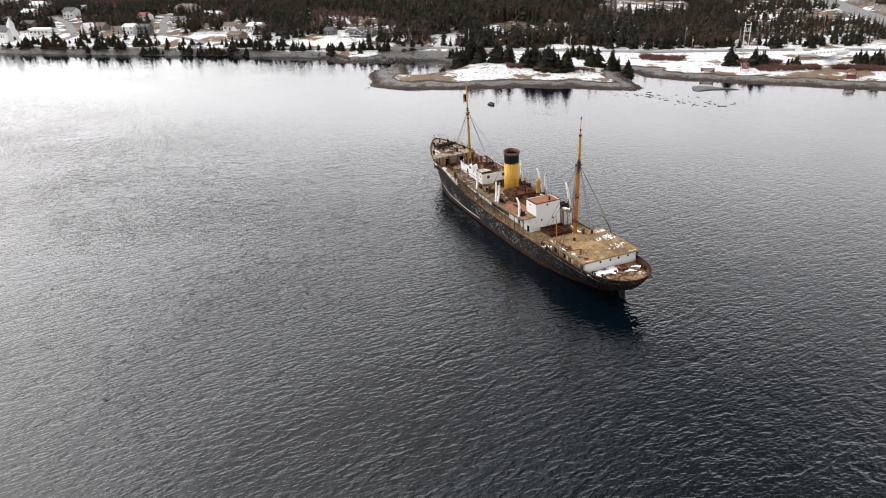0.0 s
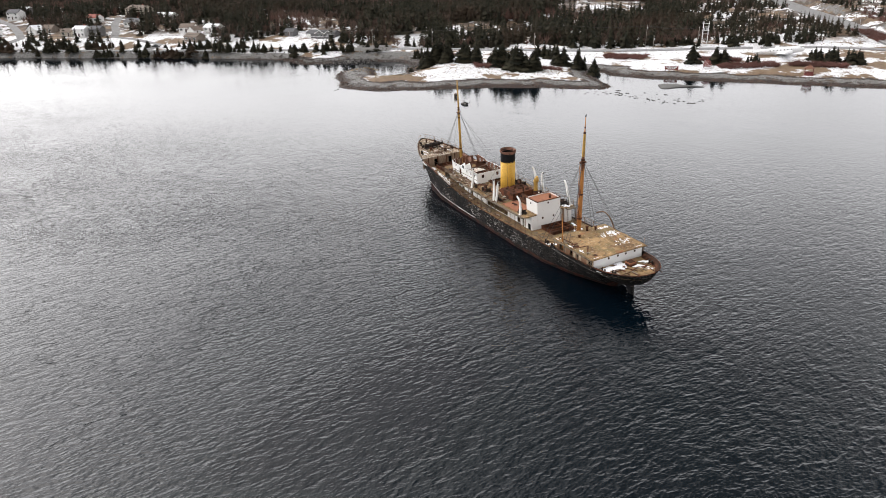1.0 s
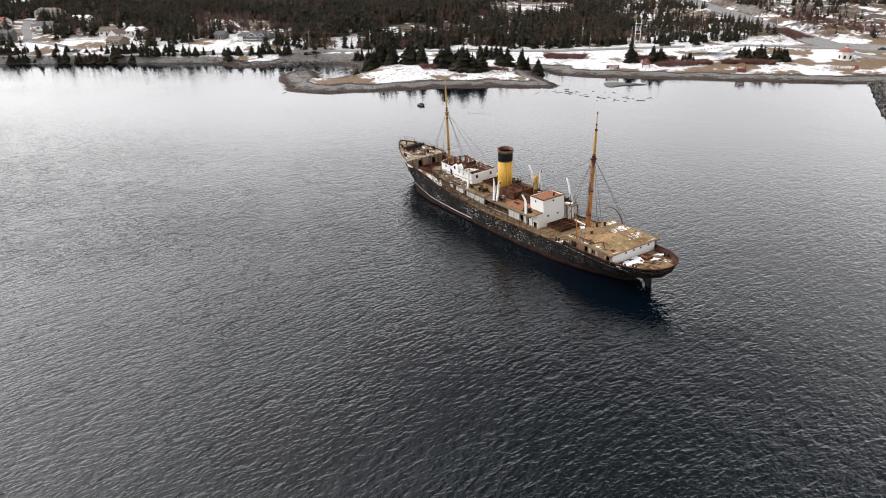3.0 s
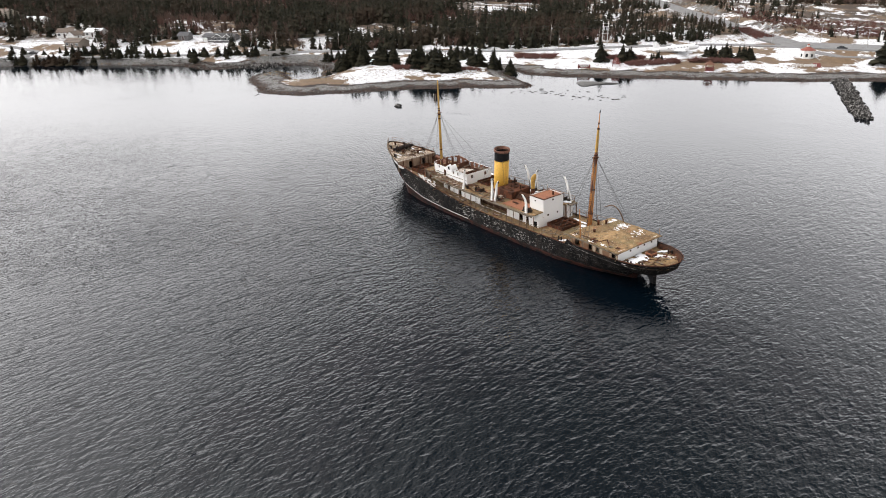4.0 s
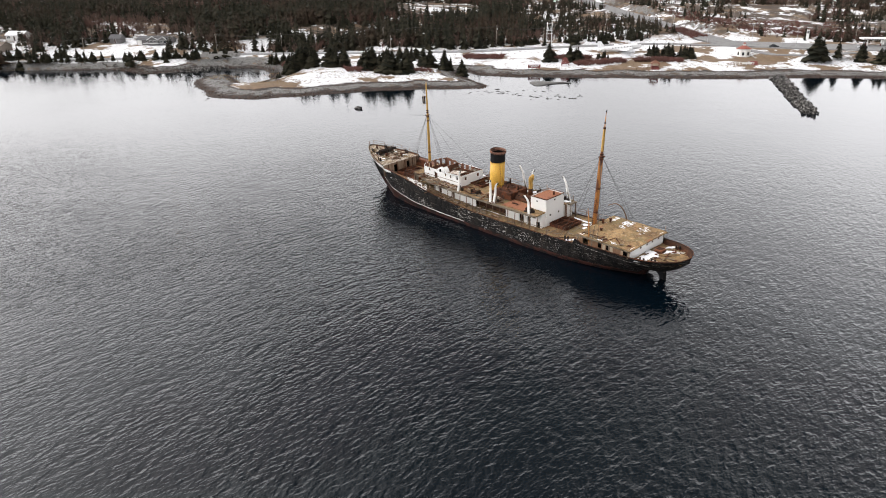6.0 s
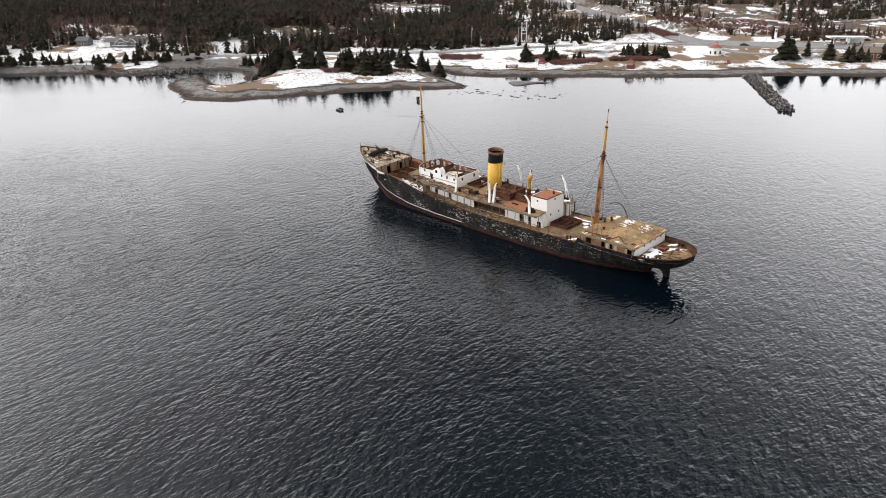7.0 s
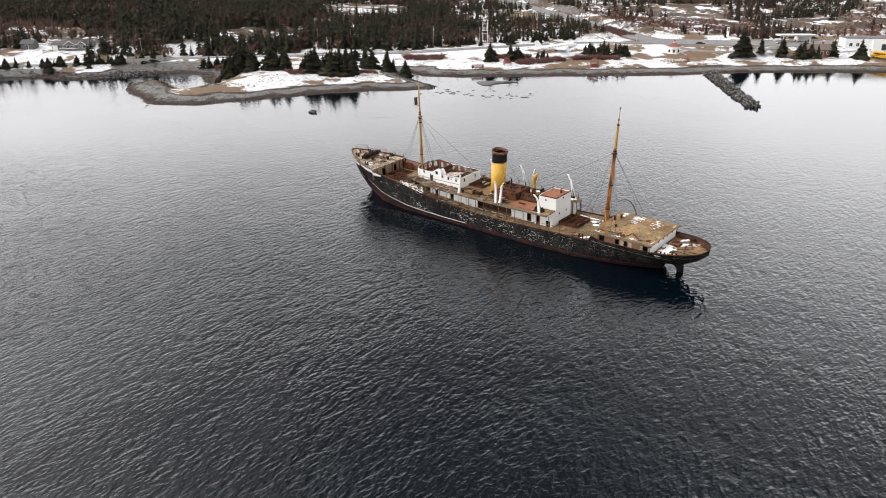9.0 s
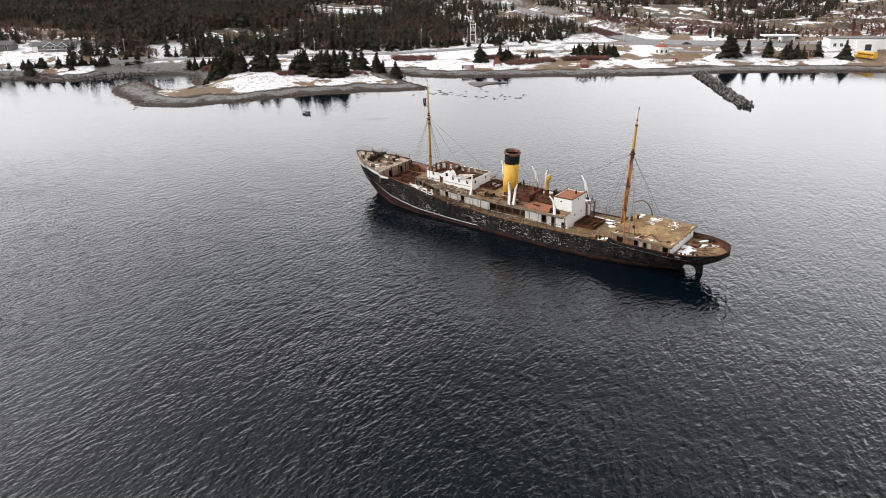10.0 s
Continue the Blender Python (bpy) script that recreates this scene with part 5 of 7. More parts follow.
KINDS = (GREYWOOD, RUST, DECK, GREYWOOD, DARKRUST, SCABBY)
PM = [[me.copy() for me in PLANKS] for k in KINDS]
for k, mat in enumerate(KINDS):
    for me in PM[k]:
        me.materials.append(mat)


def scatter(count, x0, x1, y0, y1, zf, avoid=()):
    for k in range(count):
        x, y = rng.uniform(x0, x1), rng.uniform(y0, y1)
        if any(a < x < c and d < y < e for a, c, d, e in avoid):
            continue
        ob = new("plank", rng.choice(rng.choice(PM)))
        ob.parent = ship
        ob.matrix_local = pose(x, y, zf(x) + rng.uniform(0.04, 0.12), rng.uniform(-4, 4), rng.uniform(-3, 3), rng.choice((0, 0, 90, 30, rng.uniform(0, 180))) + rng.uniform(-12, 12))


scatter(70, -17, -7, -4.2, -2.9, lambda x: boat_deck_z(x) + 0.02)
scatter(55, -6.3, 4, -4.2, -1.6, lambda x: boat_deck_z(x) + 0.03, [(-1.8, 0.7, -1.4, 1.4)])
scatter(34, -17, 9, 2.9, 4.2, lambda x: boat_deck_z(x) + 0.02)
scatter(40, 29.3, 33.2, -2.8, 2.8, main_deck_z)
scatter(30, -18.8, 8, -4.5, -3.5, main_deck_z)
scatter(46, -34, -27.5, -1.8, 2.4, lambda x: interp(x, SHEER) - 0.10)
scatter(24, 13, 19, -4.2, 4.0, main_deck_z, [(12, 16, -2, 2.2)])
scatter(9, 20, 28, -4.1, -3.2, lambda x: 5.14 - 0.02 * (x - 20))
drum = tube("drum", [(30.2, 0.9, 3.45), (30.2, 0.9, 3.75)], 0.75, RUST, ship, "rusted round hatch", n=16)
bx = box("open_crate", 29.6, 30.7, 0.3, 1.4, 3.5, 3.95, ORANGE, ship, "rusty open tank", bevel=0.03)
box("lid", 29.7, 30.6, 0.4, 1.3, 3.93, 3.97, DARKRUST, bx)


def snow_patch(x, y, z, rx, ry, seed, turn=0):
    """A thin irregular sheet of old snow with a raised middle."""
    r = random.Random(seed)
    bm = bmesh.new()
    n = 22
    k1, k2 = r.uniform(0, 6), r.uniform(0, 6)
    hh = min(0.11, 0.3 * min(rx, ry))
    mid = bm.verts.new((x, y, z + hh))
    rings = []
    for q, h in ((0.6, hh * 0.8), (1.0, 0.0)):
        ring = []
        for k in range(n):
            a = 2 * math.pi * k / n
            f = q * (1 + 0.28 * math.sin(2 * a + k1) + 0.2 * math.sin(5 * a + k2) + r.uniform(-0.12, 0.12))
            px, py = rx * f * math.cos(a), ry * f * math.sin(a)
            c, s_ = math.cos(turn), math.sin(turn)
            ring.append(bm.verts.new((x + px * c - py * s_, y + px * s_ + py * c, z + h)))
        rings.append(ring)
    for k in range(n):
        bm.faces.new((mid, rings[0][k], rings[0][(k + 1) % n]))
        bm.faces.new((rings[0][k], rings[1][k], rings[1][(k + 1) % n], rings[0][(k + 1) % n]))
    return part("snow_patch", bm, SNOW, ship, "patch of old snow", True)


SN = [(29.9, -1.9, 3.48, 1.1, 1.7, 0), (31.0, 1.3, 3.5, 1.2, 0.6, 0.5), (32.2, 2.0, 3.5, 0.7, 0.3, 0.2), (30.6, 3.0, 3.5, 0.7, 0.35, 0.9), (29.4, -0.2, 3.48, 0.6, 0.8, 0),
      (16.6, 1.9, 3.52, 0.9, 0.35, 0.2), (17.3, 0.9, 3.52, 0.7, 0.3, 0.4), (16.2, 2.9, 3.52, 1.1, 0.3, 0), (18.4, -3.9, 3.52, 0.7, 0.35, 0.8), (14.0, 3.1, 3.52, 0.8, 0.25, 0),
      (-24.8, -3.3, 4.3, 1.3, 0.9, 0), (-22.6, -3.7, 4.26, 1.6, 0.5, 0), (-20.6, 2.9, 4.25, 0.9, 0.6, 0), (-18.9, 0.9, 4.2, 0.8, 0.5, 0), (-28.4, 2.2, 6.47, 0.7, 0.35, 0), (-29.0, -3.0, 6.5, 0.8, 0.22, 0.3), (-31.0, 1.9, 6.8, 0.6, 0.3, 0), (-30.2, -2.4, 6.68, 1.3, 0.2, 0.25), (-32.2, -1.7, 6.95, 0.8, 0.14, 0.4),
      (-8.2, 4.0, 5.9, 1.2, 0.3, 0), (4.9, 3.4, 5.8, 1.0, 0.45, 0), (3.2, 3.0, 5.8, 0.8, 0.5, 0), (11.5, 3.3, 5.82, 0.7, 0.5, 0), (-9.5, 3.6, 5.9, 0.9, 0.3, 0), (-14.8, -3.3, 6.2, 0.6, 0.2, 0)]
for k in range(190):
    x = 20.7 + 7.5 * rng.random() ** 1.3
    y = 3.3 - 0.12 * (x - 20.8) + rng.gauss(0, 0.7)
    if y < 4.2:
        SN.append((x, y, 5.14 - 0.02 * (x - 20) + 0.03 * (1 - abs(y) / 4.5), rng.uniform(0.06, 0.34) * (1.4 if x < 24 else 1.0), rng.uniform(0.025, 0.09), rng.uniform(-0.25, 0.25)))
for k in range(14):
    SN.append((rng.uniform(20.2, 27), rng.uniform(-4.3, -3.6), 5.1, rng.uniform(0.1, 0.4), rng.uniform(0.04, 0.1), 0))
for i, (x, y, z, rx, ry, tn) in enumerate(SN):
    snow_patch(x, y, z + 0.02, rx, ry, i, tn)


# ---------------- the shore ----------------
def soup(name, verts, tris, mat, label="", category="", kind="stuff", parent=None):
    """One mesh from arrays of corners and triangles."""
    verts, tris = np.asarray(verts, np.float32), np.asarray(tris, np.int32)
    me = bpy.data.meshes.new(name)
    me.vertices.add(len(verts))
    me.vertices.foreach_set("co", verts.ravel())
    me.loops.add(tris.size)
    me.loops.foreach_set("vertex_index", tris.ravel())
    me.polygons.add(len(tris))
    me.polygons.foreach_set("loop_start", np.arange(0, tris.size, 3, dtype=np.int32))
    me.update(calc_edges=True)
    me.validate()
    me.materials.append(mat)
    ob = new(name, me)
    if parent:
        ob.parent = parent
        return ob
    return tagged(ob, label, category, kind=kind)


def spruce_arrays(seed, tiers, arms, split):
    """Crown of a unit spruce (height 1): tiers of drooping, ragged boughs."""
    r = random.Random(seed)
    V, T = [], []
    wide = r.uniform(0.17, 0.29)
    for k in range(tiers):
        f = k / tiers
        z = 0.10 + 0.86 * f ** 0.92
        reach = wide * (1 - f) ** 0.8 * r.uniform(0.6, 1.2) + 0.012
        for a in range(max(4, int(arms * (1 - 0.45 * f)))):
            ang = 2 * math.pi * (a + r.uniform(-0.3, 0.3)) / max(4, int(arms * (1 - 0.45 * f))) + k
            if split and r.random() < 0.14:
                continue
            L = reach * r.uniform(0.45, 1.35)
            c, s = math.cos(ang), math.sin(ang)
            w = L * r.uniform(0.38, 0.6)
            droop = r.uniform(0.25, 0.55) * L
            up = 0.62 * reach + 0.03
            i = len(V)
            V += [(0.0, 0.0, z + up * 0.55), (c * L * 0.6 - s * w, s * L * 0.6 + c * w, z - droop * 0.35), (c * L, s * L, z - droop), (c * L * 0.6 + s * w, s * L * 0.6 - c * w, z - droop * 0.35)]
            T += [(i, i + 1, i + 2), (i, i + 2, i + 3)]
            if split:
                V += [(c * L * 0.25, s * L * 0.25, z - droop * 0.9), (c * L * 0.85 - s * w * 0.4, s * L * 0.85 + c * w * 0.4, z - droop * 1.25)]
                T += [(i + 1, i + 4, i + 2), (i + 3, i + 5, i + 4)]
    i = len(V)
    V += [(0.02, 0, 0.9), (-0.01, 0.017, 0.9), (-0.01, -0.017, 0.9), (0, 0, 1.02)]
    T += [(i, i + 1, i + 3), (i + 1, i + 2, i + 3), (i + 2, i, i + 3)]
    return np.array(V, np.float32), np.array(T, np.int32)


def twig_arrays(seed, count, spread):
    """Bare crown of a unit tree: many thin forked twigs from a short stem."""
    r = random.Random(seed)
    V, T = [], []
    for k in range(count):
        a, lean = r.uniform(0, 2 * math.pi), r.uniform(0.05, spread)
        z0, L = r.uniform(0.05, 0.45), r.uniform(0.35, 0.6)
        c, s = math.cos(a), math.sin(a)
        p0 = (c * lean * z0 * 0.6, s * lean * z0 * 0.6, z0)
        p1 = (p0[0] + c * lean * L, p0[1] + s * lean * L, min(1.0, z0 + L))
        w = 0.012
        i = len(V)
        V += [(p0[0] - s * w, p0[1] + c * w, p0[2]), (p0[0] + s * w, p0[1] - c * w, p0[2]), p1,
              (p0[0], p0[1], p0[2] + 0.04), (p1[0] + r.uniform(-0.12, 0.12), p1[1] + r.uniform(-0.12, 0.12), p1[2] * r.uniform(0.75, 0.98)), (p0[0] + c * w * 2, p0[1] + s * w * 2, p0[2] + 0.12)]
        T += [(i, i + 1, i + 2), (i + 3, i + 4, i + 5)]
    return np.array(V, np.float32), np.array(T, np.int32)


def sow(name, kinds, places, mat, label, category, rs):
    """Many plants at places (x, y, z, height, width) joined into one sheet of growth."""
    VV, TT, base = [], [], 0
    for x, y, z, h, w in places:
        V, T = kinds[rs.randrange(len(kinds))]
        a = rs.uniform(0, 2 * math.pi)
        c, s = math.cos(a), math.sin(a)
        P = np.empty_like(V)
        P[:, 0] = x + (V[:, 0] * c - V[:, 1] * s) * w
        P[:, 1] = y + (V[:, 0] * s + V[:, 1] * c) * w
        P[:, 2] = z + V[:, 2] * h
        VV.append(P), TT.append(T + base)
        base += len(V)
    return soup(name, np.concatenate(VV), np.concatenate(TT), mat, label, category)


NEAR_SPRUCE = [spruce_arrays(s, 15, 11, True) for s in range(5)]
FAR_SPRUCE = [spruce_arrays(20 + s, 8, 7, False) for s in range(6)]
BARE = [twig_arrays(40 + s, 34, 0.62) for s in range(4)]
SHRUB = [twig_arrays(60 + s, 46, 1.15) for s in range(4)]

# single spruces along the shore, in groups
SPRUCE_MESH = []
for V, T in NEAR_SPRUCE:
    holder = soup("crown", V, T, NEEDLES)
    SPRUCE_MESH.append(holder.data)
    bpy.data.objects.remove(holder)
bm = bmesh.new()
add_tube(bm, [(0, 0, -0.06), (0, 0, 0.3), (0, 0, 0.95)], [0.022, 0.016, 0.003], 7)
TRUNK = bpy.data.meshes.new("trunk")
bm.to_mesh(TRUNK)
bm.free()
TRUNK.materials.append(BARK)
tr = random.Random(3)


def gz(x, y):
    return float(height(np.array([x]), np.array([y]))[0])


def spruce(x, y, h, label="dark green spruce on the snowy shore"):
    e = new("spruce_tree")
    e.location = (x, y, gz(x, y) - 0.05)
    e.rotation_euler = (0, 0, tr.uniform(0, 6.28))
    e.scale = (h * tr.uniform(1.3, 1.75), h * tr.uniform(1.3, 1.75), h)
    tagged(e, label, "tree", "spruces along the shore")
    for nm, me in (("trunk", TRUNK), ("crown", tr.choice(SPRUCE_MESH))):
        o = new(nm, me)
        o.parent = e


GROVES = [  # middle, spread, number, height
    (-267, 54, 5, 6, 4, 6.0), (-256, 67, 4, 3, 4, 5.5), (-251, 75, 3, 3, 3, 5.0), (-220, 100, 6, 4, 6, 5.0), (-212, 106, 5, 4, 5, 5.0),
    (-183, 84, 3, 3, 6, 7.5), (-184, 90, 4, 4, 9, 9.5), (-177, 90, 3, 3, 6, 9.0), (-171, 96, 3, 3, 6, 9.0), (-165, 99, 3, 3, 7, 8.5), (-155, 102, 3, 3, 7, 9.0), (-146, 104, 3, 3, 9, 9.5), (-140, 108, 2.5, 3, 6, 9.0),
    (-150, 131, 3, 3, 6, 8.5), (-143, 136, 3, 3, 6, 8.5), (-133, 136, 2, 2, 4, 7.0), (-174, 71, 2.5, 1.5, 4, 2.5), (-172, 140, 8, 4, 6, 6.0)]
GROVES += [(-109, 181, 3, 3, 7, 7.0), (-101, 192, 6, 3, 6, 3.5), (-83, 212, 6, 4, 14, 6.2), (-73, 216, 3.5, 3, 8, 6.8), (-28, 242, 3, 2.5, 6, 9.5), (-20, 249, 1, 1, 1, 8.0), (-13, 254, 3, 2, 3, 8.0), (-5, 253, 3, 3, 4, 8.0), (0, 256, 2, 2, 2, 7), (6, 266, 1.5, 1, 2, 9), (17, 266, 1, 1, 1, 8), (-116, 174, 1, 1, 1, 8),
           (-153, 211, 7, 4, 10, 4.8), (-141, 225, 7, 4, 12, 4.8), (-129, 238, 6, 4, 12, 4.8), (-117, 250, 4, 4, 8, 4.5)]
for cx, cy, rx, ry, n_, h in GROVES:
    for k in range(n_):
        a, q = tr.uniform(0, 6.28), math.sqrt(tr.random())
        spruce(cx + rx * q * math.cos(a), cy + ry * q * math.sin(a), h * tr.uniform(0.6, 1.15))
ROW = []                  # small spruces by the village, too many to count
for k in range(130):
    f = (k / 130) ** 1.6
    i = int(f * 7)
    (ax, ay, _), (bx, by, _) = COAST_ROAD[1 + i], COAST_ROAD[2 + i]
    t = tr.random()
    dx, dy = bx - ax, by - ay
    L = math.hypot(dx, dy)
    x, y, h = ax + dx * t + dy / L * tr.uniform(5.2, 7), ay + dy * t - dx / L * tr.uniform(5.2, 7), tr.uniform(2.4, 6.4)
    if i < 3:
        ROW.append((x, y, gz(x, y) - 0.05, h, h * tr.uniform(1.5, 2.0)))
    else:
        spruce(x, y, h * 0.8, "small spruce on the bank below the road")

for k in range(80):
    i = tr.choice((1, 1, 1, 2, 2, 3, 4))
    (ax, ay, _), (bx, by, _) = COAST_ROAD[i], COAST_ROAD[i + 1]
    t, q = tr.random(), tr.uniform(6.5, 15)
    L = math.hypot(bx - ax, by - ay)
    x, y, h = ax + (bx - ax) * t - (by - ay) / L * q, ay + (by - ay) * t + (bx - ax) / L * q, tr.uniform(2.5, 6.0)
    ROW.append((x, y, gz(x, y) - 0.05, h, h * tr.uniform(1.5, 2.0)))
sow("village_spruces", NEAR_SPRUCE, ROW, NEEDLES, "small dark spruces lining the village road", "trees", tr)

# woods on the slopes behind
CLEAR = [(-284, 268, 34), (-262, 118, 10), (-263, 159, 15), (-174, 322, 20), (-98, 262, 15), (-100, 388, 26), (-303, 78, 22), (-290, 66, 14), (-310, 52, 13), (-345, 18, 14), (-368, 26, 14), (-368, 4, 16), (-392, -10, 10),
         (-410, -36, 15), (-425, -54, 13), (-440, -60, 10), (-449, -92, 22), (-452, 22, 10), (-430, -2, 12), (-502, 14, 14), (-472, -20, 8), (-522, -70, 11), (-490, -92, 12), (-640, -95, 14), (-560, -96, 13), (-585, -60, 10), (-530, -110, 10), (-600, 10, 10),
         (-250, 180, 12), (-60, 335, 14), (-30, 372, 18), (-78, 350, 20)]


def wood_places(count, rs, keep, hmin, hmax):
    xs = np.array([rs.uniform(-720, 160) for k in range(count)])
    ys = np.array([rs.uniform(-260, 640) for k in range(count)])
    d = shore_distance(xs, ys)
    ok = (d > 30) & (d < 380)
    xs, ys, d = xs[ok], ys[ok], d[ok]
    ok = np.ones(len(xs), bool)
    for pts, wide in ROADS:
        far, _ = road_at(xs, ys, pts)
        ok &= far > wide + 6
    near, _ = road_at(xs, ys, COAST_ROAD)     # and behind the coast road along the spit and the river mouth
    seaward = np.zeros(len(xs), bool)
    best = np.full(len(xs), 1e9)
    for (ax, ay, _a), (bx, by, _b) in zip(COAST_ROAD, COAST_ROAD[1:]):
        mid = np.hypot(xs - (ax + bx) / 2, ys - (ay + by) / 2)
        side = (bx - ax) * (ys - ay) - (by - ay) * (xs - ax) < 0
        seaward = np.where(mid < best, side, seaward)
        best = np.minimum(best, mid)
    stretch = (xs > -262) & (xs < -95) & (ys < 262)
    ok &= ~(stretch & (seaward | (near < 10.5)))
    far, zr = road_at(xs, ys, HIGHWAY)       # cut back on the water side of the climbing road
    ok &= ~((far < 16) & (height(xs, ys) < zr + 0.5) & (ys > 215) & (xs + ys * 0.75 < 200) & (d > 55) & (xs < -88))
    for cx, cy, r in CLEAR:
        ok &= np.hypot(xs - cx, ys - cy) > r
    # the flat by the crossroads is open
    ok &= ~((xs > -110) & (ys < 300 + (xs + 60) * 0.25) & (xs < 160))
    xs, ys, d = xs[ok], ys[ok], d[ok]
    z = height(xs, ys)
    lows = (road_at(xs, ys, HIGHWAY)[0] < 75) | (xs > -60)      # young growth by the highway
    out = []
    for x, y, zz, dd, low in zip(xs, ys, z, d, lows):
        m = noise.noise((x * 0.016, y * 0.016, 3.0)) + 0.35 * noise.noise((x * 0.05, y * 0.05, 1.0))
        if keep(m, x, y, dd, rs):
            h = rs.uniform(hmin, hmax) * (0.55 if low else 1.0)
            out.append((x, y, zz - 0.2, h, h * rs.uniform(0.75, 1.15)))
    return out


ws = random.Random(8)


def thin(x, y, rs):
    """Sparse growth right of the highway and among the houses."""
    if x > -190 and y > 290 and x > -130 - 0.75 * (y - 303) + 8 and x < -55:
        return rs.random() < 0.25
    if x > -14 and y > 300:
        return rs.random() < 0.10
    if x < -300 and y < 45:
        return rs.random() < (0.5 if x > -460 else 0.6)
    return True


sow("spruce_forest", FAR_SPRUCE, wood_places(52000, ws, lambda m, x, y, d, rs: m < 0.28 and thin(x, y, rs), 6.0, 12.5), NEEDLES, "dense dark spruce forest on the slopes", "forest", ws)
sow("bare_woods", BARE, wood_places(34000, ws, lambda m, x, y, d, rs: m > -0.12 and rs.random() < (0.8 if x < -190 or y < 290 else 0.4), 4.0, 8.0), TWIGS, "leafless brown trees among the spruces", "forest", ws)


def strip(count, boxes, hmin, hmax, rs):
    out = []
    for k in range(count):
        cx, cy, rx, ry, ang = rs.choice(boxes)
        u, v = rs.uniform(-rx, rx), rs.uniform(-ry, ry)
        x, y = cx + u * math.cos(ang) - v * math.sin(ang), cy + u * math.sin(ang) + v * math.cos(ang)
        h = rs.uniform(hmin, hmax)
        out.append((x, y, h, h * rs.uniform(0.9, 1.5)))
    zs = height([p[0] for p in out], [p[1] for p in out])
    return [(x, y, z - 0.1, h, w_) for (x, y, h, w_), z in zip(out, zs)]


sow("red_shrubs", SHRUB, strip(3000, [(-75, 335, 40, 18, 0.5), (-10, 345, 40, 14, 0.4), (60, 375, 50, 30, 0.5), (-40, 330, 26, 8, 0.4), (-110, 292, 16, 5, 2.5), (-196, 100, 4, 3, 0.6), (-148, 167, 9, 4, 0.65), (-96, 184, 12, 3.5, 1.05), (-79, 203, 10, 3, 0.5), (-120, 330, 30, 10, 2.4), (-60, 318, 30, 5, 0.3), (20, 395, 34, 40, 0.4), (40, 400, 40, 30, 0), (-206, 104, 7, 4, 0.7), (-148, 107, 18, 3, 0.95), (-112, 186, 8, 3, 0.6)], 1.0, 2.4, ws), REDTWIGS, "leafless reddish shrubs along the shore", "shrubs", ws)
sow("dry_grass", SHRUB, strip(1300, [(-190, 62, 12, 5, 0.6), (-205, 70, 6, 4, 0.6), (-200, 80, 8, 4, 0.8), (-176, 84, 14, 12, 0.9), (-160, 60, 14, 4, 0.9), (-135, 116, 4, 14, 0.5), (-150, 90, 14, 6, 0.9), (-90, 172, 40, 3, 0.66), (-60, 205, 30, 4, 0.66), (-10, 245, 20, 4, 0.6)], 0.25, 0.6, ws), STRAW, "tufts of dead yellow grass", "grass", ws)


# roads
def road(name, pts, wide, label):
    P = []
    for (ax, ay, az), (bx, by, bz) in zip(pts, pts[1:]):
        n_ = max(2, int(math.hypot(bx - ax, by - ay) / 6))
        P += [Vector((ax + (bx - ax) * k / n_, ay + (by - ay) * k / n_, az + (bz - az) * k / n_)) for k in range(n_)]
    P.append(Vector(pts[-1]))
    V, F = [], []
    for i, p in enumerate(P):
        d = (P[min(i + 1, len(P) - 1)] - P[max(0, i - 1)])
        s = Vector((d.y, -d.x, 0)).normalized()
        for k, dz in ((-1.0, -0.5), (-1.0, 0.06), (0, 0.12), (1.0, 0.06), (1.0, -0.5)):
            V.append(p + s * wide * k * (1.02 if dz < 0 else 1) + Vector((0, 0, dz)))
    for i in range(len(P) - 1):
        for k in range(4):
            F.append((i * 5 + k, i * 5 + k + 1, (i + 1) * 5 + k + 1, (i + 1) * 5 + k))
    return tagged(obj(name, V, F, ASPHALT), label, "road", kind="structure")


road("road_coast", COAST_ROAD, 4.2, "grey asphalt coast road")
road("road_highway", [(x, y, z + 0.03) for x, y, z in HIGHWAY], 6.6, "grey asphalt road climbing inland")
road("road_forecourt", FORECOURT, 15.5, "wide grey asphalt forecourt at the crossroads")
road("road_street", STREET, 2.4, "narrow asphalt village street")
road("road_side_street", SIDE_STREET, 2.4, "narrow asphalt side street")
road("road_lane", [(x, y, z + 0.05) for x, y, z in LANE], 2.8, "narrow asphalt lane")


def guard_rail():
    bm = bmesh.new()
    line = []
    for i in range(1, 13):
        (ax, ay, az), (bx, by, bz) = COAST_ROAD[i], COAST_ROAD[i + 1]
        L = math.hypot(bx - ax, by - ay)
        s = Vector(((by - ay) / L, -(bx - ax) / L, 0)) * 4.6
        for k in range(int(L / 4)):
            t = k * 4 / L
            line.append(Vector((ax + (bx - ax) * t, ay + (by - ay) * t, az + (bz - az) * t)) + s)
    for p, q in zip(line, line[1:]):
        a = [bm.verts.new(v) for v in (p + Vector((0, 0, 0.45)), q + Vector((0, 0, 0.45)), q + Vector((0, 0, 0.78)), p + Vector((0, 0, 0.78)))]
        bm.faces.new(a)
        add_box(bm, p.x - 0.08, p.x + 0.08, p.y - 0.08, p.y + 0.08, p.z - 0.6, p.z + 0.7)
    ob = part("guard_rail", bm, STEEL)
    md = ob.modifiers.new("sheet", 'SOLIDIFY')
    md.thickness = 0.06
    tagged(ob, "galvanised guard rail along the coast road", "guard rail", kind="structure")


guard_rail()


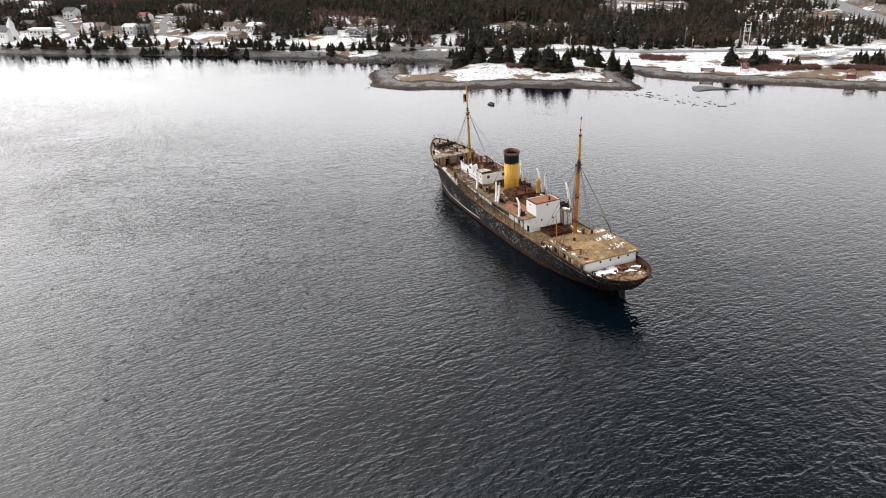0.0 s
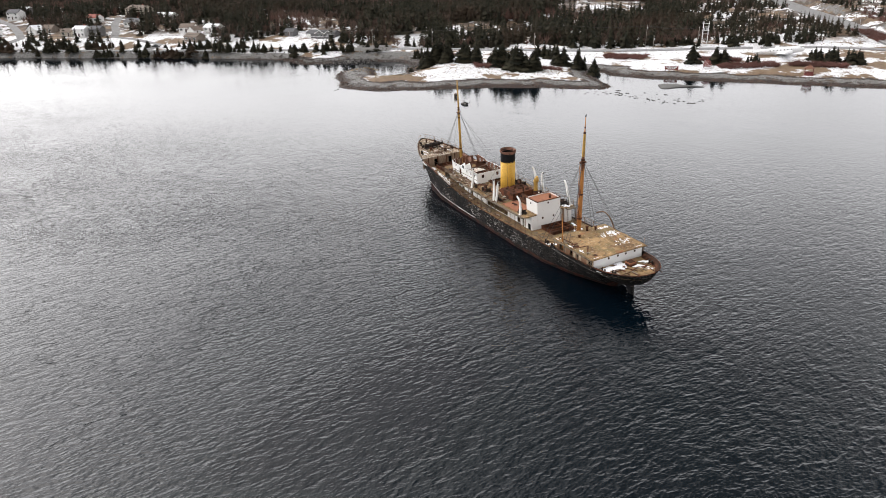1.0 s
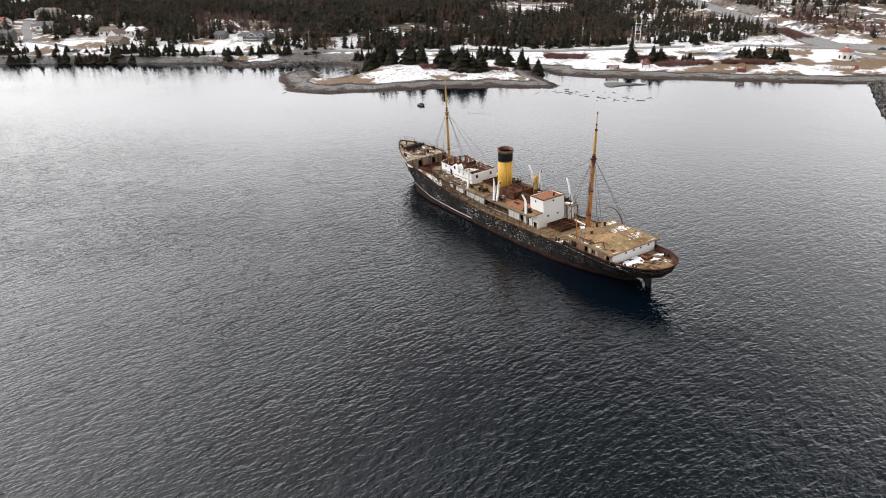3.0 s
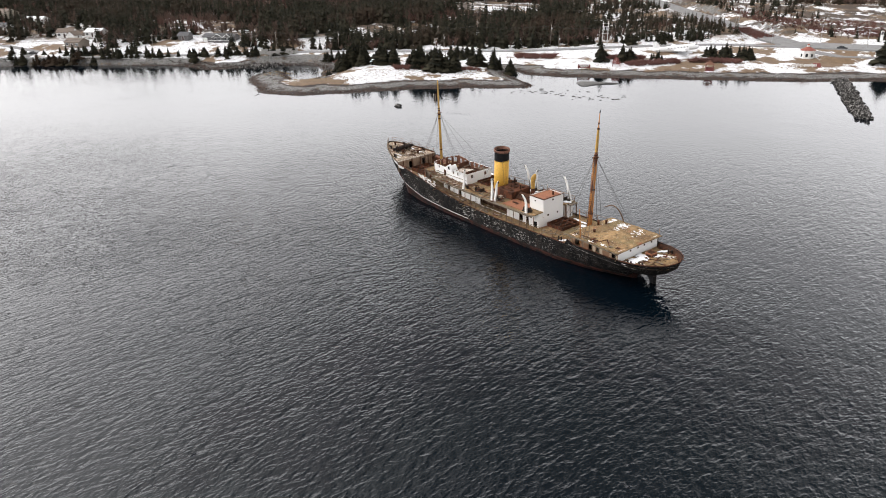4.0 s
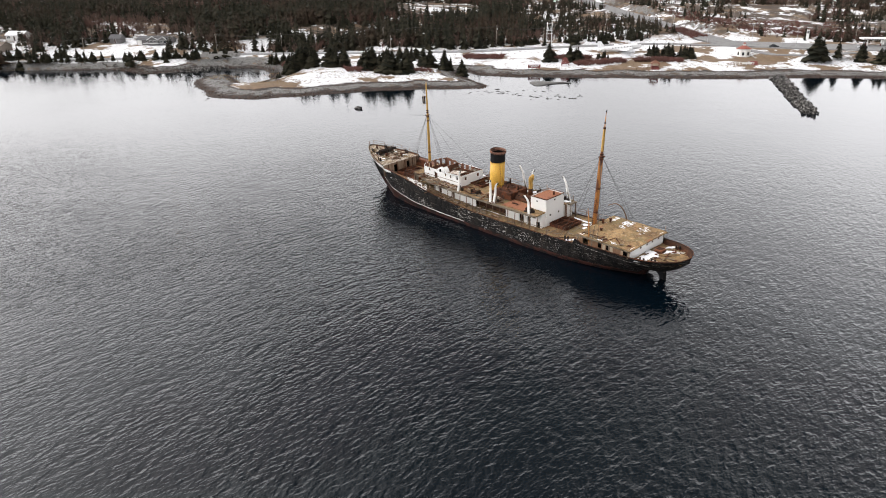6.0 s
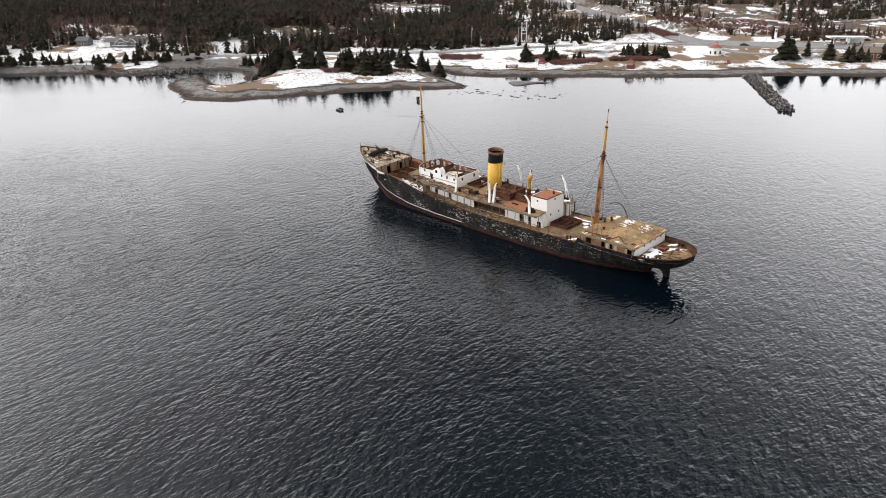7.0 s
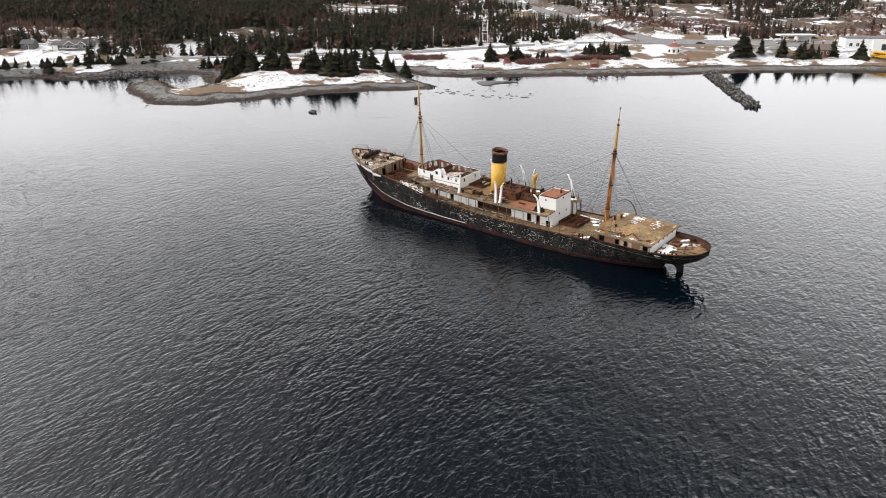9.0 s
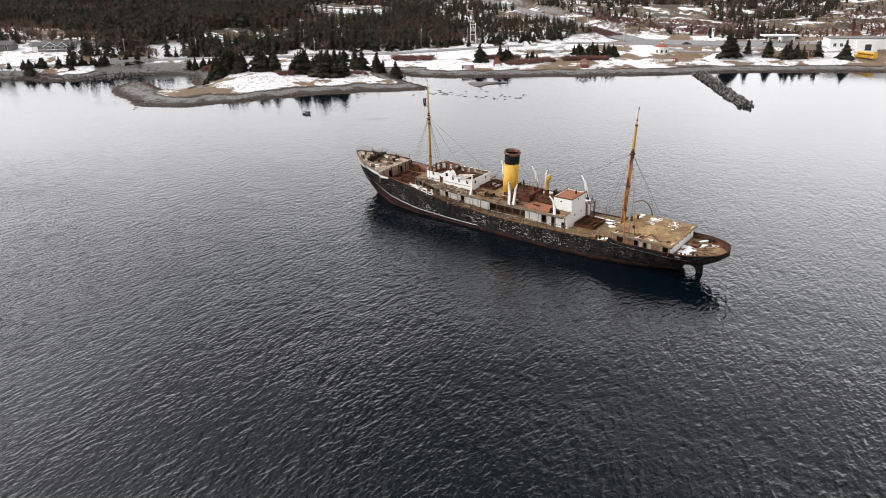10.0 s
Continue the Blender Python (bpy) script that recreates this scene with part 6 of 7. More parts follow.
# rocks
def rock_mesh(seed, rough=0.28):
    r = random.Random(seed)
    bm = bmesh.new()
    bmesh.ops.create_icosphere(bm, subdivisions=1, radius=1.0)
    ax = Vector((r.uniform(0.9, 1.6), r.uniform(0.55, 0.95), r.uniform(0.38, 0.65)))
    for v in bm.verts:
        v.co = Vector((v.co.x * ax.x, v.co.y * ax.y, v.co.z * ax.z)) * (1 + r.uniform(-rough, rough))
    me = bpy.data.meshes.new("rock")
    bm.to_mesh(me)
    bm.free()
    me.materials.append(ROCK)
    return me


ROCKS = [rock_mesh(s) for s in range(8)]
rr = random.Random(21)
ROCK_ARR = []
for me in ROCKS:
    ROCK_ARR.append((np.array([v.co[:] for v in me.vertices], np.float32), np.array([p.vertices[:] for p in me.polygons], np.int32)))


def heap(name, places, mat, label, category, kind="stuff", parent=None):
    VV, TT, base = [], [], 0
    for x, y, z, r in places:
        V, T = rr.choice(ROCK_ARR)
        R = np.array(Euler((rr.uniform(0, 6), rr.uniform(0, 6), rr.uniform(0, 6))).to_matrix())
        VV.append((V * r) @ R.T + np.array((x, y, z)))
        TT.append(T + base)
        base += len(V)
    return soup(name, np.concatenate(VV), np.concatenate(TT), mat, label, category, kind, parent)


BW0, BW1 = Vector((-29, 206, 0)), Vector((5.5, 137, 0))
bw = thing("breakwater", Matrix.Identity(4), "breakwater of dark tumbled armour stones", "breakwater")
bdir = (BW1 - BW0).normalized()
bside = Vector((-bdir.y, bdir.x, 0))
for k in range(290):
    f, s = rr.random(), rr.uniform(-1, 1)
    o = new("armour_stone", rr.choice(ROCKS))
    o.parent = bw
    p = BW0.lerp(BW1, f) + bside * s * (2.9 - 0.6 * f)
    o.location = (p.x, p.y, 1.35 * (1 - abs(s) ** 1.6) * (1 - 0.25 * f) + 0.1)
    o.rotation_euler = (rr.uniform(0, 6), rr.uniform(0, 6), rr.uniform(0, 6))
    sc = rr.uniform(0.4, 0.85)
    o.scale = (sc, sc, sc)
core = [(BW0.lerp(BW1, rr.random()) + bside * rr.uniform(-2.3, 2.3)) for k in range(420)]
heap("core_stone", [(p.x, p.y, rr.uniform(-0.5, 0.5), rr.uniform(0.5, 0.9)) for p in core], ROCK, "", "", parent=bw)["kind"] = "stuff"


def single_rock(x, y, r, z=0.0, label="dark rock standing in the water"):
    o = new("rock", rr.choice(ROCKS))
    o.location, o.scale = (x, y, z), (r * 1.2, r, r * (1.0 if r > 1 else 0.45))
    o.rotation_euler = (0, 0, rr.uniform(0, 6))
    tagged(o, label, "rock", "rocks in the shallows")


single_rock(-104, 54.5, 1.05, 0.3, "round black boulder standing in the bay")
for x, y, r in ((-81, 108, 0.6), (-84, 108, 0.45), (-77, 109.5, 0.55), (-74, 109, 0.5), (-70, 109.5, 0.5), (-66, 110, 0.45), (-93, 106, 0.5), (-93, 111, 0.8), (-96, 114, 0.7), (-90, 113, 0.5), (-160, 33, 0.6), (-158, 31, 0.4), (-87, 118, 0.5), (-80, 121, 0.6)):
    single_rock(x, y, r, 0.05)
for k in range(46):
    x = rr.uniform(-99, -62)
    single_rock(x, 106 + (x + 99) * 0.25 + rr.gauss(0, 4.5), rr.uniform(0.2, 0.6), 0.03, "small dark stone awash in the shallows")
# low gravel bar in the river mouth
bm = bmesh.new()
bmesh.ops.create_uvsphere(bm, u_segments=28, v_segments=10, radius=1.0)
for v in bm.verts:
    a = math.atan2(v.co.y, v.co.x)
    q = 1 + 0.25 * math.sin(2 * a + 1) + 0.12 * math.sin(5 * a)
    q *= 1.35 if abs(a) < 0.35 else 1.0
    v.co = Vector((v.co.x * 5.4 * q, v.co.y * 6.5 * q * (0.8 - 0.7 * v.co.x), v.co.z * 0.5))
g = part("gravel_bar", bm, BAR, None, "", True)
g.matrix_world = pose(-91, 138, 0.10, 0, 0, 40)
tagged(g, "low grey gravel bar in the river mouth", "ground", kind="structure")
# riprap on the bank, stones and weed on the beaches
bank = []
for (ax, ay), (bx, by) in zip(COAST[3:15], COAST[4:16]):
    L = math.hypot(bx - ax, by - ay)
    s = Vector((-(by - ay) / L, (bx - ax) / L))
    for k in range(int(L * 5)):
        t, q = rr.random(), rr.uniform(-0.8, 7.5)
        x, y = ax + (bx - ax) * t + s.x * q, ay + (by - ay) * t + s.y * q
        bank.append((x, y, 0.05, rr.uniform(0.2, 0.55)))
def settle(places, lo=-9.0, hi=99.0):
    zs = height([p[0] for p in places], [p[1] for p in places])
    return [(x, y, z + up, r) for (x, y, up, r), z in zip(places, zs) if lo < z < hi]


heap("bank_stones", settle(bank), BOULDER, "grey riprap stones on the road bank", "stones")
beach = []
for (ax, ay), (bx, by) in zip(COAST[15:52], COAST[16:53]):
    L = math.hypot(bx - ax, by - ay)
    s = Vector((-(by - ay) / L, (bx - ax) / L))
    for k in range(int(min(L, 160) * 5)):
        t, q = rr.random(), rr.gauss(2.0, 3.2)
        x, y = ax + (bx - ax) * t + s.x * q, ay + (by - ay) * t + s.y * q
        beach.append((x, y, 0.0, rr.uniform(0.08, 0.28)))
heap("beach_stones", settle(beach, -0.5, 2.4), BOULDER, "scattered grey beach stones", "stones")
wrack = []
for (ax, ay), (bx, by) in zip(COAST[5:52], COAST[6:53]):
    L = math.hypot(bx - ax, by - ay)
    s = Vector((-(by - ay) / L, (bx - ax) / L))
    for k in range(int(min(L, 120) * 7.0)):
        t, q = rr.random(), rr.gauss(1.1, 0.9)
        wrack.append((ax + (bx - ax) * t + s.x * q, ay + (by - ay) * t + s.y * q, 0.0, rr.uniform(0.1, 0.34)))
for k in range(900):
    wrack.append((-260 + rr.gauss(0, 10), 50 + rr.gauss(0, 5), 0.0, rr.uniform(0.15, 0.5)))
heap("kelp_wrack", settle(wrack, -0.4, 1.6), KELP, "brown kelp and weedy stones at the tideline", "seaweed")
for nm, (ax, ay), (bx, by), wide, count in (("floating_weed", (-204, -86), (-194, -54), 0.9, 60), ("floating_weed", (-84, 58), (-77, 62), 0.8, 46)):
    weeds = []
    for k in range(count):
        t = rr.random()
        weeds.append((ax + (bx - ax) * t + rr.gauss(0, wide), ay + (by - ay) * t + rr.gauss(0, wide), -0.03, rr.uniform(0.05, 0.15)))
    heap(nm, weeds, KELP, "thin drift of dark weed at the surface", "seaweed")
heap("creek_rocks", [(-236 + rr.gauss(0, 4), 72 + rr.gauss(0, 5), rr.uniform(0, 0.4), rr.uniform(0.4, 1.1)) for k in range(160)], ROCK, "dark rocks at the creek mouth", "rocks")


# ---------------- buildings and fixtures on shore ----------------
def ground_pose(x, y, turn, sink=0.0):
    return pose(x, y, gz(x, y) - sink, 0, 0, turn)


def gable_roof(name, w, d, z, rise, over, mat, parent, label=""):
    """Two roof slabs over a w by d plan, ridge along x."""
    bm = bmesh.new()
    t = 0.18
    for s in (-1, 1):
        q = [(-w / 2 - over, s * (d / 2 + over), z - over * rise / (d / 2)), (w / 2 + over, s * (d / 2 + over), z - over * rise / (d / 2)), (w / 2 + over, 0, z + rise), (-w / 2 - over, 0, z + rise)]
        lo = [bm.verts.new(p) for p in q]
        hi = [bm.verts.new((p[0], p[1], p[2] + t)) for p in q]
        bm.faces.new(lo), bm.faces.new(hi[::-1])
        for k in range(4):
            bm.faces.new((lo[k], lo[(k + 1) % 4], hi[(k + 1) % 4], hi[k]))
    return part(name, bm, mat, parent, label)


def walls_box(w, d, h, rise, mat, parent, label=""):
    bm = bmesh.new()
    pts = [(-d / 2, -1.2), (d / 2, -1.2), (d / 2, h), (0, h + rise), (-d / 2, h)]
    a = [bm.verts.new((-w / 2, y, z)) for y, z in pts]
    c = [bm.verts.new((w / 2, y, z)) for y, z in pts]
    bm.faces.new(a), bm.faces.new(c[::-1])
    for k in range(5):
        bm.faces.new((a[k], a[(k + 1) % 5], c[(k + 1) % 5], c[k]))
    return part("wall", bm, mat, parent, label)


def window(parent, x, y, z, w, h, out=-1):
    f = box("window", x - w / 2 - 0.12, x + w / 2 + 0.12, y + out * 0.02, y + out * 0.09, z - 0.12, z + h + 0.12, TRIM, parent)
    box("pane", x - w / 2, x + w / 2, y + out * 0.08, y + out * 0.11, z, z + h, GLASS, f)
    box("glazing_bar", x - 0.04, x + 0.04, y + out * 0.09, y + out * 0.13, z, z + h, TRIM, f)


def house(x, y, turn, w, d, h, rise, wallmat, roofmat, label, chimney=True, wins=3, porch=False):
    e = thing("house", ground_pose(x, y, turn), label, "house", "houses on the shore road")
    walls_box(w, d, h, rise, wallmat, e)
    gable_roof("roof", w, d, h, rise, 0.45, roofmat, e)
    for s in (-1, 1):
        for k in range(wins):
            xx = -w / 2 + w * (k + 0.5) / wins
            if k == wins // 2 and s < 0:
                dr = box("door", xx - 0.5, xx + 0.5, s * d / 2 - 0.08, s * d / 2 + 0.08, -0.2, 2.0, DOORS, e)
                box("door_frame", xx - 0.62, xx + 0.62, s * d / 2 - 0.05, s * d / 2 + 0.05, -0.2, 2.12, TRIM, e)
                continue
            window(e, xx, s * d / 2, 0.9, min(1.6, w / wins * 0.5), 1.1, s)
            if h > 4.2:
                window(e, xx, s * d / 2, 3.3, 1.0, 1.1, s)
    if chimney:
        box("chimney", w * 0.18, w * 0.18 + 0.7, 0.2, 0.9, h + rise * 0.4, h + rise + 0.9, BRICKRED, e, "brick chimney")
    if porch:
        box("step", -1.2, 1.2, -d / 2 - 1.2, -d / 2, -0.6, -0.05, GREYWOOD, e)
    return e


# the grey bungalow with two white-trimmed front gables
e = thing("house", ground_pose(-300.5, 82, 36) @ Matrix.Scale(0.88, 4), "grey bungalow with white-trimmed front gables and dark roof", "house", "houses on the shore road")
walls_box(20, 9, 2.5, 1.7, GREYSIDING, e)
gable_roof("roof", 20, 9, 2.5, 1.7, 0.5, DARKROOF, e)
for gx, gw in ((1.0, 6.4), (7.4, 4.6)):
    bm = bmesh.new()
    pts = [(-gw / 2, -1.0), (gw / 2, -1.0), (gw / 2, 2.5), (0, 4.2), (-gw / 2, 2.5)]
    a = [bm.verts.new((gx + px, -6.2, z)) for px, z in pts]
    c = [bm.verts.new((gx + px, -2.0, z)) for px, z in pts]
    bm.faces.new(a[::-1]), bm.faces.new(c)
    for k in range(5):
        bm.faces.new((a[k], a[(k + 1) % 5], c[(k + 1) % 5], c[k]))
    part("front_gable", bm, GREYSIDING, e)
    for s in (-1, 1):
        bm = bmesh.new()
        q = [(gx + s * (gw / 2 + 0.5), -6.6, 2.2), (gx, -6.6, 4.3), (gx, -1.0, 4.3), (gx + s * (gw / 2 + 0.5), -1.0, 2.2)]
        lo, hi = [bm.verts.new(p) for p in q], [bm.verts.new((p[0], p[1], p[2] + 0.2)) for p in q]
        bm.faces.new(lo), bm.faces.new(hi[::-1])
        for k in range(4):
            bm.faces.new((lo[k], lo[(k + 1) % 4], hi[(k + 1) % 4], hi[k]))
        part("gable_roof", bm, DARKROOF, e)
        bm = bmesh.new()
        add_tube(bm, [(gx + s * (gw / 2 + 0.5), -6.65, 2.25), (gx, -6.65, 4.38)], 0.16, 4)
        part("bargeboard", bm, TRIM, e, "white bargeboard")
    window(e, gx - 1.2, -6.2, 0.7, 1.3, 1.5), window(e, gx + 1.2, -6.2, 0.7, 1.3, 1.5)
box("garage_wing", -9.6, -7.0, -4.9, -4.5, -0.8, 2.1, TRIM, e, "white garage doors")
for xx in (-3.6, 4.5, 9.2):
    window(e, xx, -4.5, 0.9, 1.1, 1.2)
box("deck_rail", -4.5, 6.0, -8.0, -7.9, 0.55, 0.75, TRIM, e, "white porch railing")

HOMES = [  # place, turn, size, walls, roof, label, chimney, windows
    (-345, 20, 30, 10, 7, 2.6, 1.8, TANSIDING, BROWNROOF, "low brown bungalow with a shingle roof", False, 3),
    (-374, 23, 48, 9, 7, 2.7, 2.0, WHITESIDING, BROWNROOF, "white bungalow with a brown gable roof", False, 3),
    (-364, 24, 125, 6, 5, 2.6, 2.0, WHITESIDING, BROWNROOF, "small white gabled garage by the road", False, 1),
    (-365, 36, 35, 10, 7, 2.6, 1.8, WHITESIDING, SNOWROOF, "white bungalow with snowy roof", False, 3),
    (-318, 69, 36, 6, 5, 2.4, 1.6, GREYSIDING, DARKROOF, "small grey cottage beside the bungalow", False, 1),
    (-454, 24, 38, 15, 7, 3.0, 1.6, WHITESIDING, SNOWROOF, "long white house with snowy roof", False, 4),
    (-502, 14, 30, 18, 12, 5.0, 2.6, CREAM, BROWNROOF, "large grey-tan house on the hillside", True, 4),
    (-430, 0, 40, 11, 9, 2.8, 2.2, WHITESIDING, DARKROOF, "white bungalow with grey hipped roof", True, 3),
    (-472, -20, 40, 9, 7, 3.0, 2.0, WHITESIDING, REDROOF, "white house with a red roof", False, 3),
    (-400, -26, 50, 7, 6, 4.2, 1.6, GREYSIDING, DARKROOF, "narrow grey two-storey house", False, 2),
    (-406, -34, 50, 7.5, 7, 4.6, 1.6, WHITESIDING, SNOWROOF, "white two-storey house with a flat look", True, 3),
    (-413, -41, 50, 7, 6, 2.6, 1.8, CREAM, BROWNROOF, "small tan house with a brown roof", False, 2),
    (-436, -50, 48, 7, 6, 2.6, 2.0, TANSIDING, BROWNROOF, "brown cottage among bare trees", False, 2),
    (-437, -58, 130, 7, 6.5, 2.8, 2.4, WHITESIDING, SNOWROOF, "white gabled cottage with snowy roof", False, 2),
    (-522, -67, 48, 9, 8, 4.6, 2.2, WHITESIDING, DARKROOF, "pale house high in the village", False, 3),
    (-450, -85, 50, 15, 8, 3.2, 0.8, WHITESIDING, SNOWROOF, "long low white hall with snow on its roof", False, 5),
    (-486, -94, 50, 10, 7, 2.8, 2.0, TANSIDING, DARKROOF, "dark brown house behind the church", False, 3),
    (-640, -92, 45, 14, 9, 6.0, 2.6, WHITESIDING, SNOWROOF, "tall white house on the hill", True, 3),
    (-560, -96, 45, 11, 8, 4.4, 2.2, CREAM, SNOWROOF, "cream house with snow on its roof", False, 3),
    (-585, -60, 45, 10, 8, 4.4, 2.2, GREYSIDING, SNOWROOF, "grey house with snow on its roof", False, 3),
    (-530, -110, 45, 10, 8, 3.0, 2.2, WHITESIDING, DARKROOF, "white house with dark roof", False, 3),
    (-600, 10, 40, 12, 8, 4.4, 2.2, WHITESIDING, SNOWROOF, "white house at the edge of the woods", False, 3)]
for args in HOMES:
    house(*args)

# church
e = thing("church", ground_pose(-449, -106, 35) @ Matrix.Scale(0.86, 4), "white wooden church with a low steeple", "church")
walls_box(15, 9, 6.0, 4.2, WHITESIDING, e)
gable_roof("roof", 15, 9, 6.0, 4.2, 0.4, DARKROOF, e)
box("tower", 5.5, 9.0, -2.0, 2.0, -1, 11.5, WHITESIDING, e, "white square tower")
bm = bmesh.new()
bmesh.ops.create_cone(bm, cap_ends=True, segments=4, radius1=2.7, radius2=0.05, depth=4.5, matrix=pose(7.25, 0, 13.7, 0, 0, 45))
part("spire", bm, WHITESIDING, e)
for k in range(4):
    window(e, -5.5 + k * 2.9, -4.5, 1.5, 0.9, 2.6)
box("door", 9.0, 9.08, -0.9, 0.9, -0.5, 2.4, DOORS, e)

# white octagonal visitors' house with a red roof and lantern
e = thing("visitor_house", ground_pose(-56, 237, 20) @ Matrix.Scale(0.9, 4), "small white eight-sided house with a red roof", "house")
bm = bmesh.new()
bmesh.ops.create_cone(bm, cap_ends=True, segments=8, radius1=3.4, radius2=3.4, depth=4.8, matrix=pose(0, 0, 1.2, 0, 0, 22.5))
part("wall", bm, WHITESIDING, e)
bm = bmesh.new()
bmesh.ops.create_cone(bm, cap_ends=True, segments=8, radius1=3.8, radius2=0.8, depth=1.6, matrix=pose(0, 0, 4.35, 0, 0, 22.5))
part("roof", bm, REDROOF, e, "red shingle roof")
bm = bmesh.new()
bmesh.ops.create_cone(bm, cap_ends=True, segments=8, radius1=0.7, radius2=0.7, depth=0.8, matrix=pose(0, 0, 5.5, 0, 0, 22.5))
ln = part("lantern", bm, WHITESIDING, e, "white lantern on the roof")
bm = bmesh.new()
bmesh.ops.create_cone(bm, cap_ends=True, segments=8, radius1=0.95, radius2=0.05, depth=0.7, matrix=pose(0, 0, 6.25, 0, 0, 22.5))
part("cap", bm, REDROOF, ln)
for k in range(8):
    a = radians(45 * k)
    bx = box("window", -0.5, 0.5, -3.2, -3.14, 0.6, 2.1, GLASS, e, m=Matrix.Rotation(a, 4, 'Z'))
    box("window_frame", -0.62, 0.62, -3.17, -3.12, 0.45, 2.25, TRIM, e, m=Matrix.Rotation(a, 4, 'Z'))
box("deck", -7.0, -3.0, -2.4, 1.5, -0.8, 0.1, REDPAINT, e, "red painted steps")
box("deck", 3.0, 6.8, -2.2, 1.0, -0.9, -0.1, REDPAINT, e)

# red gazebo on the beach
e = thing("gazebo", ground_pose(-72, 187, 35), "dark red wooden gazebo above the beach", "gazebo")
box("floor", -1.6, 1.6, -1.6, 1.6, -1.2, 0.1, REDPAINT, e)
for sx in (-1.4, 1.4):
    for sy in (-1.4, 1.4):
        box("post", sx - 0.09, sx + 0.09, sy - 0.09, sy + 0.09, 0.1, 2.4, REDPAINT, e)
for s in (-1.45, 1.45):
    box("side_panel", -1.4, 1.4, s - 0.05, s + 0.05, 0.1, 0.95, REDPAINT, e)
    box("side_panel", s - 0.05, s + 0.05, -1.4, 1.4, 0.1, 0.95, REDPAINT, e)
bm = bmesh.new()
bmesh.ops.create_cone(bm, cap_ends=True, segments=4, radius1=2.7, radius2=0.35, depth=1.1, matrix=pose(0, 0, 2.9, 0, 0, 45))
part("roof", bm, BROWNSIDING, e, "weathered red-brown roof")
box("finial", -0.3, 0.3, -0.3, 0.3, 3.4, 3.8, BROWNSIDING, e)

# red board sign with pale bars, white fence, red panels
e = thing("sign_board", ground_pose(-111.5, 157, 43), "long dark red sign board with pale lettering bars", "sign")
box("board", -2.6, 2.6, -0.08, 0.08, 0.45, 1.75, REDPAINT, e)
for z, x0, x1 in ((1.25, -2.1, 2.1), (0.8, -1.5, 1.6)):
    x = x0
    while x < x1:
        l = rr.uniform(0.25, 0.6)
        box("bar", x, min(x1, x + l), -0.11, -0.08, z, z + 0.26, TRIM, e)
        x += l + 0.16
for x in (-2.3, 2.3):
    box("post", x - 0.1, x + 0.1, 0.08, 0.26, -0.6, 1.9, REDPAINT, e)
e = thing("fence", ground_pose(-47.5, 216.5, 42), "white rail fence on the snow", "fence")
for k in range(7):
    box("post", -4.6 + k * 1.5, -4.45 + k * 1.5, -0.07, 0.07, -0.5, 1.15, TRIM, e)
for z in (0.3, 0.65, 1.0):
    box("rail", -4.6, 4.6, -0.09, -0.05, z, z + 0.12, TRIM, e)
box("panel", -0.5, 3.8, -0.14, -0.1, 0.35, 1.15, TRIM, e)
e = thing("red_panel", ground_pose(-44.5, 220.5, 40), "tilted red display panel", "sign")
box("board", -1.4, 1.4, -1.2, 1.2, 0.7, 0.8, REDPAINT, e, m=pose(0, 0, 0, 35, 0, 0))
for x in (-1.1, 1.1):
    box("post", x - 0.07, x + 0.07, 0.1, 0.24, -0.4, 0.8, REDPAINT, e)
e = thing("giant_chair", ground_pose(-104.5, 169.5, 40) @ Matrix.Scale(0.85, 4), "oversized red slatted chair facing the bay", "chair")
for k in range(6):
    box("back_slat", -1.5 + k * 0.5, -1.08 + k * 0.5, 0, 0.12, 0.8, 4.4 - 0.12 * (k - 2.5) ** 2, REDPAINT, e, m=pose(0, 0.9, 0, -24, 0, 0))
for k in range(5):
    box("seat_slat", -1.5, 1.5, -1.6 + k * 0.5, -1.2 + k * 0.5, 1.3 - k * 0.09, 1.4 - k * 0.09, REDPAINT, e)
for s in (-1.75, 1.75):
    box("arm", s - 0.25, s + 0.25, -1.9, 1.2, 2.0, 2.12, REDPAINT, e)
    box("leg", s - 0.1, s + 0.1, -1.7, -1.4, -0.4, 2.0, REDPAINT, e)
    box("leg", s - 0.1, s + 0.1, 1.2, 1.5, -0.4, 2.0, REDPAINT, e)


# white propeller aircraft on a plinth
def lofted(name, sections, mat, parent, label="", n=18):
    """Rings (x, y, z, ry, rz) joined along x."""
    bm = bmesh.new()
    rings = []
    for x, y, z, ry, rz in sections:
        rings.append([bm.verts.new((x, y + ry * math.cos(2 * math.pi * k / n), z + rz * math.sin(2 * math.pi * k / n))) for k in range(n)])
    for a, c in zip(rings, rings[1:]):
        for k in range(n):
            bm.faces.new((a[k], a[(k + 1) % n], c[(k + 1) % n], c[k]))
    bm.faces.new(rings[0][::-1]), bm.faces.new(rings[-1])
    return part(name, bm, mat, parent, label, True)


def fin(name, root, tip, th, mat, parent, label=""):
    """A tapered wing or fin between two chord lines ((x0, x1, y, z))."""
    bm = bmesh.new()
    R = []
    for x0, x1, y, z in (root, tip):
        R.append([bm.verts.new(p) for p in ((x0, y, z), ((x0 * 2 + x1) / 3, y + th[0], z + th[1]), (x1, y, z), ((x0 * 2 + x1) / 3, y - th[0], z - th[1]))])
    for k in range(4):
        bm.faces.new((R[0][k], R[0][(k + 1) % 4], R[1][(k + 1) % 4], R[1][k]))
    bm.faces.new(R[0][::-1]), bm.faces.new(R[1])
    return part(name, bm, mat, parent, label)


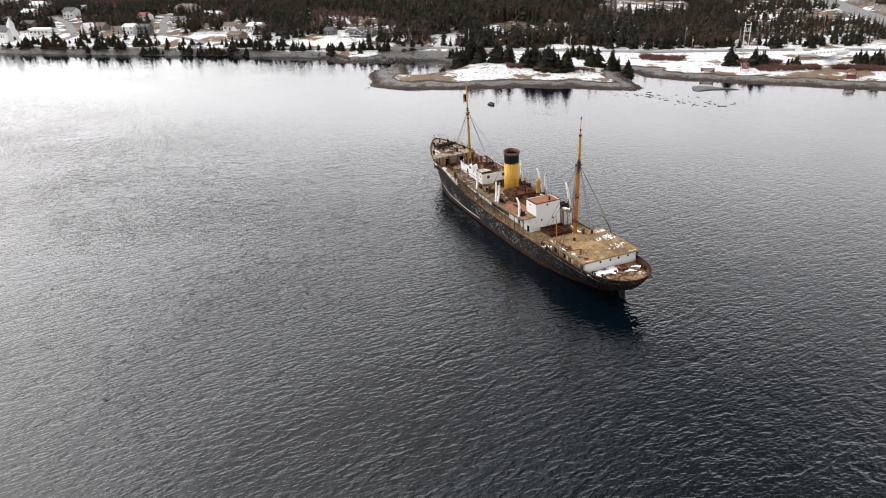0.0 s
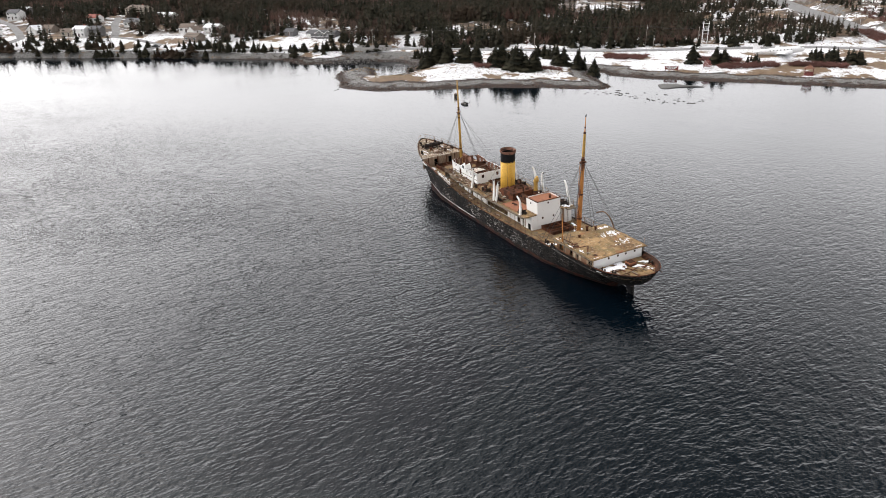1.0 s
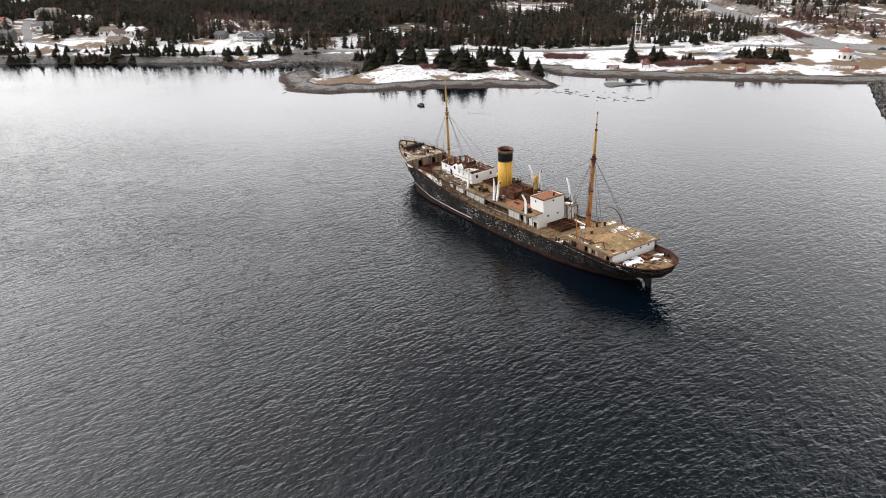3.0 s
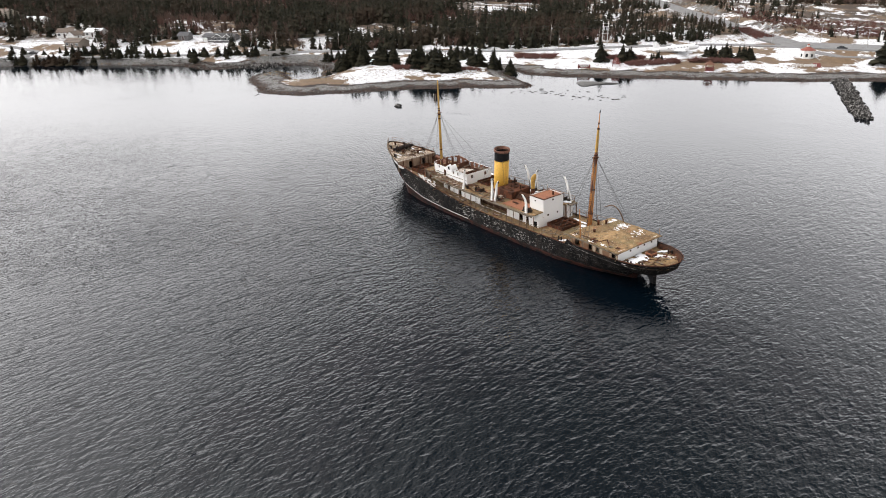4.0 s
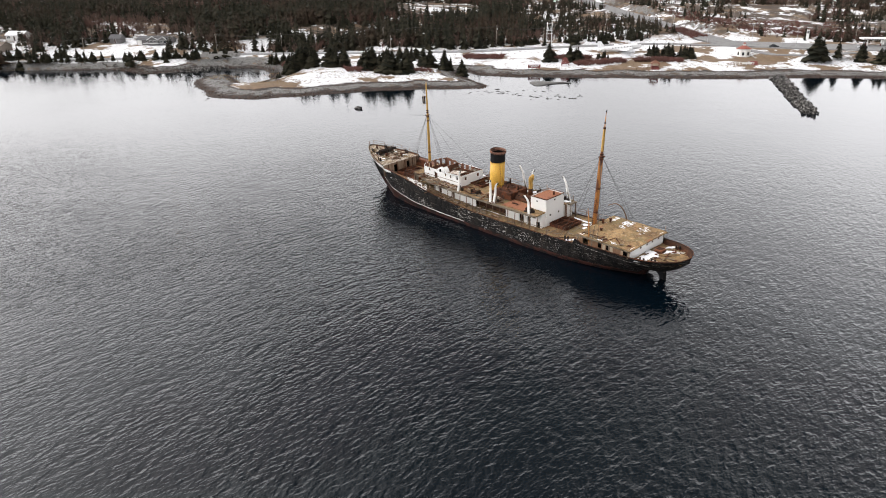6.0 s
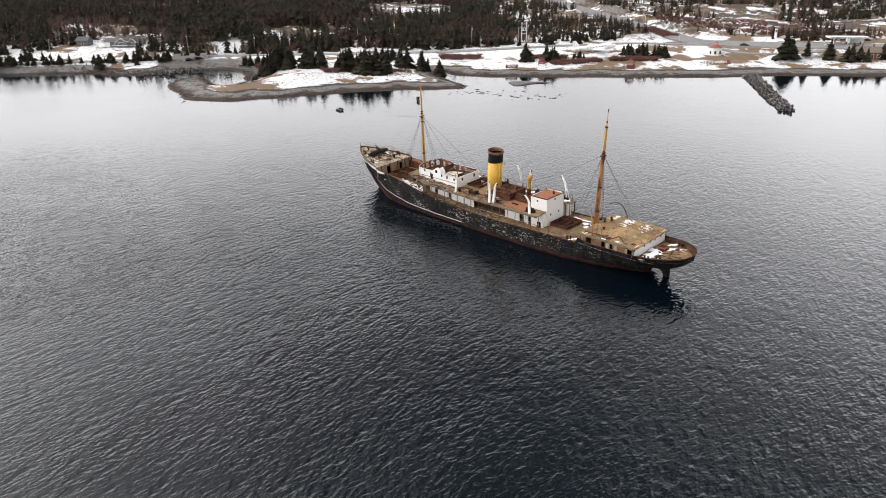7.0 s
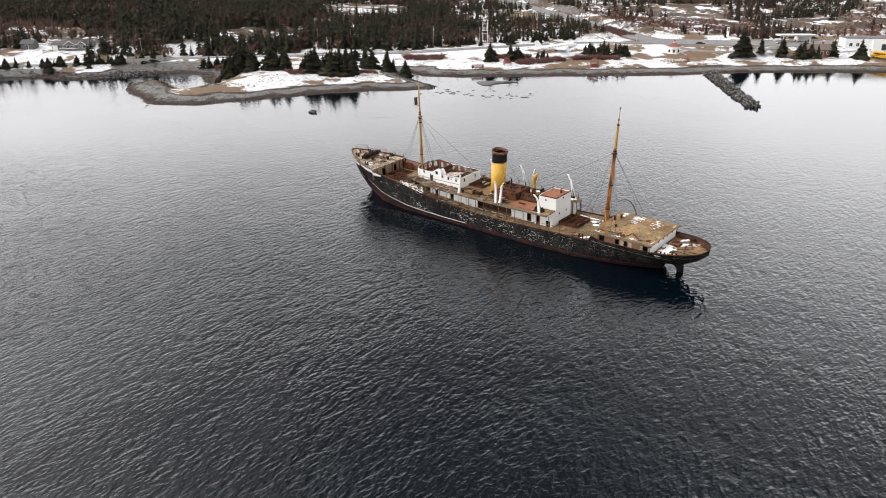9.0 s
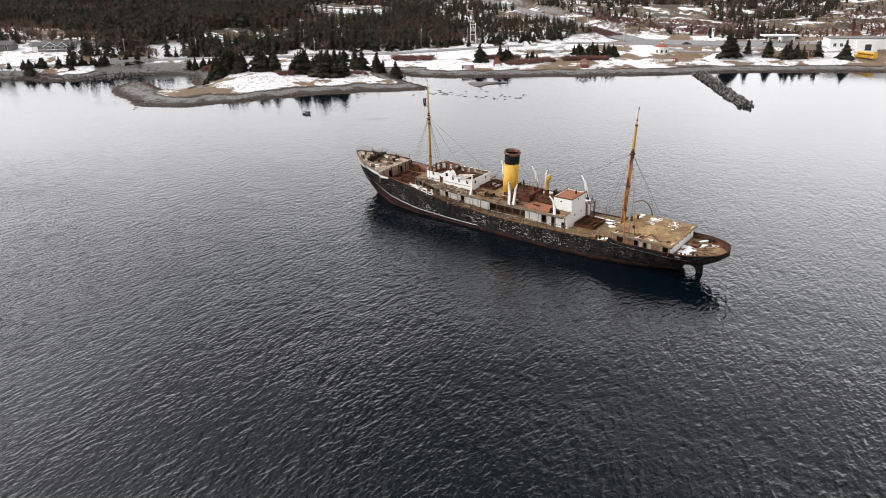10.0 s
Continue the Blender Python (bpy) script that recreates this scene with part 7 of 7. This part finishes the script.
e = thing("aircraft", Matrix.Translation((-104, 212.5, gz(-104, 212.5) + 1.5)) @ pose(0, 0, 0, 0, -6, 42) @ Matrix.Scale(1.05, 4), "white propeller airliner mounted as a monument", "aircraft")
lofted("fuselage", [(9.8, 0, 0.1, 0.15, 0.15), (9.2, 0, 0.15, 0.7, 0.75), (7.8, 0, 0.25, 1.1, 1.2), (5, 0, 0.3, 1.25, 1.35), (-2, 0, 0.3, 1.25, 1.3), (-6, 0, 0.5, 0.8, 0.95), (-9.4, 0, 0.8, 0.2, 0.4)], AIRWHITE, e)
fin("tail_fin", (-9.6, -6.0, 0, 1.0), (-9.6, -8.0, 0, 4.1), (0.12, 0), AIRWHITE, e)
for s in (-1, 1):
    fin("wing", (-1.6, 3.4, 0, -0.6), (0.2, 1.8, s * 14.0, 0.5), (0, 0.22), AIRWHITE, e)
    fin("tailplane", (-9.3, -7.2, 0, 0.9), (-9.0, -8.0, s * 4.0, 0.95), (0, 0.1), AIRWHITE, e)
    ng = lofted("engine", [(4.9, s * 3.0, -0.3, 0.5, 0.5), (4.6, s * 3.0, -0.3, 0.75, 0.75), (3.0, s * 3.0, -0.3, 0.75, 0.75), (-0.5, s * 3.0, -0.4, 0.2, 0.25)], AIRWHITE, e)
    for k in range(3):
        box("blade", 4.95, 5.02, -0.12, 0.12, 0.1, 1.7, STEEL, ng, m=Matrix.Translation((0, s * 3.0, -0.3)) @ Matrix.Rotation(radians(120 * k), 4, 'X'))
for k in range(7):
    box("cabin_window", 4.4 - k * 1.3, 4.8 - k * 1.3, -1.27, -1.2, 0.45, 0.85, GLASS, e)
box("windscreen", 7.6, 8.5, -0.7, 0.7, 1.0, 1.28, GLASS, e)
box("plinth", -0.6, 0.8, -0.5, 0.5, -3.4, -0.6, CONCRETE, e, "concrete plinth")
box("plinth", -8.3, -7.6, -0.2, 0.2, -2.6, 0.3, CONCRETE, e)

# petrol station canopy, white shop, brown house, school bus
e = thing("petrol_station", ground_pose(-17, 299, 30) @ Matrix.Scale(0.78, 4), "white petrol station canopy on columns", "petrol station")
box("canopy", -11, 11, -5, 5, 3.9, 4.8, WHITESIDING, e, bevel=0.05)
for k in range(16):
    box("fascia_panel", -10.9 + k * 1.36, -9.8 + k * 1.36, -5.05, -5.0, 4.05, 4.5, GREYSIDING, e)
for x in (-8, 0, 8):
    box("column", x - 0.25, x + 0.25, -2.3, -1.8, -0.5, 3.9, TRIM, e)
    box("pump", x - 0.4, x + 0.4, -0.4, 0.4, -0.3, 1.6, REDPAINT, e)
box("kiosk", 3, 11, 4.2, 11, -0.8, 3.8, WHITESIDING, e)
e = thing("shop_building", ground_pose(19, 290, 24) @ Matrix.Scale(0.9, 4), "long low white shop with a flat roof", "building")
box("wall", -16, 16, -6, 6, -1.5, 4.6, WHITESIDING, e)
box("parapet", -16.2, 16.2, -6.2, 6.2, 4.6, 5.1, GREYSIDING, e)
box("shop_front", -4, 6, -8.5, -6, -1.5, 4.2, WHITESIDING, e)
for k in range(2):
    window(e, -13.5 + k * 3.1, -6, 0.8, 1.4, 1.6)
box("entrance", 0, 3, -8.6, -8.5, -0.8, 2.2, GLASS, e)
house(-1, 266, 25, 10, 7, 2.8, 2.0, BROWNSIDING, BROWNROOF, "brown clapboard building behind the spruces", True, 4)
for x, y, w_ in ((70, 330, 22), (40, 385, 30)):
    e = thing("warehouse", ground_pose(x, y, 28), "low red-brown warehouse with a pale roof", "building", "buildings inland")
    box("wall", -w_ / 2, w_ / 2, -6, 6, -2, 4.2, BROWNSIDING, e)
    gable_roof("roof", w_, 12, 4.2, 1.4, 0.4, SNOWROOF, e)
    for k in range(4):
        window(e, -w_ * 0.35 + k * w_ * 0.22, -6, 1.2, 1.6, 1.2)


def vehicle(x, y, turn, bus=False, mat=None):
    L, W, H = (10.5, 2.4, 2.9) if bus else (4.4, 1.75, 1.45)
    e = thing("school_bus" if bus else "car", Matrix.Translation((0, 0, 0.12)) @ ground_pose(x, y, turn), "yellow school bus parked beside the shop" if bus else "parked car by the crossroads", "bus" if bus else "car")
    if bus:
        box("body", -L / 2, L / 2 - 1.6, -W / 2, W / 2, 0.5, H, mat, e, bevel=0.12)
        box("bonnet", L / 2 - 1.6, L / 2, -W / 2 + 0.15, W / 2 - 0.15, 0.5, 1.6, mat, e, bevel=0.15)
        for k in range(8):
            for s in (-1, 1):
                box("window", -4.9 + k * 0.98, -4.15 + k * 0.98, s * W / 2 - 0.02, s * W / 2 + 0.02, 1.65, 2.35, GLASS, e)
        for s in (-1, 1):
            box("stripe", -L / 2 + 0.1, L / 2 - 1.7, s * W / 2 - 0.015, s * W / 2 + 0.015, 1.15, 1.27, CAPBLACK, e)
        r, xs = 0.5, (-2.9, 3.4)
    else:
        lofted("body", [(-2.2, 0, 0.6, 0.7, 0.28), (-2.0, 0, 0.62, 0.86, 0.36), (0, 0, 0.62, 0.88, 0.38), (1.6, 0, 0.6, 0.86, 0.34), (2.2, 0, 0.55, 0.7, 0.24)], mat, e)
        lofted("cabin", [(-1.6, 0, 0.9, 0.5, 0.1), (-1.0, 0, 1.05, 0.68, 0.38), (0.3, 0, 1.05, 0.7, 0.4), (1.1, 0, 0.9, 0.6, 0.12)], GLASS, e)
        box("roof", -0.95, 0.35, -0.6, 0.6, 1.38, 1.47, mat, e, bevel=0.04)
        r, xs = 0.32, (-1.35, 1.35)
    for xx in xs:
        for s in (-1, 1):
            wv = tube("wheel", [(xx, s * W / 2 - 0.12, r), (xx, s * W / 2 + 0.08, r)], r, CAPBLACK, e, n=16)
            tube("rim", [(xx, s * (W / 2 + 0.085) - 0.01, r), (xx, s * (W / 2 + 0.085) + 0.01, r)], r * 0.55, STEEL, wv, n=12)


vehicle(24, 270, 142, True, BUSYELLOW)
vehicle(-52, 262, 20, False, DARKCAR)
vehicle(-344, -2, 50, False, DARKCAR)
vehicle(-20, 282, 30, False, SILVERCAR)
vehicle(-8, 280, 25, False, REDPAINT)


# poles, wires, street lamps
def pole(x, y, h=9.5, arm=True, lean=0.0, turn=40):
    e = thing("utility_pole", ground_pose(x, y, turn, 0.3) @ pose(0, 0, 0, 0, lean, 0), "weathered grey wooden utility pole", "utility pole", "poles along the road")
    tube("pole", [(0, 0, -0.6), (0, 0, h)], [0.17, 0.11], WOODPOLE, e)
    if arm:
        box("crossarm", -0.06, 0.06, -1.2, 1.2, h - 0.9, h - 0.74, WOODPOLE, e)
        for y_ in (-1.05, 0, 1.05):
            tube("insulator", [(0, y_, h - 0.74), (0, y_, h - 0.5)], 0.06, TRIM, e, n=6)
    else:
        tube("transformer", [(0.3, 0, h - 2.2), (0.3, 0, h - 1.3)], 0.22, STEEL, e, n=10)
    return e.matrix_world @ Vector((0, 0, h - 0.7))


LINE = [(-420, -92), (-352, -24), (-321, 24, -3), (-299, 44, 4), (-272, 77), (-263, 95), (-246, 122), (-238, 140), (-214, 163), (-203, 176), (-165, 196), (-149, 214), (-146, 268), (-114, 282)]
tops = []
for k, p in enumerate(LINE):
    tops.append(pole(p[0], p[1], 10.5 if k in (3, 10) else 9.0, k % 4 != 2, p[2] if len(p) > 2 else tr.uniform(-1.5, 1.5)))
tops2 = [pole(x, y, 9.5, True, tr.uniform(-1.5, 1.5), 100) for x, y in ((-93, 311), (-69, 302), (-33, 318), (-8, 345), (40, 360))]
pole(-156, 192, 6.5, False)
pole(-196, 152, 7.0, False)


def wires(T):
    for a, c in zip(T, T[1:]):
        for s in (-0.9, 0.9):
            o = Vector((s * 0.77, -s * 0.64, 0.1))
            pts = [a.lerp(c, k / 6) + o - Vector((0, 0, 1.0 * math.sin(math.pi * k / 6))) for k in range(7)]
            ob = tube("power_line", pts, 0.045, WIRE, None, n=4)
            tagged(ob, "sagging power line between the poles", "power line", "power lines")


wires(tops[:12])
wires(tops2)
# four-legged timber frame pole
e = thing("pole_frame", ground_pose(-147.5, 217, 40), "pale twin-pole transformer frame", "utility pole")
for x in (-1.2, 1.2):
    tube("pole", [(x, 0, -0.5), (x, 0, 10.8)], [0.17, 0.13], TRIM, e)
for z in (5.0, 6.6, 8.2, 9.8):
    box("crossarm", -1.7, 1.7, -0.1, 0.1, z, z + 0.16, TRIM, e)
for x in (-0.6, 0.6):
    tube("transformer", [(x, 0, 6.8), (x, 0, 7.9)], 0.35, STEEL, e, n=12)


def street_lamp(x, y, turn):
    e = thing("street_lamp", ground_pose(x, y, turn), "grey street lamp with a curved double arm", "street lamp", "street lamps at the crossroads")
    tube("post", [(0, 0, -0.3), (0, 0, 8.0)], [0.11, 0.07], STEEL, e)
    for s in (-1, 1):
        tube("arm", [(0, 0, 7.9), (0, s * 0.9, 8.35), (0, s * 1.8, 8.4)], 0.05, STEEL, e, n=6)
        box("head", -0.15, 0.15, s * 2.2 - 0.4, s * 2.2 + 0.4, 8.3, 8.45, STEEL, e, bevel=0.04)


for x, y, tn in ((-86, 266, 20), (-73, 289, 60), (-45, 270, 30), (-120, 296, 60)):
    street_lamp(x, y, tn)
e = thing("price_column", ground_pose(-51, 303, 30), "white price column by the petrol station", "sign")
box("column", -0.6, 0.6, -0.3, 0.3, -0.5, 5.2, TRIM, e, bevel=0.03)
box("panel", -0.5, 0.5, -0.33, -0.3, 3.4, 4.8, GREYSIDING, e)

# small road bridge over the creek
e = thing("road_bridge", Matrix.Translation((-247, 88, 0)) @ pose(0, 0, 0, 0, 0, 58), "small concrete road bridge over the creek", "bridge")
for s in (-1, 1):
    box("parapet", -9, 9, s * 4.9 - 0.2, s * 4.9 + 0.2, 4.4, 5.9, CONCRETE, e)
    box("abutment", s * 4.0 - 0.7, s * 4.0 + 0.7, -5.1, 5.1, 0.0, 4.6, CONCRETE, e)
box("deck", -5.5, 5.5, -5.0, 5.0, 4.0, 4.75, CONCRETE, e)
# no hole is cut: a solid block, black as the shade below the deck
box("opening", -3.2, 3.2, -5.05, 5.05, 0.2, 4.0, SHADEBLACK, e, "black block painted as the shade under the bridge")
